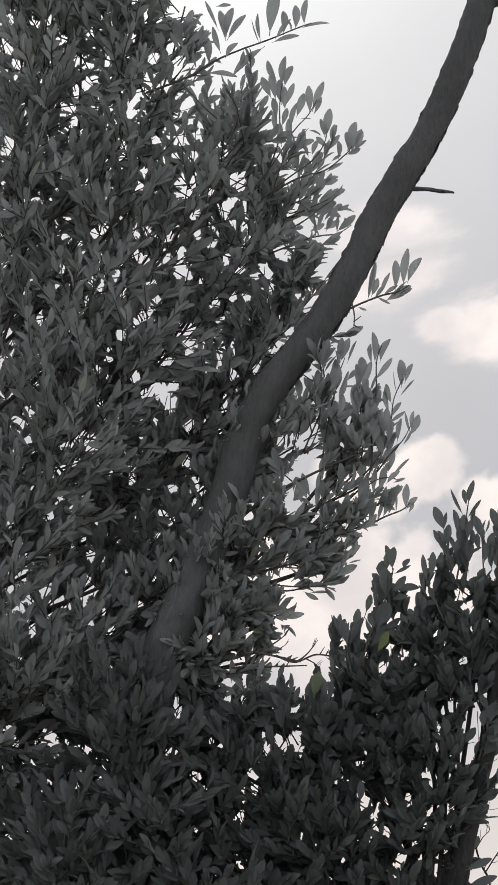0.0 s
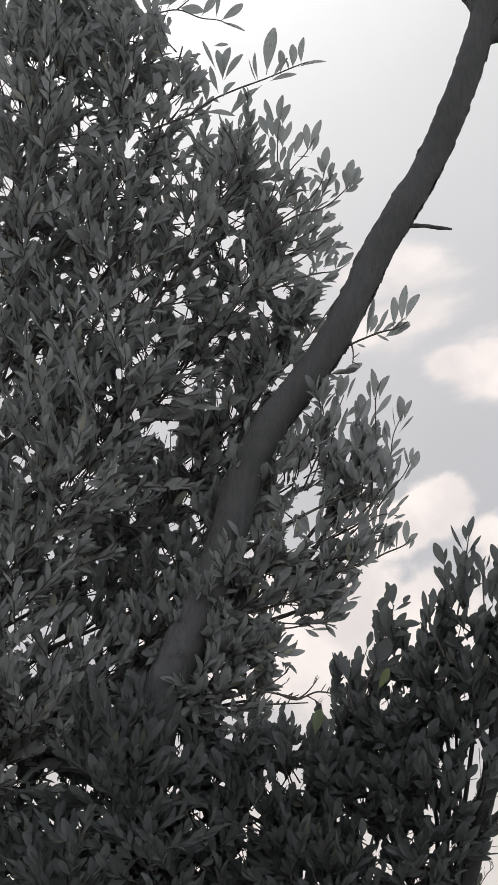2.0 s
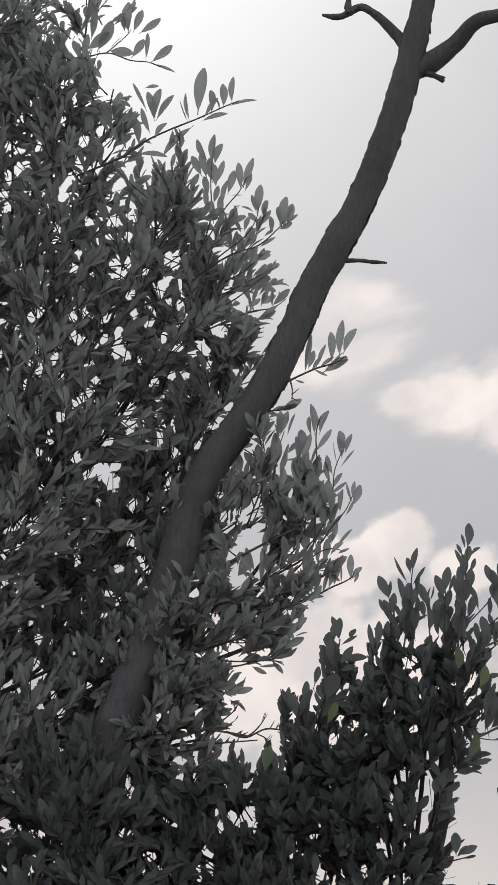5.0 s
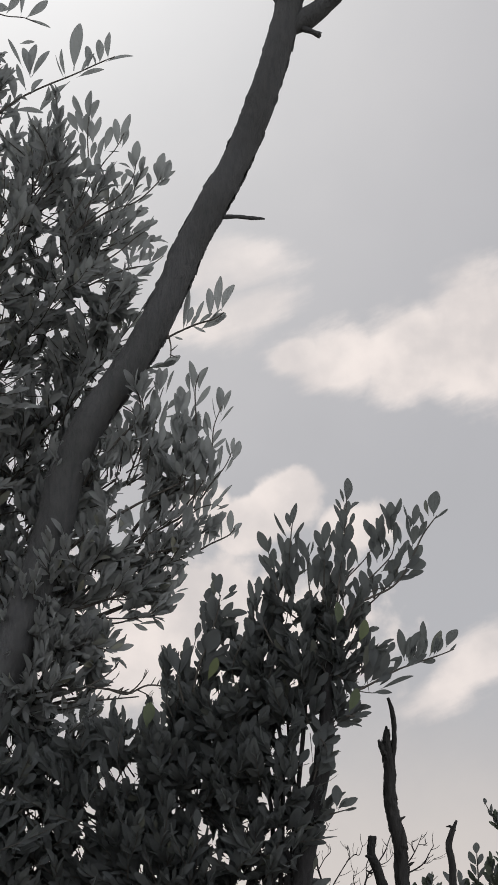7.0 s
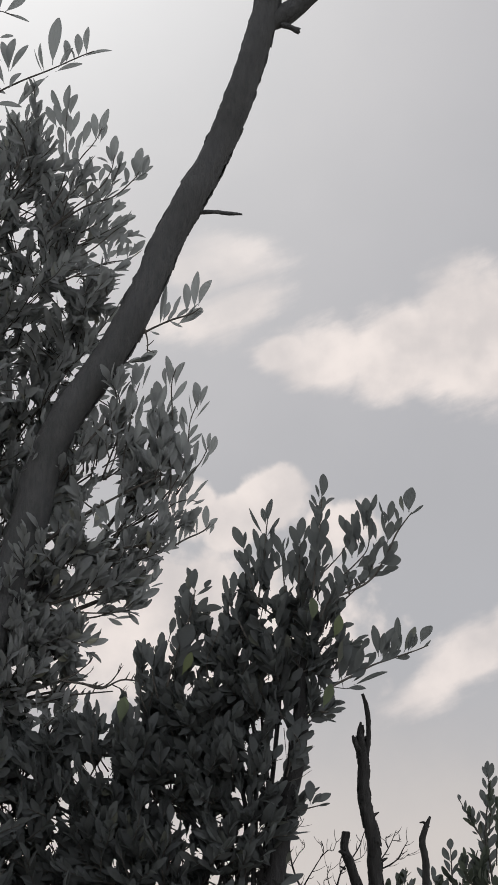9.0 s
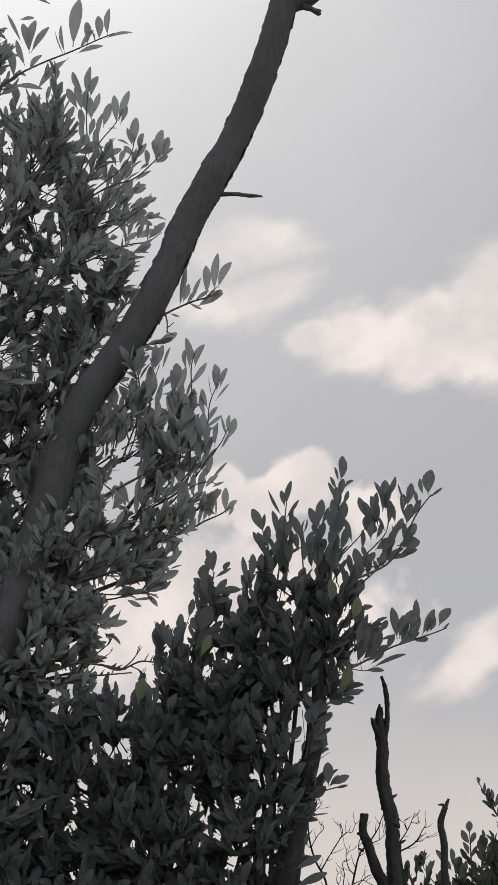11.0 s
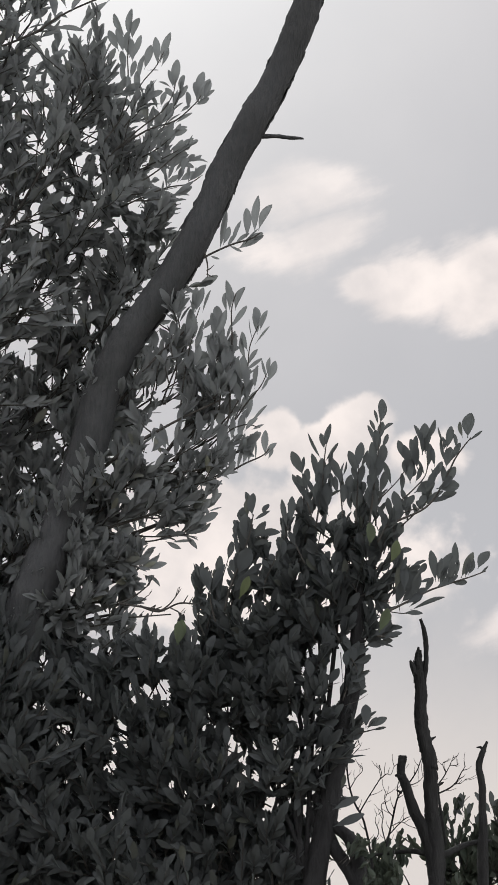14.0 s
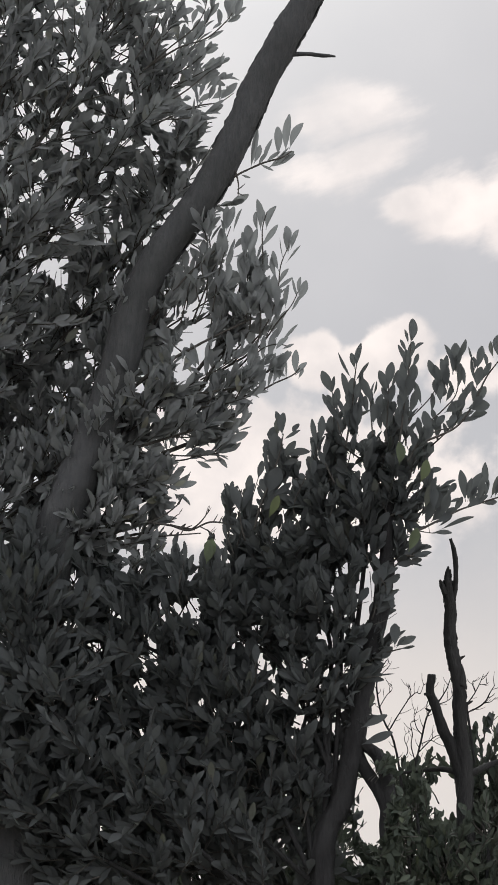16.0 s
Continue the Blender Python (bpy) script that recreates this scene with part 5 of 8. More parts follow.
s = tp.shoot(0.004, (-0.442, 7.040, 4.014), (-0.428, 7.040, 4.093), (-0.414, 7.040, 4.163), (-0.389, 7.040, 4.223))
tp.set_leaf(s, (-0.430, 7.040, 4.187), (-0.436, 7.040, 4.269), 1.00)
tp.set_leaf(s, (-0.385, 7.040, 4.207), (-0.415, 7.040, 4.269), 0.90)
tp.set_leaf(s, (-0.442, 7.040, 4.127), (-0.453, 7.040, 4.212), 0.90)
tp.set_leaf(s, (-0.413, 7.040, 4.127), (-0.425, 7.040, 4.213), 1.00)
tp.set_leaf(s, (-0.404, 7.040, 4.111), (-0.385, 7.040, 4.185), 0.90)
tp.set_leaf(s, (-0.431, 7.040, 4.087), (-0.459, 7.040, 4.152), 0.90)
tp.set_leaf(s, (-0.410, 7.040, 4.161), (-0.405, 7.040, 4.241), 0.90)
tp.set_leaf(s, (-0.396, 7.040, 4.175), (-0.379, 7.040, 4.249), 0.90)
tp.set_leaf(s, (-0.420, 7.040, 4.071), (-0.399, 7.040, 4.133), 0.90)
tp.set_leaf(s, (-0.440, 7.040, 4.061), (-0.429, 7.040, 4.133), 0.90)
s = tp.shoot(0.004, (-0.245, 7.040, 3.907), (-0.231, 7.040, 3.985), (-0.225, 7.040, 4.074), (-0.234, 7.040, 4.163))
tp.set_leaf(s, (-0.230, 7.040, 4.107), (-0.248, 7.040, 4.193), 1.00)
tp.set_leaf(s, (-0.216, 7.040, 4.080), (-0.200, 7.040, 4.165), 1.00)
tp.set_leaf(s, (-0.206, 7.040, 4.028), (-0.181, 7.040, 4.114), 1.00)
tp.set_leaf(s, (-0.233, 7.040, 4.009), (-0.257, 7.040, 4.086), 1.00)
tp.set_leaf(s, (-0.196, 7.040, 3.989), (-0.178, 7.040, 4.066), 1.00)
tp.set_leaf(s, (-0.223, 7.040, 3.961), (-0.240, 7.040, 4.044), 1.00)
tp.set_leaf(s, (-0.177, 7.040, 3.958), (-0.169, 7.040, 4.034), 1.00)
tp.set_leaf(s, (-0.261, 7.040, 3.969), (-0.277, 7.040, 4.054), 1.00)
tp.set_leaf(s, (-0.204, 7.040, 3.930), (-0.215, 7.040, 4.011), 1.00)
tp.set_leaf(s, (-0.221, 7.040, 4.042), (-0.226, 7.040, 4.133), 1.00)
tp.set_leaf(s, (-0.251, 7.040, 3.934), (-0.228, 7.040, 4.003), 1.00)
tp.set_leaf(s, (-0.187, 7.040, 4.042), (-0.166, 7.040, 4.114), 1.00)
tp.set_leaf(s, (-0.198, 7.040, 4.112), (-0.188, 7.040, 4.209), 1.00)
tp.set_leaf(s, (-0.227, 7.040, 4.167), (-0.240, 7.040, 4.253), 1.00)
tp.set_leaf(s, (-0.224, 7.040, 4.211), (-0.210, 7.040, 4.298), 0.90)
s = tp.shoot(0.003, (-0.180, 7.050, 3.930), (-0.157, 7.050, 3.979), (-0.139, 7.050, 4.018))
tp.set_leaf(s, (-0.141, 7.050, 4.012), (-0.166, 7.050, 4.089), 1.00)
tp.set_leaf(s, (-0.122, 7.050, 4.022), (-0.112, 7.050, 4.102), 0.80)
tp.set_leaf(s, (-0.127, 7.050, 4.003), (-0.095, 7.050, 4.070), 0.90)
tp.set_leaf(s, (-0.146, 7.050, 4.026), (-0.140, 7.050, 4.105), 1.00)
tp.set_leaf(s, (-0.165, 7.050, 4.046), (-0.152, 7.050, 4.133), 1.00)
tp.set_leaf(s, (-0.155, 7.050, 4.091), (-0.130, 7.050, 4.181), 1.00)
s = tp.shoot(0.005, (-0.608, 7.090, 5.015), (-0.560, 7.050, 5.147), (-0.564, 7.050, 5.301), (-0.560, 7.050, 5.400))
tp.set_leaf(s, (-0.559, 7.050, 5.363), (-0.563, 7.050, 5.481), 0.84)
tp.set_leaf(s, (-0.552, 7.050, 5.363), (-0.536, 7.050, 5.450), 0.84)
tp.set_leaf(s, (-0.575, 7.050, 5.363), (-0.610, 7.050, 5.460), 0.70)
tp.set_leaf(s, (-0.593, 7.050, 5.307), (-0.633, 7.050, 5.391), 0.84)
tp.set_leaf(s, (-0.578, 7.050, 5.307), (-0.602, 7.050, 5.394), 0.84)
tp.set_leaf(s, (-0.544, 7.050, 5.296), (-0.520, 7.050, 5.376), 0.84)
tp.set_leaf(s, (-0.558, 7.050, 5.296), (-0.576, 7.050, 5.405), 0.84)
tp.set_leaf(s, (-0.543, 7.050, 5.263), (-0.551, 7.050, 5.349), 0.84)
tp.set_leaf(s, (-0.572, 7.050, 5.246), (-0.590, 7.050, 5.334), 0.84)
tp.set_leaf(s, (-0.552, 7.050, 5.213), (-0.538, 7.050, 5.290), 0.84)
tp.set_leaf(s, (-0.570, 7.050, 5.180), (-0.583, 7.050, 5.268), 0.84)
s = tp.shoot(0.005, (-0.660, 7.050, 4.932), (-0.573, 7.010, 5.041), (-0.509, 7.010, 5.171), (-0.462, 7.010, 5.236), (-0.434, 7.010, 5.298))
tp.set_leaf(s, (-0.456, 7.010, 5.254), (-0.466, 7.010, 5.355), 0.84)
tp.set_leaf(s, (-0.448, 7.010, 5.254), (-0.417, 7.010, 5.368), 0.79)
tp.set_leaf(s, (-0.442, 7.010, 5.243), (-0.420, 7.010, 5.318), 0.70)
tp.set_leaf(s, (-0.501, 7.010, 5.232), (-0.481, 7.010, 5.317), 0.84)
tp.set_leaf(s, (-0.519, 7.010, 5.188), (-0.510, 7.010, 5.284), 0.84)
tp.set_leaf(s, (-0.491, 7.010, 5.221), (-0.450, 7.010, 5.228), 0.26)
tp.set_leaf(s, (-0.527, 7.010, 5.138), (-0.526, 7.010, 5.225), 0.84)
tp.set_leaf(s, (-0.546, 7.010, 5.116), (-0.558, 7.010, 5.203), 0.84)
s = tp.shoot(0.005, (-0.641, 7.060, 4.894), (-0.524, 7.020, 4.992), (-0.439, 7.020, 5.068), (-0.401, 7.020, 5.133), (-0.389, 7.020, 5.198))
tp.set_leaf(s, (-0.396, 7.020, 5.161), (-0.386, 7.020, 5.261), 0.84)
tp.set_leaf(s, (-0.400, 7.020, 5.172), (-0.415, 7.020, 5.235), 0.84)
tp.set_leaf(s, (-0.376, 7.020, 5.150), (-0.364, 7.020, 5.222), 0.84)
tp.set_leaf(s, (-0.388, 7.020, 5.129), (-0.430, 7.020, 5.178), 0.84)
tp.set_leaf(s, (-0.408, 7.020, 5.172), (-0.454, 7.020, 5.209), 0.62)
tp.set_leaf(s, (-0.391, 7.020, 5.096), (-0.380, 7.020, 5.159), 0.84)
tp.set_leaf(s, (-0.449, 7.020, 5.074), (-0.475, 7.020, 5.124), 0.84)
tp.set_leaf(s, (-0.439, 7.020, 5.085), (-0.425, 7.020, 5.141), 0.84)
tp.set_leaf(s, (-0.438, 7.020, 5.031), (-0.409, 7.020, 5.105), 0.84)
tp.set_leaf(s, (-0.467, 7.020, 5.035), (-0.469, 7.020, 5.100), 0.84)
tp.set_leaf(s, (-0.486, 7.020, 5.003), (-0.468, 7.020, 5.068), 0.84)
s = tp.shoot(0.006, (-0.602, 7.050, 4.932), (-0.485, 7.010, 4.994), (-0.389, 7.010, 5.031), (-0.322, 7.010, 5.096), (-0.302, 7.010, 5.128))
tp.set_leaf(s, (-0.317, 7.010, 5.102), (-0.297, 7.010, 5.211), 0.66)
tp.set_leaf(s, (-0.305, 7.010, 5.100), (-0.283, 7.010, 5.198), 0.62)
tp.set_leaf(s, (-0.311, 7.010, 5.102), (-0.310, 7.010, 5.176), 0.62)
tp.set_leaf(s, (-0.317, 7.010, 5.113), (-0.326, 7.010, 5.187), 0.53)
tp.set_leaf(s, (-0.293, 7.010, 5.102), (-0.273, 7.010, 5.176), 0.79)
tp.set_leaf(s, (-0.303, 7.010, 5.102), (-0.257, 7.010, 5.152), 0.44)
tp.set_leaf(s, (-0.322, 7.010, 5.091), (-0.272, 7.010, 5.120), 0.84)
tp.set_leaf(s, (-0.347, 7.010, 5.080), (-0.347, 7.010, 5.165), 0.62)
tp.set_leaf(s, (-0.389, 7.010, 5.027), (-0.333, 7.010, 5.061), 0.44)
tp.set_leaf(s, (-0.371, 7.010, 5.070), (-0.340, 7.010, 5.104), 0.84)
tp.set_leaf(s, (-0.465, 7.010, 4.973), (-0.429, 7.010, 5.011), 0.84)
tp.set_leaf(s, (-0.486, 7.010, 5.026), (-0.488, 7.010, 5.099), 0.84)
tp.set_leaf(s, (-0.491, 7.010, 5.080), (-0.483, 7.010, 5.162), 0.79)
tp.set_leaf(s, (-0.418, 7.010, 5.020), (-0.390, 7.010, 5.074), 0.84)
s = tp.shoot(0.005, (-0.599, 7.070, 4.771), (-0.463, 7.030, 4.838), (-0.388, 7.030, 4.906), (-0.353, 7.030, 4.934))
tp.set_leaf(s, (-0.388, 7.030, 4.908), (-0.344, 7.030, 4.946), 0.53)
tp.set_leaf(s, (-0.407, 7.030, 4.919), (-0.371, 7.030, 4.951), 0.84)
tp.set_leaf(s, (-0.437, 7.030, 4.929), (-0.445, 7.030, 4.970), 0.84)
tp.set_leaf(s, (-0.427, 7.030, 4.919), (-0.396, 7.030, 4.951), 0.84)
tp.set_leaf(s, (-0.445, 7.030, 4.880), (-0.466, 7.030, 4.944), 0.84)
tp.set_leaf(s, (-0.416, 7.030, 4.870), (-0.378, 7.030, 4.923), 0.84)
tp.set_leaf(s, (-0.397, 7.030, 4.870), (-0.359, 7.030, 4.912), 0.84)
s = tp.shoot(0.005, (-0.579, 7.070, 4.729), (-0.424, 7.030, 4.785), (-0.338, 7.030, 4.804), (-0.290, 7.030, 4.838))
tp.set_leaf(s, (-0.338, 7.030, 4.802), (-0.279, 7.030, 4.862), 0.84)
tp.set_leaf(s, (-0.319, 7.030, 4.823), (-0.310, 7.030, 4.874), 0.53)
tp.set_leaf(s, (-0.338, 7.030, 4.813), (-0.333, 7.030, 4.868), 0.70)
tp.set_leaf(s, (-0.357, 7.030, 4.834), (-0.347, 7.030, 4.906), 0.84)
tp.set_leaf(s, (-0.387, 7.030, 4.855), (-0.343, 7.030, 4.917), 0.84)
tp.set_leaf(s, (-0.376, 7.030, 4.817), (-0.358, 7.030, 4.880), 0.84)
tp.set_leaf(s, (-0.405, 7.030, 4.806), (-0.387, 7.030, 4.870), 0.84)
tp.set_leaf(s, (-0.415, 7.030, 4.838), (-0.436, 7.030, 4.901), 0.84)
# shoots deep inside the crown
def deep_shoots(*places):
    for at in places:
        for k in range(4):
            a = Vector(at) + Vector((rng.uniform(-0.04, 0.04), rng.uniform(-0.03, 0.03), rng.uniform(-0.09, -0.03)))
            tp.sprig(a, a + Vector((rng.uniform(-0.09, 0.09), rng.uniform(-0.05, 0.05), 0.14)), 11, 0.066, 0.9, bare=0.0)


deep_shoots((-1.538, 7.250, 5.349), (-1.494, 7.250, 4.925), (-1.182, 7.250, 4.929), (-1.135, 7.250, 4.416), (-1.567, 7.250, 5.624), (-1.396, 7.250, 4.755))
deep_shoots((-1.328, 7.250, 4.672), (-0.737, 7.250, 4.616), (-1.345, 7.250, 4.248), (-1.451, 7.250, 4.516), (-1.584, 7.250, 5.788), (-1.420, 7.250, 5.818))
deep_shoots((-1.121, 7.250, 5.505), (-0.947, 7.250, 5.128), (-1.109, 7.250, 4.344), (-1.302, 7.250, 4.609), (-1.005, 7.250, 4.624), (-1.012, 7.250, 4.709))
deep_shoots((-0.774, 7.250, 4.981), (-1.370, 7.250, 4.499))
tp.thicket([(-1.677, 5.845), (-1.111, 5.776), (-1.079, 5.641), (-1.085, 5.482), (-1.119, 5.303), (-1.079, 5.184), (-0.871, 5.165), (-0.674, 5.152), (-0.527, 4.983), (-0.479, 4.836), (-0.469, 4.669), (-0.403, 4.528), (-0.451, 4.383), (-0.462, 4.261), (-0.487, 4.061), (-0.513, 3.904), (-0.448, 3.753), (-0.370, 3.662), (-0.491, 3.561), (-0.557, 3.463), (-0.660, 3.383), (-0.725, 3.287), (-0.718, 3.195), (-1.382, 3.157)], 900, (7.2, 7.5), 0.05)
s = tp.shoot(0.004, (-0.566, 7.000, 3.175), (-0.523, 7.000, 3.212), (-0.475, 7.000, 3.246))
tp.set_leaf(s, (-0.479, 7.000, 3.242), (-0.466, 7.000, 3.301), 1.00)
tp.set_leaf(s, (-0.507, 7.000, 3.230), (-0.488, 7.000, 3.297), 0.90)
tp.set_leaf(s, (-0.586, 7.000, 3.220), (-0.585, 7.000, 3.292), 0.90)
tp.set_leaf(s, (-0.523, 7.000, 3.216), (-0.498, 7.000, 3.175), 1.00)
tp.set_leaf(s, (-0.549, 7.000, 3.197), (-0.573, 7.000, 3.244), 1.00)
tp.set_leaf(s, (-0.493, 7.000, 3.227), (-0.505, 7.000, 3.172), 0.90)
tp.set_leaf(s, (-0.567, 7.000, 3.184), (-0.604, 7.000, 3.214), 1.00)
tp.set_leaf(s, (-0.622, 7.000, 3.229), (-0.643, 7.000, 3.288), 0.90)
tp.thicket([(-0.687, 3.285), (-0.626, 3.342), (-0.552, 3.305), (-0.494, 3.186), (-0.502, 3.156), (-0.682, 3.154)], 34, (7.0, 7.1), 0.052)
tp.thicket([(-0.517, 4.719), (-0.396, 4.713), (-0.400, 4.643), (-0.439, 4.560), (-0.490, 4.492), (-0.545, 4.584)], 45, (7.06, 7.2), 0.062)
# bare twigs in the gap below
for pts, a in (([(-0.753, 7.000, 3.280), (-0.611, 7.000, 3.324), (-0.486, 7.000, 3.320), (-0.369, 7.000, 3.302)], 0.005), ([(-0.450, 7.000, 3.317), (-0.387, 7.000, 3.300), (-0.321, 7.000, 3.328), (-0.249, 7.000, 3.320)], 0.004), ([(-0.381, 7.000, 3.302), (-0.353, 7.000, 3.326), (-0.328, 7.000, 3.361)], 0.003),
               ([(-0.734, 7.000, 3.240), (-0.592, 7.000, 3.269), (-0.467, 7.000, 3.280), (-0.349, 7.000, 3.291)], 0.004), ([(-0.525, 7.000, 3.320), (-0.472, 7.000, 3.346), (-0.421, 7.000, 3.388)], 0.0035), ([(-0.353, 7.000, 3.313), (-0.320, 7.000, 3.295), (-0.302, 7.000, 3.269)], 0.002), ([(-0.453, 7.000, 3.324), (-0.432, 7.000, 3.346), (-0.422, 7.000, 3.353)], 0.002)):
    limb("bare_twig", tall, pts, [a, a * 0.8, a * 0.5], TWIG, 6, 0.25)
    for k in range(3):
        q = Vector(pts[-2]).lerp(Vector(pts[-1]), rng.random())
        limb("spur", tall, [q, q + Vector((rng.uniform(0.004, 0.02), rng.uniform(-0.01, 0.01), rng.uniform(0.008, 0.03)))], [a * 0.5, a * 0.45, a * 0.25], TWIG, 5)
tp.done()

# ---- shrub in front ----
shrub = root("evergreen_shrub", "broad-leaved evergreen shrub with upright leafy shoots", "shrub", (0.25, 6.95, 0))
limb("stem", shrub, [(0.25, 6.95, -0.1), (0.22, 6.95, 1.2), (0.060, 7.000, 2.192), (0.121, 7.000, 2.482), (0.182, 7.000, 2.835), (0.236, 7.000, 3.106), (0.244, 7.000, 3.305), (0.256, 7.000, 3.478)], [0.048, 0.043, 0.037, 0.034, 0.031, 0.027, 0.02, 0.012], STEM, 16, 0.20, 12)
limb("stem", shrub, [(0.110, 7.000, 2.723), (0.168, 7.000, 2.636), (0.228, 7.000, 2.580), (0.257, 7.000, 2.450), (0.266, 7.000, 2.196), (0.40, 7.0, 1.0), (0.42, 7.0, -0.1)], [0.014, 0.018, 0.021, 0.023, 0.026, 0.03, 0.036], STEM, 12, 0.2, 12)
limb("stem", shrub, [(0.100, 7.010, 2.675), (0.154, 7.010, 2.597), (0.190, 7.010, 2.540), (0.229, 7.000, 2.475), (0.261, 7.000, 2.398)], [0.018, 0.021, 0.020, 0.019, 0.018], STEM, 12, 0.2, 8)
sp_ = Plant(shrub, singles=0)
sp_.rim = 0.0035
sp_.open_gap((0.173, 7.000, 3.103), 0.03, 0.085)
sp_.open_gap((-0.382, 7.000, 3.054), 0.05, 0.045)
sp_.open_gap((0.328, 7.000, 2.828), 0.11, 0.17)
sp_.open_gap((0.358, 7.000, 3.094), 0.10, 0.10)
sp_.open_gap((0.455, 7.000, 3.516), 0.05, 0.07)
sp_.open_gap((0.547, 7.000, 3.610), 0.16, 0.06)
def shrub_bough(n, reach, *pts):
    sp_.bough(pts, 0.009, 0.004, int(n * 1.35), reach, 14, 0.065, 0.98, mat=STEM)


shrub_bough(34, 0.11, (0.159, 7.080, 2.807), (0.153, 7.100, 2.953), (0.132, 7.100, 3.115), (0.120, 7.080, 3.276))
shrub_bough(26, 0.10, (0.157, 7.000, 2.689), (0.108, 6.970, 2.823), (0.091, 6.970, 2.928), (0.100, 6.970, 2.999))
shrub_bough(45, 0.13, (0.058, 7.000, 2.308), (0.069, 7.000, 2.939), (-0.037, 7.000, 3.099), (-0.109, 7.000, 3.262))
shrub_bough(55, 0.13, (0.087, 7.000, 2.394), (0.105, 7.000, 3.099), (0.052, 7.000, 3.280), (0.034, 7.000, 3.446))
shrub_bough(50, 0.12, (0.118, 7.000, 2.656), (0.177, 7.000, 3.244), (0.169, 7.000, 3.390), (0.207, 7.000, 3.558))
shrub_bough(60, 0.14, (0.103, 7.000, 2.481), (-0.072, 7.000, 2.851), (-0.248, 7.000, 2.974), (-0.320, 7.000, 3.063))
shrub_bough(75, 0.17, (0.103, 7.000, 2.481), (-0.246, 7.000, 2.781), (-0.511, 7.000, 2.921), (-0.672, 7.000, 3.010))
shrub_bough(100, 0.24, (0.039, 7.000, 2.191), (-0.416, 7.000, 2.557), (-0.771, 7.000, 2.816), (-0.991, 7.000, 3.027))
shrub_bough(80, 0.2, (0.039, 7.000, 2.191), (-0.157, 7.000, 2.557), (-0.332, 7.000, 2.711), (-0.457, 7.000, 2.851))
shrub_bough(30, 0.15, (0.039, 7.000, 2.191), (-0.019, 7.000, 2.574), (-0.002, 7.000, 2.711), (0.016, 7.000, 2.851))
shrub_bough(100, 0.26, (0.040, 7.000, 2.137), (-0.581, 7.000, 2.305), (-0.930, 7.000, 2.472), (-1.289, 7.000, 2.711))
shrub_bough(70, 0.26, (0.057, 7.000, 2.137), (-0.239, 7.000, 2.222), (-0.581, 7.000, 2.305), (-0.841, 7.000, 2.388))
shrub_bough(100, 0.24, (-0.037, 7.300, 2.160), (-0.535, 7.400, 2.775), (-0.932, 7.400, 3.034), (-1.202, 7.400, 3.204))
shrub_bough(100, 0.26, (-0.035, 7.300, 2.072), (-0.683, 7.300, 2.509), (-1.072, 7.300, 2.759), (-1.412, 7.300, 2.959))
shrub_bough(90, 0.28, (-0.030, 7.200, 1.979), (-0.759, 7.100, 2.214), (-1.104, 7.100, 2.231), (-1.420, 7.100, 2.315))
shrub_bough(70, 0.22, (-0.030, 7.200, 1.979), (-0.072, 7.200, 2.240), (-0.248, 7.200, 2.411), (-0.357, 7.200, 2.584))
shrub_bough(90, 0.17, (-0.024, 6.900, 2.044), (-0.641, 6.820, 2.549), (-0.855, 6.820, 2.818), (-0.921, 6.840, 3.082))
shrub_bough(90, 0.2, (-0.023, 6.900, 1.962), (-0.699, 6.820, 2.287), (-0.938, 6.820, 2.417), (-1.049, 6.820, 2.616))
shrub_bough(90, 0.22, (-0.101, 7.200, 1.977), (-0.952, 7.200, 2.393), (-1.286, 7.200, 2.672), (-1.496, 7.200, 3.123))
shrub_bough(26, 0.11, (0.086, 7.000, 2.481), (0.016, 7.000, 2.868), (-0.046, 7.000, 2.939), (-0.081, 7.000, 3.010))
shrub_bough(60, 0.22, (-0.026, 7.100, 1.872), (-0.681, 7.050, 2.095), (-0.956, 7.050, 2.160), (-1.199, 7.050, 2.226))
shrub_bough(18, 0.10, (0.170, 7.000, 2.746), (0.249, 7.000, 3.298), (0.286, 7.000, 3.390), (0.341, 7.000, 3.483))
shrub_bough(5, 0.08, (0.153, 7.000, 2.692), (0.138, 7.000, 2.816), (0.156, 7.000, 2.903), (0.192, 7.000, 2.921))
def upright(a, b, n):
    sp_.spray(a, b, int(n * 1.35), 0.068, 1.0, sides=1 if n in (10, 12) else 2, single=False, bare=0.08, upward=0.6, spread=1.55)


def single_shoot(a, b, n):
    sp_.sprig(a, b, n, 0.074, 1.0, bare=0.12, upward=0.6, spread=1.4)


upright((-0.339, 7.000, 3.117), (-0.309, 7.000, 3.253), 9)
upright((-0.454, 7.000, 3.117), (-0.429, 7.000, 3.198), 7)
upright((-0.269, 7.000, 3.225), (-0.254, 7.000, 3.446), 9)
upright((-0.234, 7.000, 3.244), (-0.200, 7.000, 3.455), 8)
upright((-0.181, 7.000, 3.335), (-0.102, 7.000, 3.690), 12)
upright((-0.163, 7.000, 3.353), (-0.024, 7.000, 3.580), 11)
upright((-0.163, 7.000, 3.317), (-0.088, 7.000, 3.418), 8)
upright((-0.074, 7.000, 3.353), (-0.016, 7.000, 3.511), 9)
upright((0.341, 7.000, 3.483), (0.453, 7.000, 3.633), 10)
upright((-0.002, 7.000, 3.372), (0.062, 7.000, 3.652), 12)
upright((0.070, 7.000, 3.390), (0.144, 7.000, 3.661), 12)
upright((0.178, 7.000, 3.427), (0.217, 7.000, 3.652), 12)
upright((0.214, 7.000, 3.446), (0.290, 7.000, 3.728), 12)
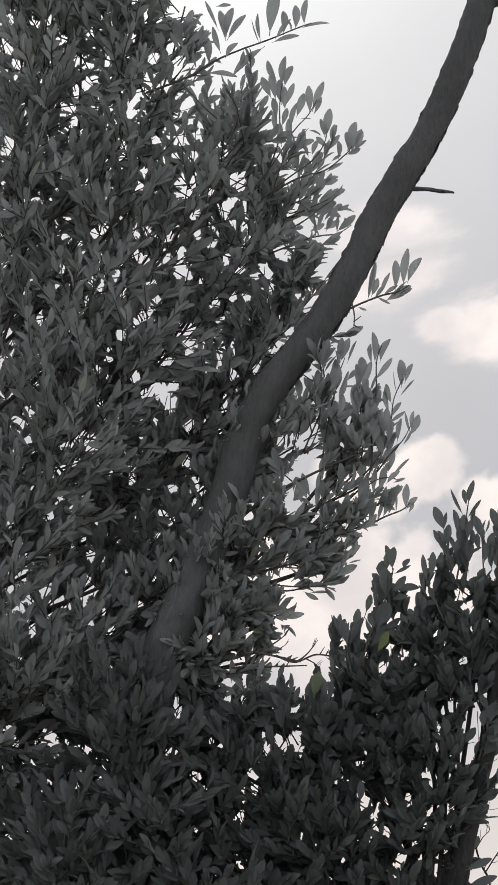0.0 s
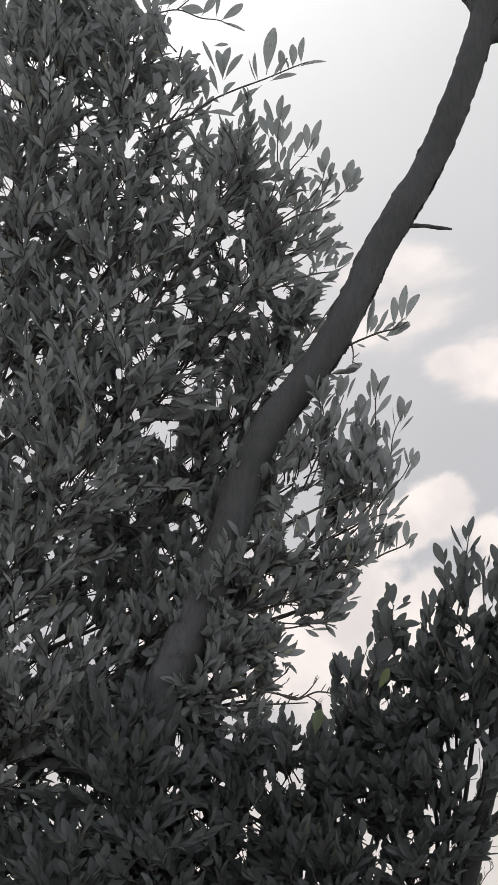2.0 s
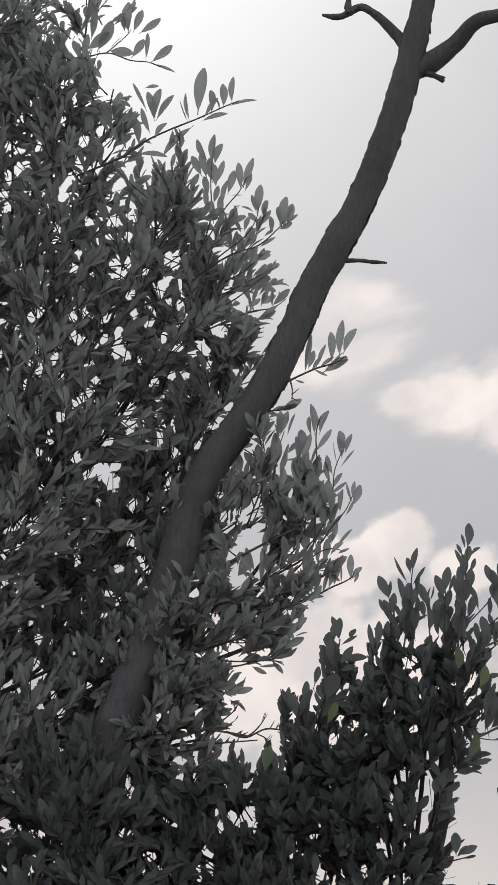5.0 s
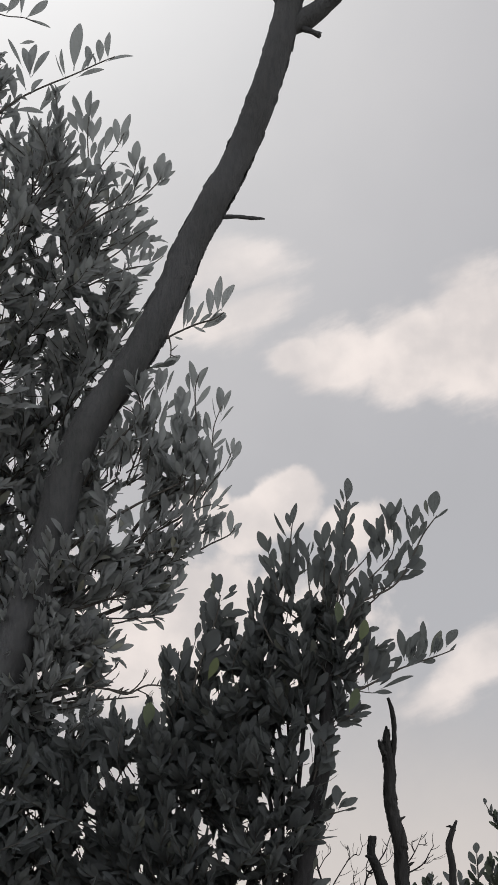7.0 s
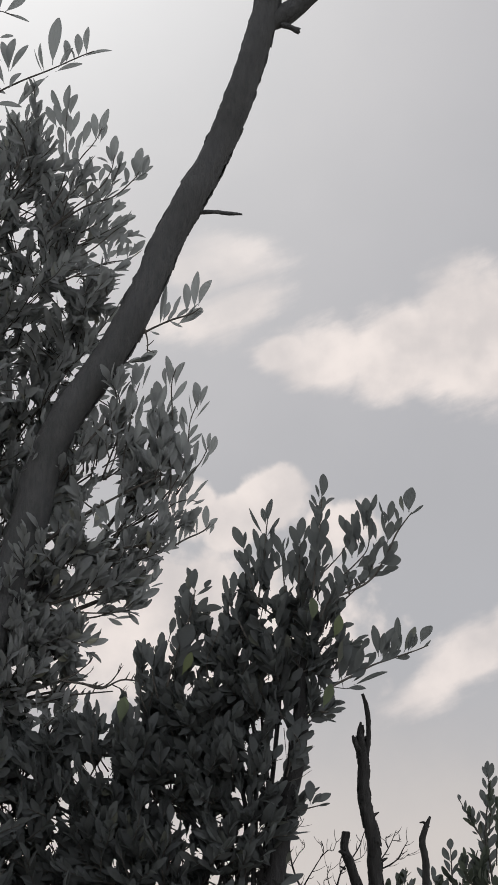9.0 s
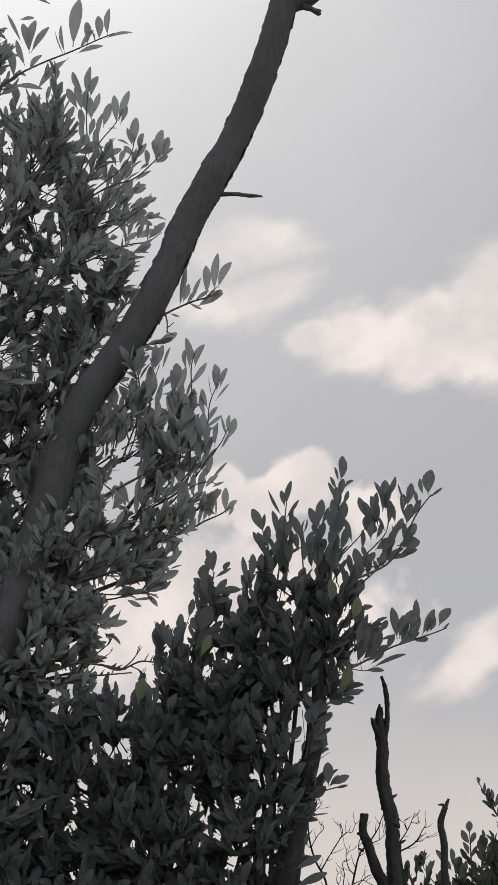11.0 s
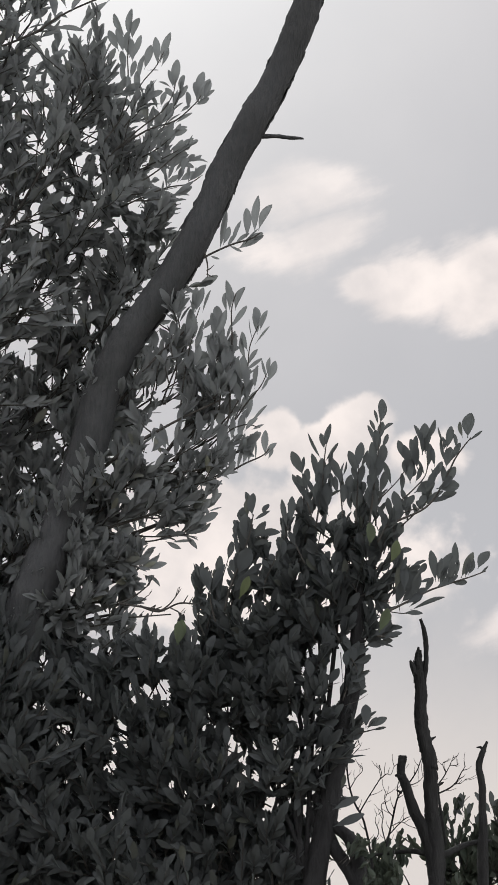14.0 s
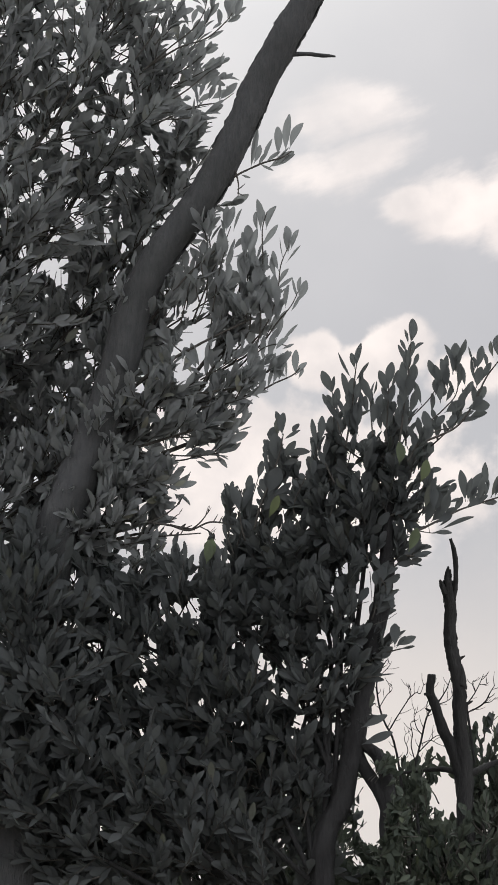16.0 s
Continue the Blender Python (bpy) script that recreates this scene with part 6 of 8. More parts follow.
upright((0.269, 7.000, 3.483), (0.362, 7.000, 3.614), 12)
upright((0.287, 7.000, 3.446), (0.379, 7.000, 3.567), 10)
upright((0.107, 7.000, 3.483), (0.190, 7.000, 3.690), 10)
upright((-0.038, 7.000, 3.353), (0.016, 7.000, 3.614), 10)
upright((0.285, 7.000, 3.298), (0.394, 7.000, 3.409), 10)
upright((0.265, 7.000, 3.189), (0.355, 7.000, 3.253), 8)
upright((0.266, 7.000, 3.207), (0.320, 7.000, 3.280), 9)
upright((-0.104, 7.000, 3.166), (-0.159, 7.000, 3.339), 12)
upright((-0.157, 7.000, 3.148), (-0.209, 7.000, 3.321), 12)
upright((-0.065, 7.000, 3.211), (-0.091, 7.000, 3.395), 12)
upright((-0.006, 7.000, 3.330), (-0.034, 7.000, 3.515), 12)
upright((0.020, 7.000, 3.422), (0.024, 7.000, 3.609), 12)
upright((0.075, 7.000, 3.534), (0.093, 7.000, 3.704), 9)
upright((0.138, 7.000, 3.553), (0.133, 7.000, 3.752), 9)
upright((0.201, 7.000, 3.553), (0.203, 7.000, 3.723), 9)
upright((0.256, 7.000, 3.572), (0.254, 7.000, 3.771), 9)
upright((0.302, 7.000, 3.591), (0.306, 7.000, 3.800), 9)
upright((0.383, 7.000, 3.591), (0.476, 7.000, 3.686), 9)
upright((-0.140, 7.000, 3.257), (-0.123, 7.000, 3.367), 10)
upright((-0.077, 7.000, 3.130), (-0.140, 7.000, 3.257), 12)
single_shoot((-0.260, 7.000, 3.225), (-0.276, 7.000, 3.427), 8)
single_shoot((-0.198, 7.000, 3.280), (-0.165, 7.000, 3.511), 8)
single_shoot((-0.136, 7.000, 3.372), (-0.125, 7.000, 3.633), 9)
single_shoot((-0.088, 7.000, 3.427), (-0.029, 7.000, 3.595), 8)


s = sp_.shoot(0.006, (0.327, 6.910, 3.281), (0.399, 6.910, 3.319), (0.470, 6.910, 3.357), (0.542, 6.910, 3.383), (0.605, 6.910, 3.405), (0.646, 6.910, 3.422))
sp_.set_leaf(s, (0.489, 6.910, 3.383), (0.473, 6.910, 3.479), 0.75)
sp_.set_leaf(s, (0.528, 6.910, 3.379), (0.543, 6.910, 3.453), 0.95)
sp_.set_leaf(s, (0.581, 6.910, 3.398), (0.590, 6.910, 3.457), 0.90)
sp_.set_leaf(s, (0.503, 6.910, 3.372), (0.522, 6.910, 3.438), 1.00)
sp_.set_leaf(s, (0.452, 6.910, 3.347), (0.480, 6.910, 3.401), 0.90)
sp_.set_leaf(s, (0.381, 6.910, 3.319), (0.426, 6.910, 3.374), 1.10)
sp_.set_leaf(s, (0.363, 6.910, 3.310), (0.382, 6.910, 3.383), 1.10)
sp_.set_leaf(s, (0.420, 6.910, 3.328), (0.453, 6.910, 3.365), 1.00)
sp_.set_leaf(s, (0.510, 6.910, 3.398), (0.534, 6.910, 3.490), 0.90)
sp_.set_leaf(s, (0.488, 6.910, 3.361), (0.555, 6.910, 3.401), 1.00)
sp_.set_leaf(s, (0.561, 6.910, 3.438), (0.547, 6.910, 3.512), 1.05)
sp_.set_leaf(s, (0.569, 6.910, 3.401), (0.607, 6.910, 3.484), 0.90)
sp_.set_leaf(s, (0.589, 6.910, 3.405), (0.615, 6.910, 3.460), 0.90)
sp_.set_leaf(s, (0.620, 6.910, 3.425), (0.651, 6.910, 3.484), 1.35)
sp_.set_leaf(s, (0.626, 6.910, 3.416), (0.656, 6.910, 3.442), 0.50)
sp_.set_leaf(s, (0.542, 6.910, 3.378), (0.588, 6.910, 3.389), 1.20)
sp_.set_leaf(s, (0.551, 6.910, 3.401), (0.562, 6.910, 3.460), 0.80)
sp_.set_leaf(s, (0.427, 6.910, 3.398), (0.463, 6.910, 3.444), 0.90)
sp_.set_leaf(s, (0.435, 6.910, 3.379), (0.476, 6.910, 3.390), 0.80)
sp_.set_leaf(s, (0.399, 6.910, 3.337), (0.406, 6.910, 3.429), 1.20)
sp_.set_leaf(s, (0.387, 6.910, 3.346), (0.390, 6.910, 3.429), 0.90)
sp_.set_leaf(s, (0.364, 6.910, 3.350), (0.383, 6.910, 3.449), 0.90)
sp_.set_leaf(s, (0.398, 6.910, 3.307), (0.447, 6.910, 3.347), 1.30)
sp_.set_leaf(s, (0.404, 6.910, 3.299), (0.441, 6.910, 3.325), 1.00)
sp_.set_leaf(s, (0.409, 6.910, 3.297), (0.514, 6.910, 3.334), 0.40)
sp_.set_leaf(s, (0.387, 6.910, 3.281), (0.444, 6.910, 3.279), 0.90)
sp_.set_leaf(s, (0.496, 6.910, 3.383), (0.504, 6.910, 3.456), 0.90)
sp_.set_leaf(s, (0.517, 6.910, 3.383), (0.550, 6.910, 3.434), 1.00)
sp_.set_leaf(s, (0.375, 6.910, 3.401), (0.395, 6.910, 3.456), 0.70)
sp_.set_leaf(s, (0.413, 6.910, 3.328), (0.435, 6.910, 3.401), 1.00)
s = sp_.shoot(0.003, (0.332, 6.930, 3.293), (0.381, 6.930, 3.286), (0.403, 6.930, 3.286))
s = sp_.shoot(0.0025, (0.361, 6.920, 3.367), (0.371, 6.920, 3.322), (0.377, 6.920, 3.284))
s = sp_.shoot(0.004, (0.273, 6.940, 3.624), (0.337, 6.940, 3.689), (0.383, 6.940, 3.743), (0.405, 6.940, 3.794))
sp_.set_leaf(s, (0.430, 6.940, 3.762), (0.384, 6.940, 3.851), 1.00)
sp_.set_leaf(s, (0.434, 6.940, 3.762), (0.406, 6.940, 3.853), 1.00)
sp_.set_leaf(s, (0.424, 6.940, 3.807), (0.429, 6.940, 3.876), 1.10)
sp_.set_leaf(s, (0.394, 6.940, 3.788), (0.372, 6.940, 3.851), 1.00)
sp_.set_leaf(s, (0.410, 6.940, 3.712), (0.402, 6.940, 3.794), 1.20)
sp_.set_leaf(s, (0.428, 6.940, 3.724), (0.442, 6.940, 3.781), 1.00)
sp_.set_leaf(s, (0.351, 6.940, 3.708), (0.320, 6.940, 3.792), 0.60)
sp_.set_leaf(s, (0.382, 6.940, 3.684), (0.387, 6.940, 3.756), 0.80)
sp_.set_leaf(s, (0.405, 6.940, 3.765), (0.391, 6.940, 3.832), 1.10)
sp_.set_leaf(s, (0.419, 6.940, 3.765), (0.424, 6.940, 3.832), 1.20)
sp_.set_leaf(s, (0.415, 6.940, 3.737), (0.427, 6.940, 3.794), 1.30)
sp_.set_leaf(s, (0.394, 6.940, 3.737), (0.395, 6.940, 3.803), 1.00)
s = sp_.shoot(0.004, (0.363, 6.940, 3.642), (0.428, 6.940, 3.705), (0.463, 6.940, 3.756), (0.466, 6.940, 3.842))
sp_.set_leaf(s, (0.450, 6.940, 3.819), (0.455, 6.940, 3.921), 1.15)
sp_.set_leaf(s, (0.457, 6.940, 3.819), (0.429, 6.940, 3.909), 0.60)
sp_.set_leaf(s, (0.457, 6.940, 3.846), (0.484, 6.940, 3.921), 0.80)
sp_.set_leaf(s, (0.467, 6.940, 3.771), (0.476, 6.940, 3.848), 1.00)
sp_.set_leaf(s, (0.457, 6.940, 3.752), (0.438, 6.940, 3.800), 0.70)
sp_.set_leaf(s, (0.489, 6.940, 3.771), (0.479, 6.940, 3.838), 0.70)
sp_.set_leaf(s, (0.461, 6.940, 3.823), (0.465, 6.940, 3.880), 1.00)
s = sp_.shoot(0.006, (0.367, 6.900, 3.580), (0.458, 6.900, 3.626), (0.510, 6.900, 3.698), (0.551, 6.900, 3.786), (0.580, 6.900, 3.830), (0.604, 6.900, 3.861))
sp_.set_leaf(s, (0.520, 6.900, 3.783), (0.506, 6.900, 3.862), 0.70)
sp_.set_leaf(s, (0.516, 6.900, 3.849), (0.498, 6.900, 3.910), 0.60)
sp_.set_leaf(s, (0.525, 6.900, 3.821), (0.543, 6.900, 3.899), 0.90)
sp_.set_leaf(s, (0.518, 6.900, 3.821), (0.521, 6.900, 3.878), 0.90)
sp_.set_leaf(s, (0.558, 6.900, 3.821), (0.552, 6.900, 3.874), 0.80)
sp_.set_leaf(s, (0.577, 6.900, 3.859), (0.573, 6.900, 3.916), 0.80)
sp_.set_leaf(s, (0.593, 6.900, 3.857), (0.597, 6.900, 3.937), 1.30)
sp_.set_leaf(s, (0.593, 6.900, 3.842), (0.637, 6.900, 3.882), 0.40)
sp_.set_leaf(s, (0.524, 6.900, 3.764), (0.540, 6.900, 3.838), 1.00)
sp_.set_leaf(s, (0.517, 6.900, 3.707), (0.553, 6.900, 3.762), 1.20)
sp_.set_leaf(s, (0.512, 6.900, 3.707), (0.516, 6.900, 3.762), 1.20)
sp_.set_leaf(s, (0.477, 6.900, 3.707), (0.498, 6.900, 3.767), 1.30)
sp_.set_leaf(s, (0.491, 6.900, 3.683), (0.564, 6.900, 3.703), 1.30)
sp_.set_leaf(s, (0.498, 6.900, 3.660), (0.553, 6.900, 3.683), 1.10)
sp_.set_leaf(s, (0.458, 6.900, 3.660), (0.443, 6.900, 3.705), 1.20)
sp_.set_leaf(s, (0.423, 6.900, 3.679), (0.481, 6.900, 3.713), 1.20)
sp_.set_leaf(s, (0.431, 6.900, 3.623), (0.461, 6.900, 3.673), 1.00)
sp_.set_leaf(s, (0.476, 6.900, 3.641), (0.534, 6.900, 3.668), 0.90)
sp_.set_leaf(s, (0.487, 6.900, 3.730), (0.512, 6.900, 3.786), 1.10)
sp_.set_leaf(s, (0.542, 6.900, 3.786), (0.571, 6.900, 3.838), 0.90)
sp_.set_leaf(s, (0.459, 6.900, 3.683), (0.487, 6.900, 3.739), 1.20)
sp_.set_leaf(s, (0.509, 6.900, 3.683), (0.539, 6.900, 3.724), 1.20)
sp_.set_leaf(s, (0.458, 6.900, 3.636), (0.504, 6.900, 3.673), 1.10)
s = sp_.shoot(0.005, (0.279, 6.900, 3.564), (0.294, 6.900, 3.695), (0.305, 6.900, 3.790), (0.315, 6.900, 3.927))
sp_.set_leaf(s, (0.313, 6.900, 3.904), (0.323, 6.900, 3.993), 1.25)
sp_.set_leaf(s, (0.306, 6.900, 3.900), (0.292, 6.900, 3.944), 0.60)
sp_.set_leaf(s, (0.300, 6.900, 3.879), (0.281, 6.900, 3.921), 0.80)
sp_.set_leaf(s, (0.322, 6.900, 3.871), (0.353, 6.900, 3.914), 0.70)
sp_.set_leaf(s, (0.309, 6.900, 3.852), (0.321, 6.900, 3.919), 1.10)
sp_.set_leaf(s, (0.303, 6.900, 3.814), (0.275, 6.900, 3.887), 0.60)
sp_.set_leaf(s, (0.318, 6.900, 3.814), (0.338, 6.900, 3.864), 0.80)
sp_.set_leaf(s, (0.303, 6.900, 3.805), (0.300, 6.900, 3.879), 1.10)
sp_.set_leaf(s, (0.317, 6.900, 3.767), (0.328, 6.900, 3.809), 0.80)
sp_.set_leaf(s, (0.299, 6.900, 3.757), (0.285, 6.900, 3.841), 1.10)
sp_.set_leaf(s, (0.311, 6.900, 3.757), (0.322, 6.900, 3.841), 1.00)
sp_.set_leaf(s, (0.293, 6.900, 3.720), (0.272, 6.900, 3.795), 1.10)
sp_.set_leaf(s, (0.307, 6.900, 3.720), (0.314, 6.900, 3.793), 1.10)
sp_.set_leaf(s, (0.285, 6.900, 3.682), (0.290, 6.900, 3.765), 1.00)
sp_.set_leaf(s, (0.310, 6.900, 3.663), (0.333, 6.900, 3.739), 1.10)
sp_.set_leaf(s, (0.280, 6.900, 3.658), (0.271, 6.900, 3.723), 1.00)
sp_.set_leaf(s, (0.299, 6.900, 3.658), (0.304, 6.900, 3.733), 1.10)
sp_.set_leaf(s, (0.279, 6.900, 3.620), (0.285, 6.900, 3.695), 1.20)
sp_.set_leaf(s, (0.299, 6.900, 3.602), (0.292, 6.900, 3.676), 1.20)
s = sp_.shoot(0.005, (0.109, 6.950, 3.569), (0.128, 6.950, 3.710), (0.135, 6.950, 3.805), (0.141, 6.950, 3.859))
sp_.set_leaf(s, (0.139, 6.950, 3.836), (0.150, 6.950, 3.920), 1.25)
sp_.set_leaf(s, (0.134, 6.950, 3.840), (0.123, 6.950, 3.893), 0.90)
sp_.set_leaf(s, (0.124, 6.950, 3.792), (0.079, 6.950, 3.882), 0.50)
sp_.set_leaf(s, (0.137, 6.950, 3.792), (0.176, 6.950, 3.857), 0.40)
sp_.set_leaf(s, (0.146, 6.950, 3.773), (0.163, 6.950, 3.826), 0.60)
sp_.set_leaf(s, (0.131, 6.950, 3.735), (0.130, 6.950, 3.805), 1.20)
sp_.set_leaf(s, (0.110, 6.950, 3.735), (0.090, 6.950, 3.817), 0.80)
sp_.set_leaf(s, (0.153, 6.950, 3.754), (0.157, 6.950, 3.821), 0.80)
sp_.set_leaf(s, (0.140, 6.950, 3.716), (0.148, 6.950, 3.782), 1.00)
sp_.set_leaf(s, (0.119, 6.950, 3.701), (0.113, 6.950, 3.777), 1.10)
sp_.set_leaf(s, (0.146, 6.950, 3.682), (0.161, 6.950, 3.744), 1.00)
sp_.set_leaf(s, (0.128, 6.950, 3.672), (0.128, 6.950, 3.748), 1.20)
sp_.set_leaf(s, (0.106, 6.950, 3.653), (0.113, 6.950, 3.720), 1.10)
sp_.set_leaf(s, (0.146, 6.950, 3.635), (0.146, 6.950, 3.710), 1.20)
sp_.set_leaf(s, (0.118, 6.950, 3.616), (0.122, 6.950, 3.691), 1.20)
s = sp_.shoot(0.004, (0.091, 6.920, 3.607), (0.073, 6.920, 3.682), (0.062, 6.920, 3.748))
sp_.set_leaf(s, (0.066, 6.920, 3.735), (0.031, 6.920, 3.807), 1.00)
sp_.set_leaf(s, (0.064, 6.920, 3.744), (0.068, 6.920, 3.796), 1.00)
sp_.set_leaf(s, (0.071, 6.920, 3.682), (0.030, 6.920, 3.746), 0.70)
sp_.set_leaf(s, (0.093, 6.920, 3.631), (0.041, 6.920, 3.703), 0.70)
sp_.set_leaf(s, (0.102, 6.920, 3.660), (0.084, 6.920, 3.712), 0.90)
sp_.set_leaf(s, (0.082, 6.920, 3.673), (0.073, 6.920, 3.729), 1.00)
sp_.set_leaf(s, (0.091, 6.920, 3.598), (0.086, 6.920, 3.663), 1.10)
sp_.set_leaf(s, (0.064, 6.920, 3.607), (0.055, 6.920, 3.663), 1.00)
s = sp_.shoot(0.004, (0.195, 6.910, 3.595), (0.188, 6.910, 3.670), (0.185, 6.910, 3.726))
sp_.set_leaf(s, (0.187, 6.910, 3.704), (0.162, 6.910, 3.775), 1.00)
sp_.set_leaf(s, (0.185, 6.910, 3.704), (0.182, 6.910, 3.768), 1.00)
sp_.set_leaf(s, (0.194, 6.910, 3.732), (0.209, 6.910, 3.776), 0.50)
sp_.set_leaf(s, (0.208, 6.910, 3.676), (0.219, 6.910, 3.738), 1.00)
sp_.set_leaf(s, (0.177, 6.910, 3.670), (0.171, 6.910, 3.726), 1.00)
sp_.set_leaf(s, (0.195, 6.910, 3.632), (0.192, 6.910, 3.698), 1.20)
sp_.set_leaf(s, (0.211, 6.910, 3.642), (0.210, 6.910, 3.698), 1.00)
s = sp_.shoot(0.005, (0.236, 6.960, 3.581), (0.242, 6.960, 3.694), (0.245, 6.960, 3.789))
sp_.set_leaf(s, (0.241, 6.960, 3.757), (0.214, 6.960, 3.837), 0.90)
sp_.set_leaf(s, (0.241, 6.960, 3.767), (0.253, 6.960, 3.856), 1.10)
sp_.set_leaf(s, (0.252, 6.960, 3.767), (0.273, 6.960, 3.830), 0.60)
sp_.set_leaf(s, (0.244, 6.960, 3.719), (0.228, 6.960, 3.784), 1.00)
sp_.set_leaf(s, (0.248, 6.960, 3.710), (0.258, 6.960, 3.784), 1.20)
sp_.set_leaf(s, (0.233, 6.960, 3.675), (0.224, 6.960, 3.742), 1.10)
sp_.set_leaf(s, (0.255, 6.960, 3.675), (0.257, 6.960, 3.742), 1.20)
sp_.set_leaf(s, (0.240, 6.960, 3.628), (0.240, 6.960, 3.704), 1.20)
sp_.set_leaf(s, (0.222, 6.960, 3.628), (0.215, 6.960, 3.694), 1.00)
s = sp_.shoot(0.005, (0.306, 6.930, 3.517), (0.343, 6.930, 3.582), (0.397, 6.930, 3.620), (0.452, 6.930, 3.633))
sp_.set_leaf(s, (0.343, 6.930, 3.597), (0.339, 6.930, 3.663), 1.00)
sp_.set_leaf(s, (0.328, 6.930, 3.579), (0.309, 6.930, 3.629), 1.00)
sp_.set_leaf(s, (0.379, 6.930, 3.597), (0.357, 6.930, 3.678), 0.90)
sp_.set_leaf(s, (0.397, 6.930, 3.597), (0.403, 6.930, 3.654), 1.00)
sp_.set_leaf(s, (0.364, 6.930, 3.573), (0.376, 6.930, 3.638), 1.20)
sp_.set_leaf(s, (0.324, 6.930, 3.554), (0.329, 6.930, 3.610), 1.00)
sp_.set_leaf(s, (0.394, 6.930, 3.625), (0.420, 6.930, 3.676), 1.00)
s = sp_.shoot(0.005, (0.192, 6.950, 2.875), (0.231, 6.950, 2.900), (0.275, 6.950, 2.914), (0.322, 6.950, 2.926))
sp_.set_leaf(s, (0.204, 6.950, 2.884), (0.268, 6.950, 2.916), 1.25)
sp_.set_leaf(s, (0.231, 6.950, 2.914), (0.231, 6.950, 2.967), 0.60)
sp_.set_leaf(s, (0.254, 6.950, 2.911), (0.249, 6.950, 2.956), 0.60)
sp_.set_leaf(s, (0.271, 6.950, 2.919), (0.272, 6.950, 3.000), 1.00)
sp_.set_leaf(s, (0.275, 6.950, 2.925), (0.335, 6.950, 2.956), 1.00)
sp_.set_leaf(s, (0.289, 6.950, 2.916), (0.334, 6.950, 2.928), 0.50)
sp_.set_leaf(s, (0.275, 6.950, 2.919), (0.303, 6.950, 2.955), 1.00)
sp_.set_leaf(s, (0.222, 6.950, 2.893), (0.260, 6.950, 2.907), 1.10)
s = sp_.shoot(0.004, (0.223, 6.930, 3.140), (0.239, 6.930, 3.114), (0.249, 6.930, 3.069))
sp_.set_leaf(s, (0.229, 6.930, 3.123), (0.283, 6.930, 3.137), 0.90)
sp_.set_leaf(s, (0.235, 6.930, 3.067), (0.277, 6.930, 3.090), 0.50)
sp_.set_leaf(s, (0.241, 6.930, 3.108), (0.256, 6.930, 3.037), 1.10)
sp_.set_leaf(s, (0.218, 6.930, 3.123), (0.250, 6.930, 3.176), 1.10)
sp_.set_leaf(s, (0.232, 6.930, 3.149), (0.277, 6.930, 3.173), 1.00)
sp_.set_leaf(s, (0.223, 6.930, 3.060), (0.267, 6.930, 3.069), 1.10)
sp_.set_leaf(s, (0.250, 6.930, 3.162), (0.282, 6.930, 3.180), 0.60)
sp_.set_leaf(s, (0.211, 6.930, 3.105), (0.206, 6.930, 3.158), 1.00)
sp_.set_leaf(s, (0.222, 6.930, 3.034), (0.252, 6.930, 3.051), 1.00)
s = sp_.shoot(0.002, (0.205, 6.940, 2.991), (0.245, 6.940, 3.007), (0.277, 6.940, 3.029))
s = sp_.shoot(0.003, (0.186, 6.910, 2.819), (0.220, 6.910, 2.823), (0.232, 6.910, 2.825))
sp_.set_leaf(s, (0.203, 6.910, 2.821), (0.267, 6.910, 2.830), 0.35)
sp_.set_leaf(s, (0.169, 6.910, 2.661), (0.247, 6.910, 2.704), 0.90)
sp_.set_leaf(s, (0.194, 6.910, 2.725), (0.204, 6.910, 2.768), 1.00)
sp_.set_leaf(s, (0.172, 6.910, 2.610), (0.262, 6.910, 2.648), 0.90)
s = sp_.shoot(0.003, (0.100, 6.940, 3.036), (0.144, 6.940, 3.052), (0.188, 6.940, 3.064))
sp_.set_leaf(s, (0.154, 6.940, 3.055), (0.185, 6.940, 3.105), 1.10)
sp_.set_leaf(s, (0.109, 6.940, 3.041), (0.155, 6.940, 3.087), 0.90)
sp_.set_leaf(s, (0.130, 6.940, 3.045), (0.144, 6.940, 3.009), 0.60)
s = sp_.shoot(0.0022, (0.191, 6.950, 3.163), (0.194, 6.950, 3.127), (0.199, 6.950, 3.064))
s = sp_.shoot(0.005, (0.304, 6.930, 3.212), (0.348, 6.930, 3.209), (0.371, 6.930, 3.212))
sp_.set_leaf(s, (0.321, 6.930, 3.203), (0.381, 6.930, 3.218), 0.90)
sp_.set_leaf(s, (0.312, 6.930, 3.198), (0.356, 6.930, 3.203), 1.00)
sp_.set_leaf(s, (0.303, 6.930, 3.185), (0.356, 6.930, 3.180), 0.35)
sp_.set_leaf(s, (0.339, 6.930, 3.221), (0.357, 6.930, 3.240), 0.90)
sp_.set_leaf(s, (0.295, 6.930, 3.212), (0.331, 6.930, 3.245), 1.10)
sp_.set_leaf(s, (0.325, 6.930, 3.231), (0.349, 6.930, 3.270), 1.10)
sp_.set_leaf(s, (0.268, 6.930, 3.185), (0.321, 6.930, 3.191), 1.10)
# shoots deep inside, and over the leaning trunk's foot
def inner_shoots(*places):
    for at in places:
        for k in range(4):
            a = Vector(at) + Vector((rng.uniform(-0.04, 0.04), rng.uniform(-0.03, 0.03), rng.uniform(-0.09, -0.03)))
            sp_.sprig(a, a + Vector((rng.uniform(-0.09, 0.09), rng.uniform(-0.05, 0.05), 0.14)), 10, 0.075, 0.95, bare=0.0)


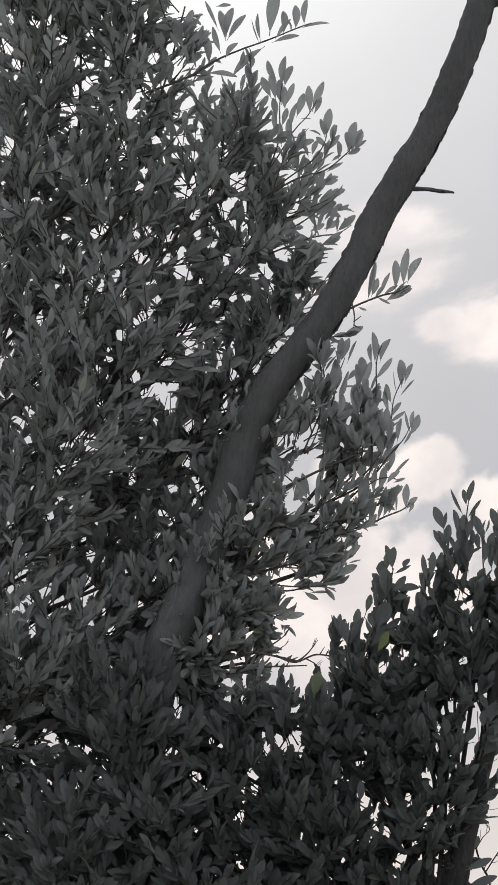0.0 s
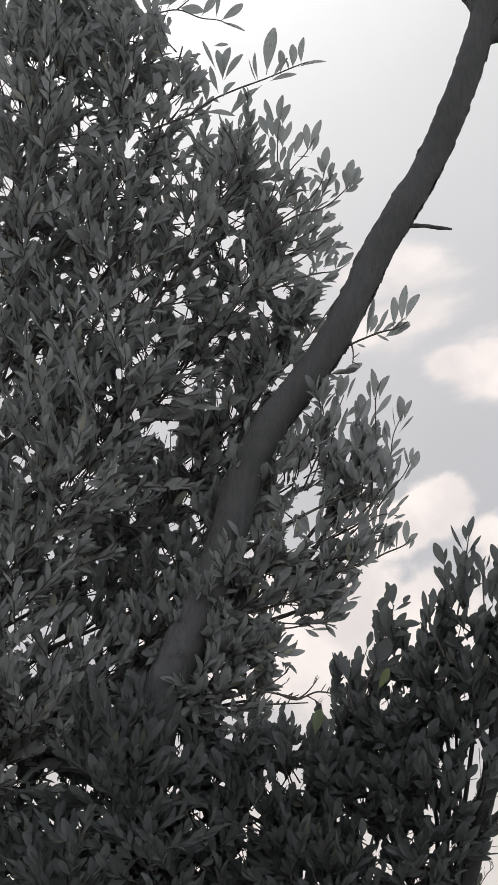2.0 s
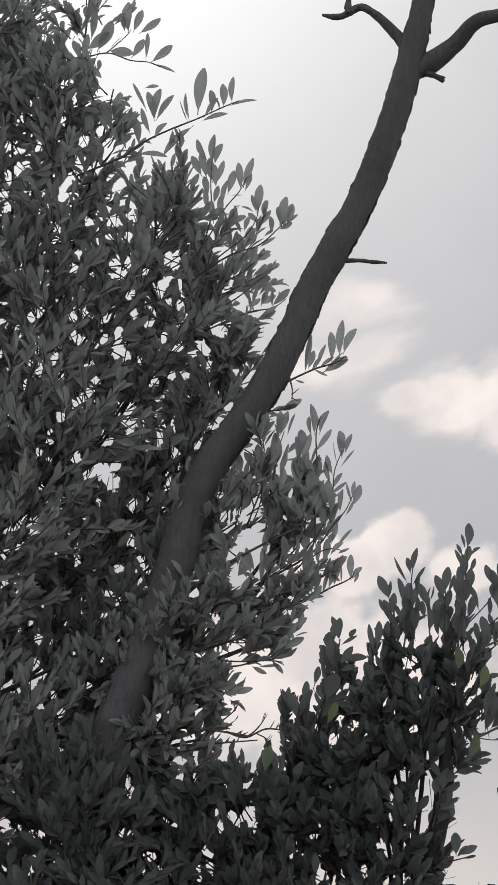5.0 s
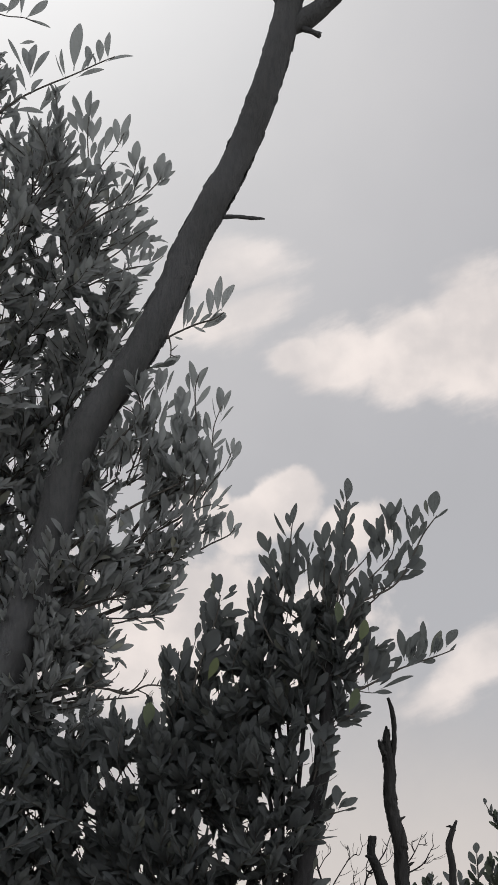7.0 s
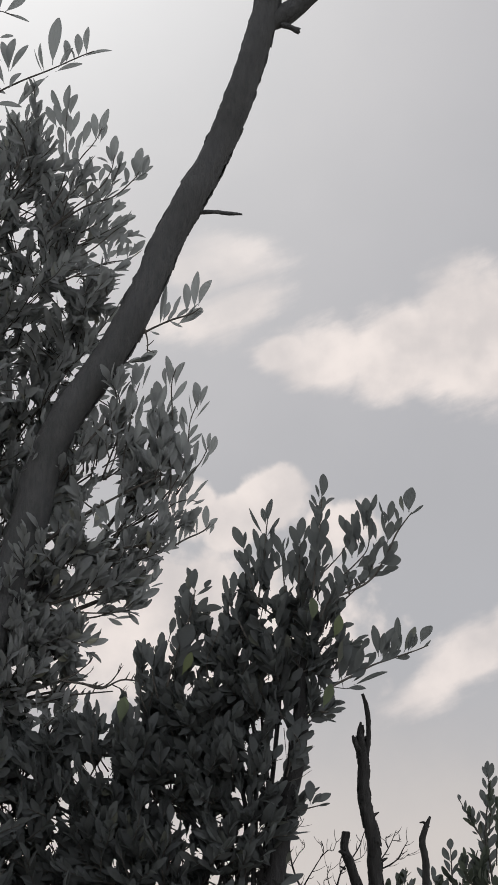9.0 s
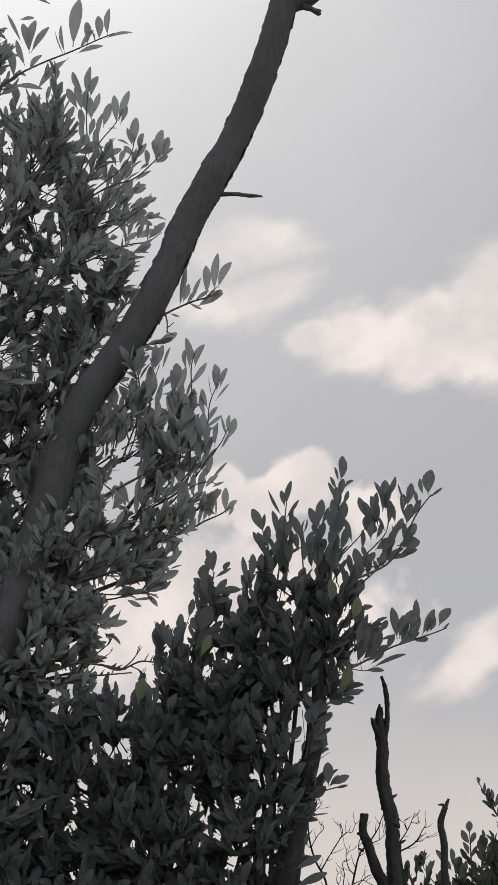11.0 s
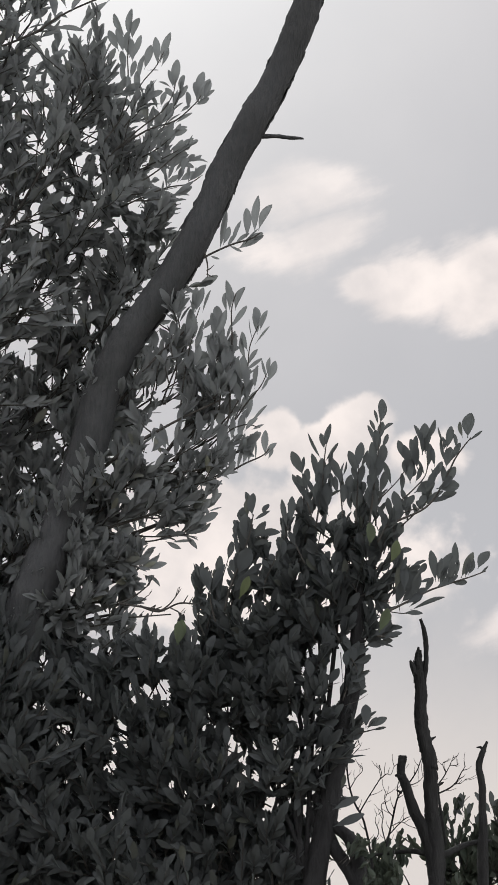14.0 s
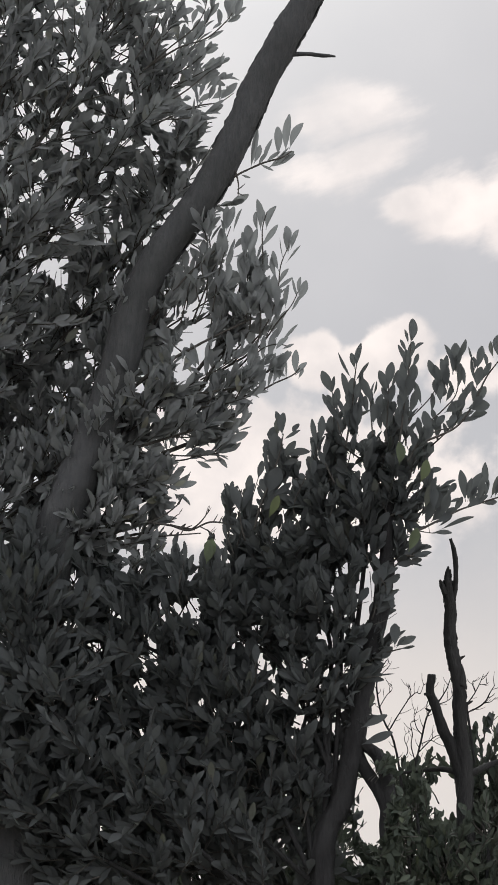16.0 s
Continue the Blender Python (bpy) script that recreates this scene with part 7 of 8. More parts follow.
inner_shoots((-0.190, 7.150, 3.240), (-0.072, 7.150, 3.135), (-0.202, 7.150, 3.184), (-0.172, 7.150, 3.286), (-0.144, 7.150, 3.212), (-0.868, 7.200, 2.581))
inner_shoots((-0.662, 7.200, 3.088), (-0.694, 7.200, 2.781), (-0.703, 7.200, 2.984), (-0.691, 7.100, 3.179), (-0.665, 7.120, 3.174), (-0.737, 7.100, 3.197))
inner_shoots((-0.645, 7.100, 3.152), (-0.321, 7.150, 3.007), (-0.296, 7.150, 3.163), (-0.388, 7.100, 3.035), (-0.412, 7.100, 2.997), (-0.363, 7.100, 3.009))
inner_shoots((0.078, 7.150, 2.706), (0.082, 7.150, 2.643), (-0.601, 7.300, 2.772), (-0.852, 7.200, 2.273), (-0.725, 7.250, 2.587), (-0.707, 7.300, 2.631))
inner_shoots((-0.912, 7.200, 2.254), (-0.794, 7.200, 2.230), (-0.612, 7.300, 3.182), (-0.537, 7.300, 3.144), (-0.465, 7.300, 3.201), (-0.849, 6.860, 2.950))
inner_shoots((-0.764, 6.860, 3.005), (-0.804, 6.860, 3.094), (-0.880, 6.880, 3.134), (-0.724, 6.860, 2.917), (-0.907, 6.860, 3.038), (-0.840, 6.880, 3.225))
inner_shoots((-0.584, 7.200, 3.179), (-0.741, 7.200, 3.190), (-0.455, 7.200, 3.175), (-0.432, 7.200, 3.138), (-0.218, 7.200, 2.882), (-0.081, 7.200, 2.857))
inner_shoots((-0.088, 7.200, 2.748), (-0.648, 7.200, 2.940), (-0.362, 7.200, 3.148))
for at, tilt in (((0.278, 6.860, 3.486), 0.1), ((-0.317, 6.900, 3.169), 0.1), ((0.345, 6.860, 3.431), 0.35), ((0.310, 6.860, 3.207), 0.3), ((-0.319, 6.860, 3.157), 0.1), ((-0.129, 6.880, 3.314), 0.4)):
    ob = part("leaf", rng.choice(LEAF_MESHES[YOUNG_LEAF]), shrub, "yellow-green young leaf")
    ob.matrix_basis = Matrix.Translation(Vector(at) - Vector(shrub.location)) @ pose(0, 0, 0, 90, 0, 0) @ pose(0, 0, 0, 0, 25, -57.3 * tilt) @ Matrix.Diagonal((0.085, 0.08, 0.08, 1))
s = sp_.shoot(0.006, (-0.176, 6.940, 3.291), (-0.160, 6.940, 3.365), (-0.126, 6.940, 3.458), (-0.102, 6.940, 3.542), (-0.091, 6.940, 3.608))
sp_.set_leaf(s, (-0.094, 6.940, 3.598), (-0.098, 6.940, 3.680), 1.20)
sp_.set_leaf(s, (-0.060, 6.940, 3.606), (-0.046, 6.940, 3.644), 1.90)
sp_.set_leaf(s, (-0.089, 6.940, 3.587), (-0.038, 6.940, 3.614), 0.80)
sp_.set_leaf(s, (-0.111, 6.940, 3.514), (-0.120, 6.940, 3.606), 1.20)
sp_.set_leaf(s, (-0.111, 6.940, 3.523), (-0.096, 6.940, 3.595), 0.90)
sp_.set_leaf(s, (-0.131, 6.940, 3.448), (-0.149, 6.940, 3.553), 0.50)
sp_.set_leaf(s, (-0.093, 6.940, 3.533), (-0.052, 6.940, 3.584), 1.00)
sp_.set_leaf(s, (-0.089, 6.940, 3.538), (-0.010, 6.940, 3.562), 0.80)
sp_.set_leaf(s, (-0.093, 6.940, 3.510), (-0.044, 6.940, 3.524), 0.90)
sp_.set_leaf(s, (-0.135, 6.940, 3.407), (-0.105, 6.940, 3.490), 1.50)
sp_.set_leaf(s, (-0.121, 6.940, 3.402), (-0.162, 6.940, 3.457), 1.20)
sp_.set_leaf(s, (-0.121, 6.940, 3.396), (-0.061, 6.940, 3.442), 0.80)
sp_.set_leaf(s, (-0.146, 6.940, 3.381), (-0.168, 6.940, 3.429), 0.90)
sp_.set_leaf(s, (-0.132, 6.940, 3.411), (-0.140, 6.940, 3.476), 1.30)
sp_.set_leaf(s, (-0.138, 6.940, 3.374), (-0.107, 6.940, 3.430), 1.30)
sp_.set_leaf(s, (-0.152, 6.940, 3.346), (-0.110, 6.940, 3.402), 1.10)
s = sp_.shoot(0.005, (-0.204, 6.940, 3.254), (-0.219, 6.940, 3.309), (-0.226, 6.940, 3.355))
sp_.set_leaf(s, (-0.224, 6.940, 3.345), (-0.253, 6.940, 3.425), 1.20)
sp_.set_leaf(s, (-0.220, 6.940, 3.349), (-0.185, 6.940, 3.444), 0.80)
sp_.set_leaf(s, (-0.235, 6.940, 3.358), (-0.273, 6.940, 3.434), 0.40)
sp_.set_leaf(s, (-0.191, 6.940, 3.311), (-0.197, 6.940, 3.421), 0.50)
sp_.set_leaf(s, (-0.223, 6.940, 3.307), (-0.256, 6.940, 3.332), 0.80)
sp_.set_leaf(s, (-0.212, 6.940, 3.290), (-0.177, 6.940, 3.337), 1.00)
sp_.set_leaf(s, (-0.218, 6.940, 3.272), (-0.244, 6.940, 3.303), 0.90)
s = sp_.shoot(0.004, (-0.238, 6.940, 3.208), (-0.257, 6.940, 3.253), (-0.265, 6.940, 3.280))
sp_.set_leaf(s, (-0.261, 6.940, 3.248), (-0.273, 6.940, 3.302), 0.80)
sp_.set_leaf(s, (-0.253, 6.940, 3.244), (-0.233, 6.940, 3.281), 0.90)
sp_.set_leaf(s, (-0.256, 6.940, 3.222), (-0.278, 6.940, 3.247), 0.80)
s = sp_.shoot(0.005, (-0.048, 6.940, 3.320), (-0.052, 6.940, 3.375), (-0.032, 6.940, 3.431), (-0.008, 6.940, 3.487))
sp_.set_leaf(s, (-0.052, 6.940, 3.366), (-0.064, 6.940, 3.399), 1.00)
sp_.set_leaf(s, (-0.035, 6.940, 3.422), (-0.057, 6.940, 3.453), 1.00)
sp_.set_leaf(s, (-0.021, 6.940, 3.446), (-0.036, 6.940, 3.490), 1.20)
sp_.set_leaf(s, (-0.007, 6.940, 3.472), (-0.012, 6.940, 3.517), 0.80)
sp_.set_leaf(s, (-0.024, 6.940, 3.422), (0.004, 6.940, 3.459), 1.00)
sp_.set_leaf(s, (0.004, 6.940, 3.459), (0.012, 6.940, 3.515), 1.00)
s = sp_.shoot(0.005, (0.076, 6.940, 3.444), (0.046, 6.940, 3.509), (0.017, 6.940, 3.574))
sp_.set_leaf(s, (0.017, 6.940, 3.565), (-0.001, 6.940, 3.651), 0.60)
sp_.set_leaf(s, (0.027, 6.940, 3.574), (0.033, 6.940, 3.661), 0.90)
sp_.set_leaf(s, (0.012, 6.940, 3.518), (0.008, 6.940, 3.574), 0.60)
sp_.set_leaf(s, (0.039, 6.940, 3.528), (0.056, 6.940, 3.603), 1.00)
sp_.set_leaf(s, (0.046, 6.940, 3.500), (0.024, 6.940, 3.546), 1.00)
s = sp_.shoot(0.004, (-0.411, 6.930, 3.088), (-0.402, 6.930, 3.143), (-0.393, 6.930, 3.188))
sp_.set_leaf(s, (-0.413, 6.930, 3.150), (-0.422, 6.930, 3.197), 1.00)
sp_.set_leaf(s, (-0.392, 6.930, 3.161), (-0.393, 6.930, 3.241), 0.60)
sp_.set_leaf(s, (-0.402, 6.930, 3.143), (-0.435, 6.930, 3.175), 1.00)
sp_.set_leaf(s, (-0.378, 6.930, 3.147), (-0.365, 6.930, 3.205), 0.90)
s = sp_.shoot(0.004, (-0.282, 6.930, 3.090), (-0.292, 6.930, 3.144), (-0.308, 6.930, 3.189))
sp_.set_leaf(s, (-0.339, 6.930, 3.162), (-0.338, 6.930, 3.231), 1.10)
sp_.set_leaf(s, (-0.284, 6.930, 3.162), (-0.295, 6.930, 3.235), 1.00)
sp_.set_leaf(s, (-0.275, 6.930, 3.162), (-0.265, 6.930, 3.232), 0.80)
sp_.set_leaf(s, (-0.307, 6.930, 3.153), (-0.280, 6.930, 3.202), 1.00)
s = sp_.shoot(0.004, (0.199, 6.950, 3.009), (0.217, 6.950, 3.072), (0.231, 6.950, 3.135), (0.238, 6.950, 3.180))
sp_.set_leaf(s, (0.235, 6.950, 3.121), (0.291, 6.950, 3.154), 1.00)
sp_.set_leaf(s, (0.227, 6.950, 3.090), (0.280, 6.950, 3.118), 0.50)
sp_.set_leaf(s, (0.231, 6.950, 3.081), (0.284, 6.950, 3.103), 0.50)
sp_.set_leaf(s, (0.213, 6.950, 3.024), (0.261, 6.950, 3.089), 1.50)
sp_.set_leaf(s, (0.249, 6.950, 3.150), (0.259, 6.950, 3.197), 1.00)
sp_.set_leaf(s, (0.217, 6.950, 3.131), (0.245, 6.950, 3.197), 1.20)
sp_.set_leaf(s, (0.227, 6.950, 3.160), (0.199, 6.950, 3.215), 1.00)
sp_.set_leaf(s, (0.226, 6.950, 3.054), (0.249, 6.950, 3.125), 1.20)
sp_.set_leaf(s, (0.220, 6.950, 3.108), (0.231, 6.950, 3.180), 1.20)
sp_.thicket([(-0.001, 3.523), (0.107, 3.657), (0.198, 3.676), (0.290, 3.620), (0.353, 3.564), (0.343, 3.386), (0.298, 3.220), (0.200, 3.219), (0.058, 3.054), (-0.031, 3.035), (-0.061, 3.309)], 170, (6.98, 7.1), 0.056)
sp_.thicket([(-0.717, 3.143), (-0.592, 3.155), (-0.520, 3.153), (-0.481, 3.171), (-0.358, 3.180), (-0.337, 3.060), (-0.713, 3.055)], 60, (6.95, 7.05), 0.062)
sp_.thicket([(-0.960, 3.142), (-0.618, 3.128), (-0.474, 3.121), (-0.296, 3.151), (-0.227, 3.252), (-0.103, 3.309), (0.003, 3.459), (0.083, 3.592), (0.256, 3.594), (0.310, 3.519), (0.328, 3.389), (0.293, 3.314), (0.185, 3.239), (0.088, 3.129), (0.089, 3.029), (0.152, 2.949), (0.170, 2.860), (0.155, 2.667), (0.156, 2.445), (0.158, 2.222), (-0.907, 2.204)], 700, (7.1, 7.4), 0.048)
sp_.thicket([(-0.102, 3.291), (0.087, 3.238), (0.115, 3.156), (0.089, 3.029), (0.179, 2.932), (0.172, 2.667), (-0.090, 2.663)], 170, (6.95, 7.3), 0.055)
sp_.done()

# ---- dead stumps ----
stump = root("dead_stump", "tall broken dead trunk with a forked side stem", "dead tree", (0.75, 7.25, 0))
DEAD_LINE = [(0.75, 7.25, -0.1), (0.75, 7.25, 1.2), (0.508, 7.250, 1.995), (0.508, 7.250, 2.224), (0.505, 7.250, 2.433), (0.497, 7.250, 2.666), (0.489, 7.250, 2.727), (0.487, 7.250, 2.863), (0.470, 7.250, 2.942), (0.455, 7.250, 3.031), (0.455, 7.250, 3.129), (0.450, 7.250, 3.185), (0.447, 7.250, 3.232), (0.449, 7.250, 3.262)]
DEAD_GIRTH = [0.05, 0.045, 0.0334, 0.0308, 0.0282, 0.0246, 0.022, 0.022, 0.021, 0.02, 0.0195, 0.018, 0.009, 0.003]
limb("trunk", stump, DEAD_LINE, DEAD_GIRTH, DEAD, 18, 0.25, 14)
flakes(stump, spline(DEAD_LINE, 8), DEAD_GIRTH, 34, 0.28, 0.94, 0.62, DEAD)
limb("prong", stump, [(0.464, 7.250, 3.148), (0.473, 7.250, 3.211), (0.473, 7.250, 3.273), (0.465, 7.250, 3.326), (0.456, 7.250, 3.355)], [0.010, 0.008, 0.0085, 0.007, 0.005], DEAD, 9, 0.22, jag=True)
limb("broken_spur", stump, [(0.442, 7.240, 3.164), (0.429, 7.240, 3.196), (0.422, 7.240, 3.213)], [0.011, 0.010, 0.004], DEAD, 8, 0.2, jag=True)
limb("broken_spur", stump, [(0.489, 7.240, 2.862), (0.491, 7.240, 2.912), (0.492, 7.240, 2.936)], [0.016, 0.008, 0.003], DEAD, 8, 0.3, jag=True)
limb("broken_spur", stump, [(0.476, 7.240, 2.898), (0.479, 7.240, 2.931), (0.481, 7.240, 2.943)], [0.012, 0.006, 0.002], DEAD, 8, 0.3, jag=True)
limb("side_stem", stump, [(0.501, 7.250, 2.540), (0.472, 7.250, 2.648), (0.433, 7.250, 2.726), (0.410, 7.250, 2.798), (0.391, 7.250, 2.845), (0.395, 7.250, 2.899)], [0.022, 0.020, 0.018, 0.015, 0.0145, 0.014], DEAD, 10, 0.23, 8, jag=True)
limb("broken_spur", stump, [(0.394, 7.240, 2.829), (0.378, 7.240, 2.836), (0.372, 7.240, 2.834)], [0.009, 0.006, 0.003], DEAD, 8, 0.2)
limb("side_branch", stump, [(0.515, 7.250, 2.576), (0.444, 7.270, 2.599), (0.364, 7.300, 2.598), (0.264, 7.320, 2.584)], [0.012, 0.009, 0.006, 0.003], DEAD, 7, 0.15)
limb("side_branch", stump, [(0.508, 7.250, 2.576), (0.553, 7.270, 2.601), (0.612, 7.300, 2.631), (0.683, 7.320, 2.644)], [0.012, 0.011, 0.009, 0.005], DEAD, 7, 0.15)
for at, out, r in (((0.483, 7.250, 2.954), (0.02, 0, 0.012), 0.006), ((0.510, 7.250, 2.809), (0.018, 0, 0.01), 0.006), ((0.412, 7.250, 2.764), (0.018, 0, 0.012), 0.004), ((0.394, 7.250, 2.782), (-0.018, 0, 0.01), 0.005)):
    a = Vector(at)
    limb("nub", stump, [a, a + Vector(out) * 0.6, a + Vector(out)], [r, r * 0.7, r * 0.3], DEAD, 6, 0.25, jag=True)
stump2 = root("dead_stump", "short broken dead stem among shrubs", "dead tree", (0.70, 7.3, 0))
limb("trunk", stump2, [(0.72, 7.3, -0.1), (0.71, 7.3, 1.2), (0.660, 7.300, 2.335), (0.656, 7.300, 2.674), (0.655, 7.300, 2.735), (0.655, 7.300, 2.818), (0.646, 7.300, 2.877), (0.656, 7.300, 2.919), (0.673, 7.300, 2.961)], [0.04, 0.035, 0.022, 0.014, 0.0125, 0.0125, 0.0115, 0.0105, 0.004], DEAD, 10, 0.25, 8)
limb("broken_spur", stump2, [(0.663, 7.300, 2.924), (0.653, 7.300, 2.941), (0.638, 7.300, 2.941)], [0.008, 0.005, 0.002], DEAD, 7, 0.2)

stump.location.z -= 0.009
stump2.location.z -= 0.008


# ---- bare twiggy shrub ----
def bare_shrub(at, *stems):
    """A leafless shrub: stems and branches given by their radius and line, with short spurs and forked tips on them."""
    ob = root("bare_shrub", "leafless shrub of thin grey twigs", "shrub", at)
    foot = Vector(stems[0][1])
    limb("stem", ob, [at, Vector(at).lerp(foot, 0.6) + Vector((0.03, 0, 0)), foot], [0.008, 0.006, 0.0045], DEAD, 6)
    for r, *pts in stems:
        pts = [Vector(p) + Vector((0, rng.uniform(-0.03, 0.03) if k else 0, 0)) for k, p in enumerate(pts)]
        limb("stem" if r > 0.003 else "branch", ob, pts, [r, r * 0.8, r * 0.4], DEAD, 6, 0.15, 4)
        for k in range(1, len(pts)):
            d = (pts[k] - pts[k - 1]).normalized()
            for n in range(1 + (k == len(pts) - 1)):
                side = Vector((d.z, rng.uniform(-0.4, 0.4), -d.x)) * rng.choice((-1, 1))
                w = (d * rng.uniform(0.4, 1.0) + side * rng.uniform(0.4, 0.9) + UP * 0.3).normalized() * rng.uniform(0.018, 0.05)
                p = pts[k - 1].lerp(pts[k], rng.uniform(0.3, 0.95))
                limb("twig", ob, [p, p + w * 0.5 + side * 0.004, p + w], [max(r * 0.5, 0.0009), 0.0009, 0.0006], DEAD, 5, steps=2)


bare_shrub((0.5, 7.6, 0),
    (0.0042, (0.303, 7.600, 2.624), (0.293, 7.600, 2.686), (0.275, 7.600, 2.743), (0.252, 7.600, 2.790), (0.232, 7.600, 2.848), (0.222, 7.600, 2.915), (0.231, 7.600, 2.964), (0.254, 7.600, 2.999)),
    (0.0026, (0.267, 7.600, 2.766), (0.290, 7.600, 2.806), (0.312, 7.600, 2.845), (0.337, 7.600, 2.884), (0.331, 7.600, 2.919)),
    (0.0020, (0.327, 7.600, 2.869), (0.354, 7.600, 2.892), (0.371, 7.600, 2.896), (0.382, 7.600, 2.924)),
    (0.0018, (0.234, 7.600, 2.844), (0.255, 7.600, 2.883), (0.274, 7.600, 2.904), (0.272, 7.600, 2.922)),
    (0.0016, (0.224, 7.600, 2.901), (0.210, 7.600, 2.928), (0.216, 7.600, 2.952)),
    (0.0016, (0.227, 7.600, 2.944), (0.262, 7.600, 2.976), (0.273, 7.600, 3.003)),
    (0.0036, (0.348, 7.600, 2.617), (0.359, 7.600, 2.669), (0.374, 7.600, 2.732), (0.385, 7.600, 2.785), (0.400, 7.600, 2.828), (0.430, 7.600, 2.865), (0.457, 7.600, 2.902), (0.470, 7.600, 2.939), (0.484, 7.600, 2.972)),
    (0.0022, (0.355, 7.600, 2.659), (0.340, 7.600, 2.712), (0.345, 7.600, 2.754), (0.338, 7.600, 2.788), (0.353, 7.600, 2.808)),
    (0.0022, (0.367, 7.600, 2.693), (0.395, 7.600, 2.721), (0.423, 7.600, 2.744), (0.457, 7.600, 2.756)),
    (0.0020, (0.378, 7.600, 2.751), (0.359, 7.600, 2.777), (0.349, 7.600, 2.811), (0.354, 7.600, 2.838)),
    (0.0018, (0.394, 7.600, 2.812), (0.392, 7.600, 2.851), (0.404, 7.600, 2.886), (0.407, 7.600, 2.916)),
    (0.0018, (0.423, 7.600, 2.855), (0.449, 7.600, 2.859), (0.470, 7.600, 2.875), (0.487, 7.600, 2.899)),
    (0.0018, (0.310, 7.600, 2.658), (0.329, 7.600, 2.693), (0.317, 7.600, 2.730), (0.324, 7.600, 2.761)),
    (0.0016, (0.374, 7.600, 2.720), (0.404, 7.600, 2.732), (0.429, 7.600, 2.721), (0.457, 7.600, 2.714)))
bare_shrub((0.85, 7.6, 0),
    (0.0030, (0.529, 7.600, 2.830), (0.564, 7.600, 2.850), (0.590, 7.600, 2.870), (0.605, 7.600, 2.897), (0.621, 7.600, 2.924)),
    (0.0024, (0.526, 7.600, 2.857), (0.548, 7.600, 2.888), (0.567, 7.600, 2.923), (0.585, 7.600, 2.966)),
    (0.0016, (0.583, 7.600, 2.866), (0.605, 7.600, 2.868), (0.624, 7.600, 2.882)),
    (0.0016, (0.556, 7.600, 2.900), (0.545, 7.600, 2.927), (0.552, 7.600, 2.944)),
    (0.0016, (0.571, 7.600, 2.927), (0.590, 7.600, 2.924), (0.602, 7.600, 2.939)))


# ---- far shrubs ----
def far_shrub(name, label, at, boughs, n, reach, size, y=7.8):
    ob = root(name, label, "shrub", at, "shrubs behind")
    p = Plant(ob, FAR_LEAF, 0)
    p.open_gap((0.444, 7.500, 2.550), 0.055, 0.085)
    p.open_gap((0.204, 7.500, 2.446), 0.06, 0.09)
    p.open_gap((0.204, 7.500, 2.619), 0.03, 0.04)
    for pts in boughs:
        p.bough(pts, 0.010, 0.004, int(n * 2.2), reach, 10, size, 1.0, name="stem", mat=STEM)
    return p


fs = far_shrub("evergreen_shrub", "low leafy evergreen shrub beside the dead stump", (0.9, 7.7, 0),
               [[(0.9, 7.7, 0.0), (0.631, 7.700, 2.023), (0.614, 7.700, 2.438), (0.611, 7.700, 2.636)],
                [(0.95, 7.7, 0.0), (0.687, 7.700, 2.025), (0.727, 7.700, 2.394), (0.748, 7.700, 2.630)],
                [(1.0, 7.7, 0.0), (0.836, 7.700, 2.028), (0.898, 7.700, 2.474), (0.885, 7.700, 2.777)]], 60, 0.14, 0.055)
fs.sprig((0.905, 7.700, 2.800), (0.896, 7.720, 2.990), 12, 0.05)
fs.sprig((0.905, 7.690, 2.960), (0.916, 7.700, 3.130), 12, 0.048)
fs.sprig((0.930, 7.700, 2.860), (0.945, 7.700, 3.080), 12, 0.05)
fs.sprig((0.872, 7.700, 2.970), (0.838, 7.700, 3.040), 7, 0.042)
fs.sprig((0.810, 7.700, 2.784), (0.824, 7.700, 2.899), 9, 0.055)
fs.sprig((0.589, 7.700, 2.747), (0.620, 7.700, 2.841), 9, 0.055)
s = fs.shoot(0.006, (0.917, 7.700, 2.795), (0.905, 7.700, 2.886), (0.896, 7.700, 2.963), (0.902, 7.700, 3.041), (0.914, 7.700, 3.119), (0.909, 7.700, 3.185))
fs.set_leaf(s, (0.908, 7.700, 3.170), (0.908, 7.700, 3.221), 1.10)
fs.set_leaf(s, (0.906, 7.700, 3.154), (0.892, 7.700, 3.197), 1.10)
fs.set_leaf(s, (0.914, 7.700, 3.154), (0.927, 7.700, 3.213), 1.10)
fs.set_leaf(s, (0.909, 7.700, 3.123), (0.895, 7.700, 3.166), 1.10)
fs.set_leaf(s, (0.916, 7.700, 3.115), (0.939, 7.700, 3.166), 1.10)
fs.set_leaf(s, (0.903, 7.700, 3.072), (0.887, 7.700, 3.122), 1.10)
fs.set_leaf(s, (0.910, 7.700, 3.056), (0.901, 7.700, 3.111), 1.10)
fs.set_leaf(s, (0.914, 7.700, 3.056), (0.934, 7.700, 3.111), 1.10)
fs.set_leaf(s, (0.906, 7.700, 3.025), (0.940, 7.700, 3.072), 1.10)
fs.set_leaf(s, (0.901, 7.700, 2.998), (0.885, 7.700, 3.056), 1.10)
fs.set_leaf(s, (0.902, 7.700, 2.979), (0.918, 7.700, 3.041), 1.10)
fs.set_leaf(s, (0.899, 7.700, 2.956), (0.930, 7.700, 3.002), 1.10)
fs.set_leaf(s, (0.895, 7.700, 2.940), (0.880, 7.700, 3.010), 1.10)
fs.set_leaf(s, (0.898, 7.700, 2.909), (0.927, 7.700, 2.963), 1.10)
fs.set_leaf(s, (0.893, 7.700, 2.890), (0.874, 7.700, 2.944), 1.10)
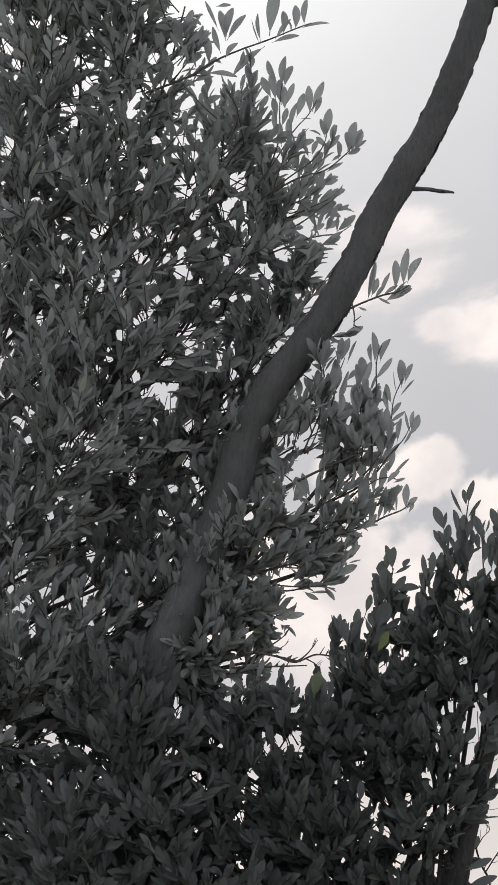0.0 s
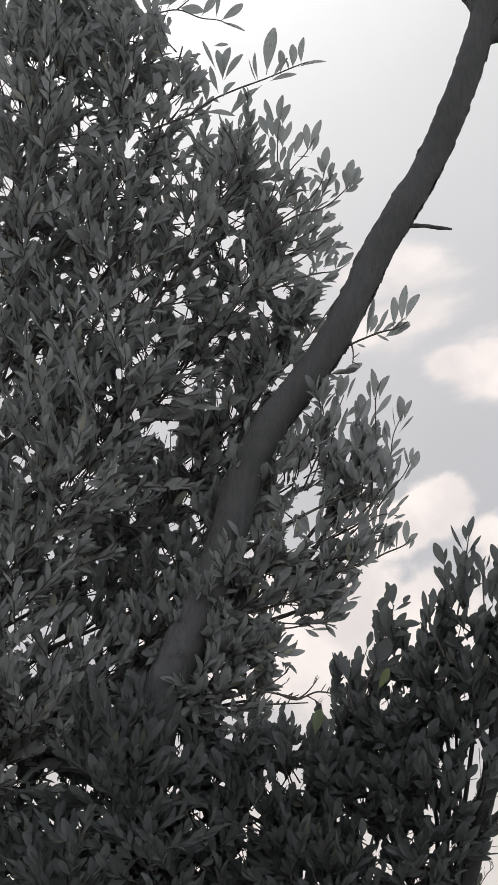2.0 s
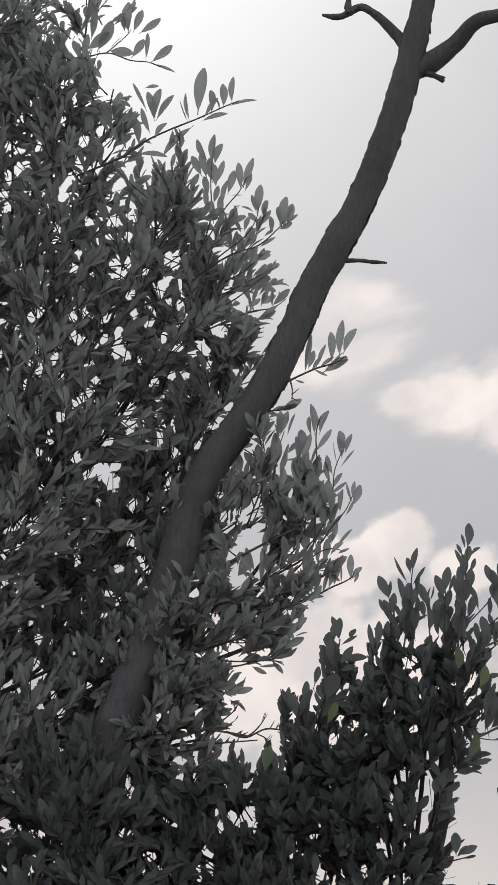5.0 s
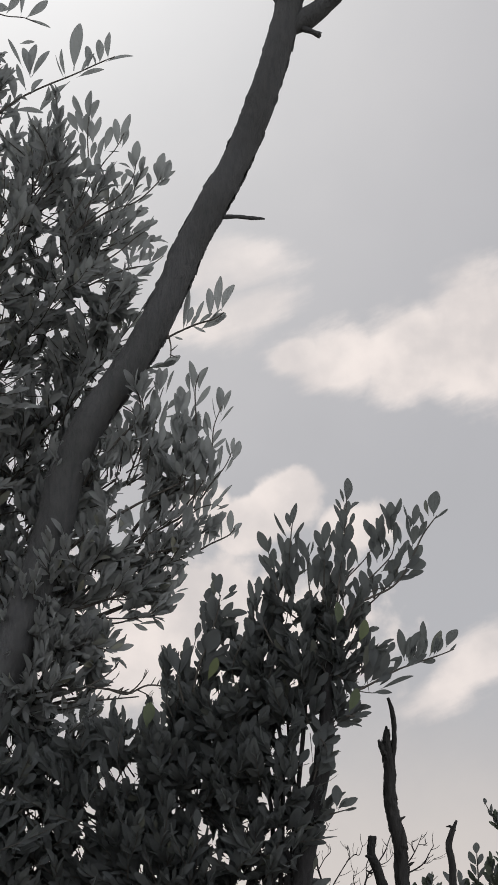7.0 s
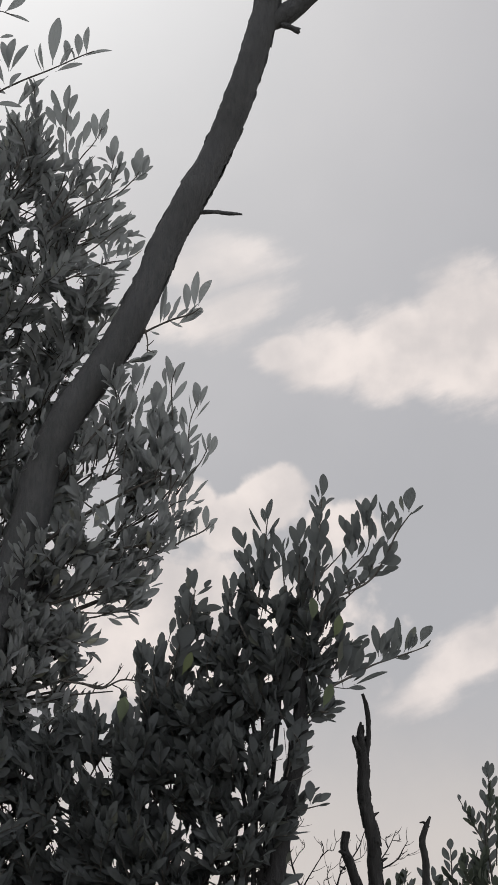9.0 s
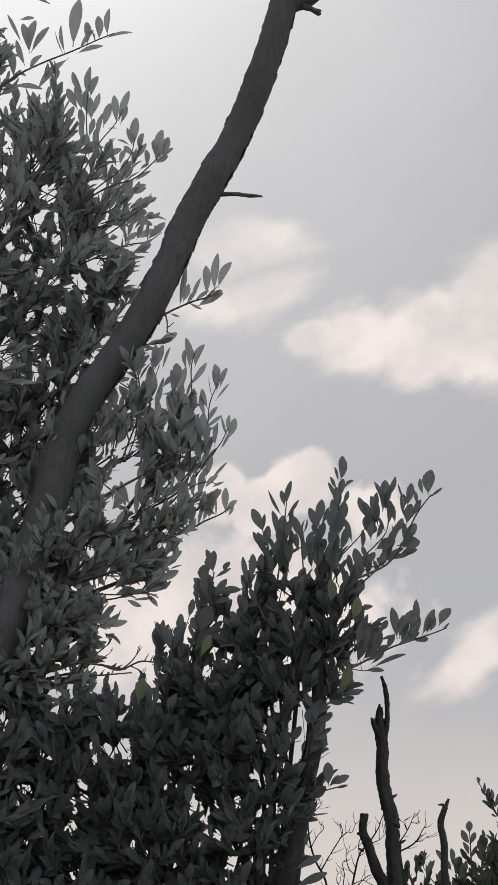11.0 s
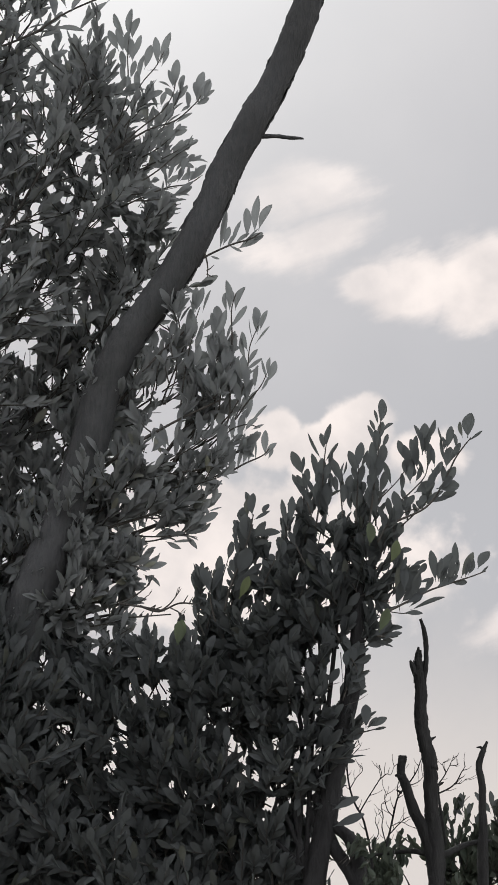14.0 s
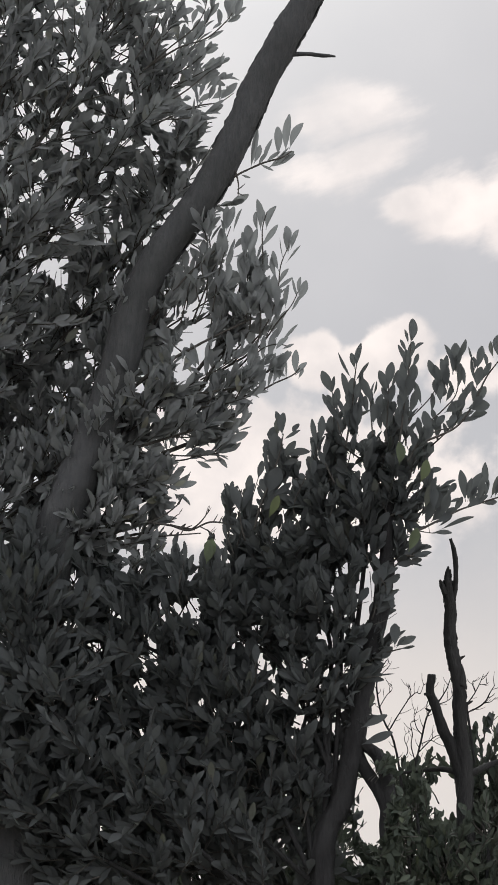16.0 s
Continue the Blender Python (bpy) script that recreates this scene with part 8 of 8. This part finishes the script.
fs.set_leaf(s, (0.900, 7.700, 2.867), (0.929, 7.700, 2.917), 1.10)
fs.set_leaf(s, (0.903, 7.700, 2.839), (0.886, 7.700, 2.890), 1.10)
s = fs.shoot(0.004, (0.898, 7.700, 2.915), (0.871, 7.700, 2.975), (0.844, 7.700, 3.021), (0.825, 7.700, 3.056), (0.809, 7.700, 3.087))
fs.set_leaf(s, (0.810, 7.700, 3.081), (0.813, 7.700, 3.114), 1.10)
fs.set_leaf(s, (0.829, 7.700, 3.040), (0.828, 7.700, 3.081), 1.10)
fs.set_leaf(s, (0.834, 7.700, 3.033), (0.816, 7.700, 3.060), 1.10)
fs.set_leaf(s, (0.849, 7.700, 3.009), (0.856, 7.700, 3.058), 1.10)
fs.set_leaf(s, (0.855, 7.700, 3.007), (0.836, 7.700, 3.036), 1.10)
fs.set_leaf(s, (0.862, 7.700, 2.994), (0.875, 7.700, 3.039), 1.10)
fs.set_leaf(s, (0.873, 7.700, 2.969), (0.852, 7.700, 2.978), 1.10)
fs.set_leaf(s, (0.876, 7.700, 2.959), (0.882, 7.700, 3.008), 1.10)
s = fs.shoot(0.005, (0.781, 7.700, 2.734), (0.777, 7.700, 2.848), (0.775, 7.700, 2.920))
fs.set_leaf(s, (0.775, 7.700, 2.911), (0.774, 7.700, 2.951), 1.50)
fs.set_leaf(s, (0.772, 7.700, 2.870), (0.744, 7.700, 2.913), 1.10)
fs.set_leaf(s, (0.776, 7.700, 2.870), (0.792, 7.700, 2.911), 1.10)
fs.set_leaf(s, (0.773, 7.700, 2.838), (0.757, 7.700, 2.882), 1.10)
fs.set_leaf(s, (0.778, 7.700, 2.828), (0.801, 7.700, 2.871), 1.10)
s = fs.shoot(0.005, (0.842, 7.700, 2.715), (0.833, 7.700, 2.791), (0.827, 7.700, 2.848))
fs.set_leaf(s, (0.822, 7.700, 2.832), (0.813, 7.700, 2.897), 1.30)
fs.set_leaf(s, (0.832, 7.700, 2.825), (0.851, 7.700, 2.886), 1.10)
fs.set_leaf(s, (0.829, 7.700, 2.810), (0.800, 7.700, 2.848), 1.10)
fs.set_leaf(s, (0.837, 7.700, 2.798), (0.873, 7.700, 2.867), 1.10)
s = fs.shoot(0.005, (0.754, 7.700, 2.696), (0.729, 7.700, 2.762), (0.715, 7.700, 2.817))
fs.set_leaf(s, (0.716, 7.700, 2.805), (0.710, 7.700, 2.859), 1.30)
fs.set_leaf(s, (0.722, 7.700, 2.790), (0.738, 7.700, 2.838), 1.10)
fs.set_leaf(s, (0.714, 7.700, 2.786), (0.688, 7.700, 2.824), 1.10)
fs.set_leaf(s, (0.684, 7.700, 2.805), (0.664, 7.700, 2.860), 1.10)
fs.set_leaf(s, (0.732, 7.700, 2.752), (0.757, 7.700, 2.809), 1.10)
s = fs.shoot(0.004, (0.696, 7.700, 2.696), (0.650, 7.700, 2.743), (0.615, 7.700, 2.794))
fs.set_leaf(s, (0.615, 7.700, 2.790), (0.610, 7.700, 2.843), 1.10)
fs.set_leaf(s, (0.626, 7.700, 2.771), (0.646, 7.700, 2.816), 1.10)
fs.set_leaf(s, (0.618, 7.700, 2.771), (0.588, 7.700, 2.797), 1.10)
fs.set_leaf(s, (0.659, 7.700, 2.733), (0.680, 7.700, 2.786), 1.10)
fs.done()
fs = far_shrub("evergreen_shrub", "low leafy evergreen shrub behind the twigs", (0.55, 7.9, 0),
               [[(0.55, 7.9, 0.0), (0.375, 7.900, 2.028), (0.354, 7.900, 2.370), (0.333, 7.900, 2.603)],
                [(0.6, 7.9, 0.0), (0.471, 7.900, 2.031), (0.451, 7.900, 2.296), (0.431, 7.900, 2.546)],
                [(0.6, 7.9, 0.0), (0.548, 7.900, 1.939), (0.586, 7.900, 2.223), (0.607, 7.900, 2.570)]], 60, 0.14, 0.05)
fs.sprig((0.441, 7.900, 2.488), (0.430, 7.900, 2.664), 9, 0.05)
fs.sprig((0.334, 7.900, 2.486), (0.361, 7.900, 2.712), 9, 0.05)
fs.done()
fs = far_shrub("evergreen_shrub", "low small-leaved shrub round the dead stump's foot", (0.72, 7.1, 0),
               [[(0.72, 7.1, 0.0), (0.353, 7.100, 1.949), (0.365, 7.100, 2.221), (0.347, 7.100, 2.429)],
                [(0.76, 7.1, 0.0), (0.456, 7.100, 1.951), (0.447, 7.100, 2.189), (0.455, 7.100, 2.344)],
                [(0.8, 7.1, 0.0), (0.542, 7.100, 1.953), (0.560, 7.100, 2.191), (0.574, 7.100, 2.382)]], 30, 0.12, 0.045)
fs.sprig((0.347, 7.100, 2.394), (0.335, 7.100, 2.570), 10, 0.05)
fs.sprig((0.371, 7.100, 2.412), (0.394, 7.100, 2.518), 8, 0.05)
fs.thicket([(0.127, 2.319), (0.175, 2.334), (0.223, 2.328), (0.279, 2.350), (0.306, 2.143), (0.092, 2.138)], 110, (7.1, 7.4), 0.045)
fs.thicket([(0.247, 2.432), (0.277, 2.493), (0.305, 2.485), (0.328, 2.160), (0.246, 2.159)], 75, (6.84, 6.93), 0.042)
fs.thicket([(0.221, 2.567), (0.259, 2.558), (0.257, 2.484), (0.229, 2.498)], 26, (6.9, 7.2), 0.040)
fs.thicket([(0.124, 2.482), (0.155, 2.496), (0.161, 2.344), (0.120, 2.319)], 22, (7.1, 7.3), 0.042)
fs.done()
for base, a, b, c in (((-0.2, 8.6, 0), (-0.147, 8.600, 1.954), (-0.155, 8.600, 2.262), (-0.141, 8.600, 2.599)),
                      ((0.05, 8.6, 0), (0.020, 8.600, 1.958), (0.004, 8.600, 2.266), (-0.024, 8.600, 2.601)),
                      ((0.3, 8.6, 0), (0.209, 8.600, 1.861), (0.227, 8.600, 2.168), (0.203, 8.600, 2.395)),
                      ((-0.5, 8.6, 0), (-0.357, 8.600, 1.949), (-0.366, 8.600, 2.257), (-0.399, 8.600, 2.615)),
                      ((-0.9, 8.6, 0), (-0.651, 8.600, 1.941), (-0.664, 8.600, 2.251), (-0.678, 8.600, 2.609))):
    fs = far_shrub("evergreen_shrub", "small-leaved evergreen shrub in the shade behind", base, [[base, a, b, c]], 90, 0.2, 0.05)
    fs.done()
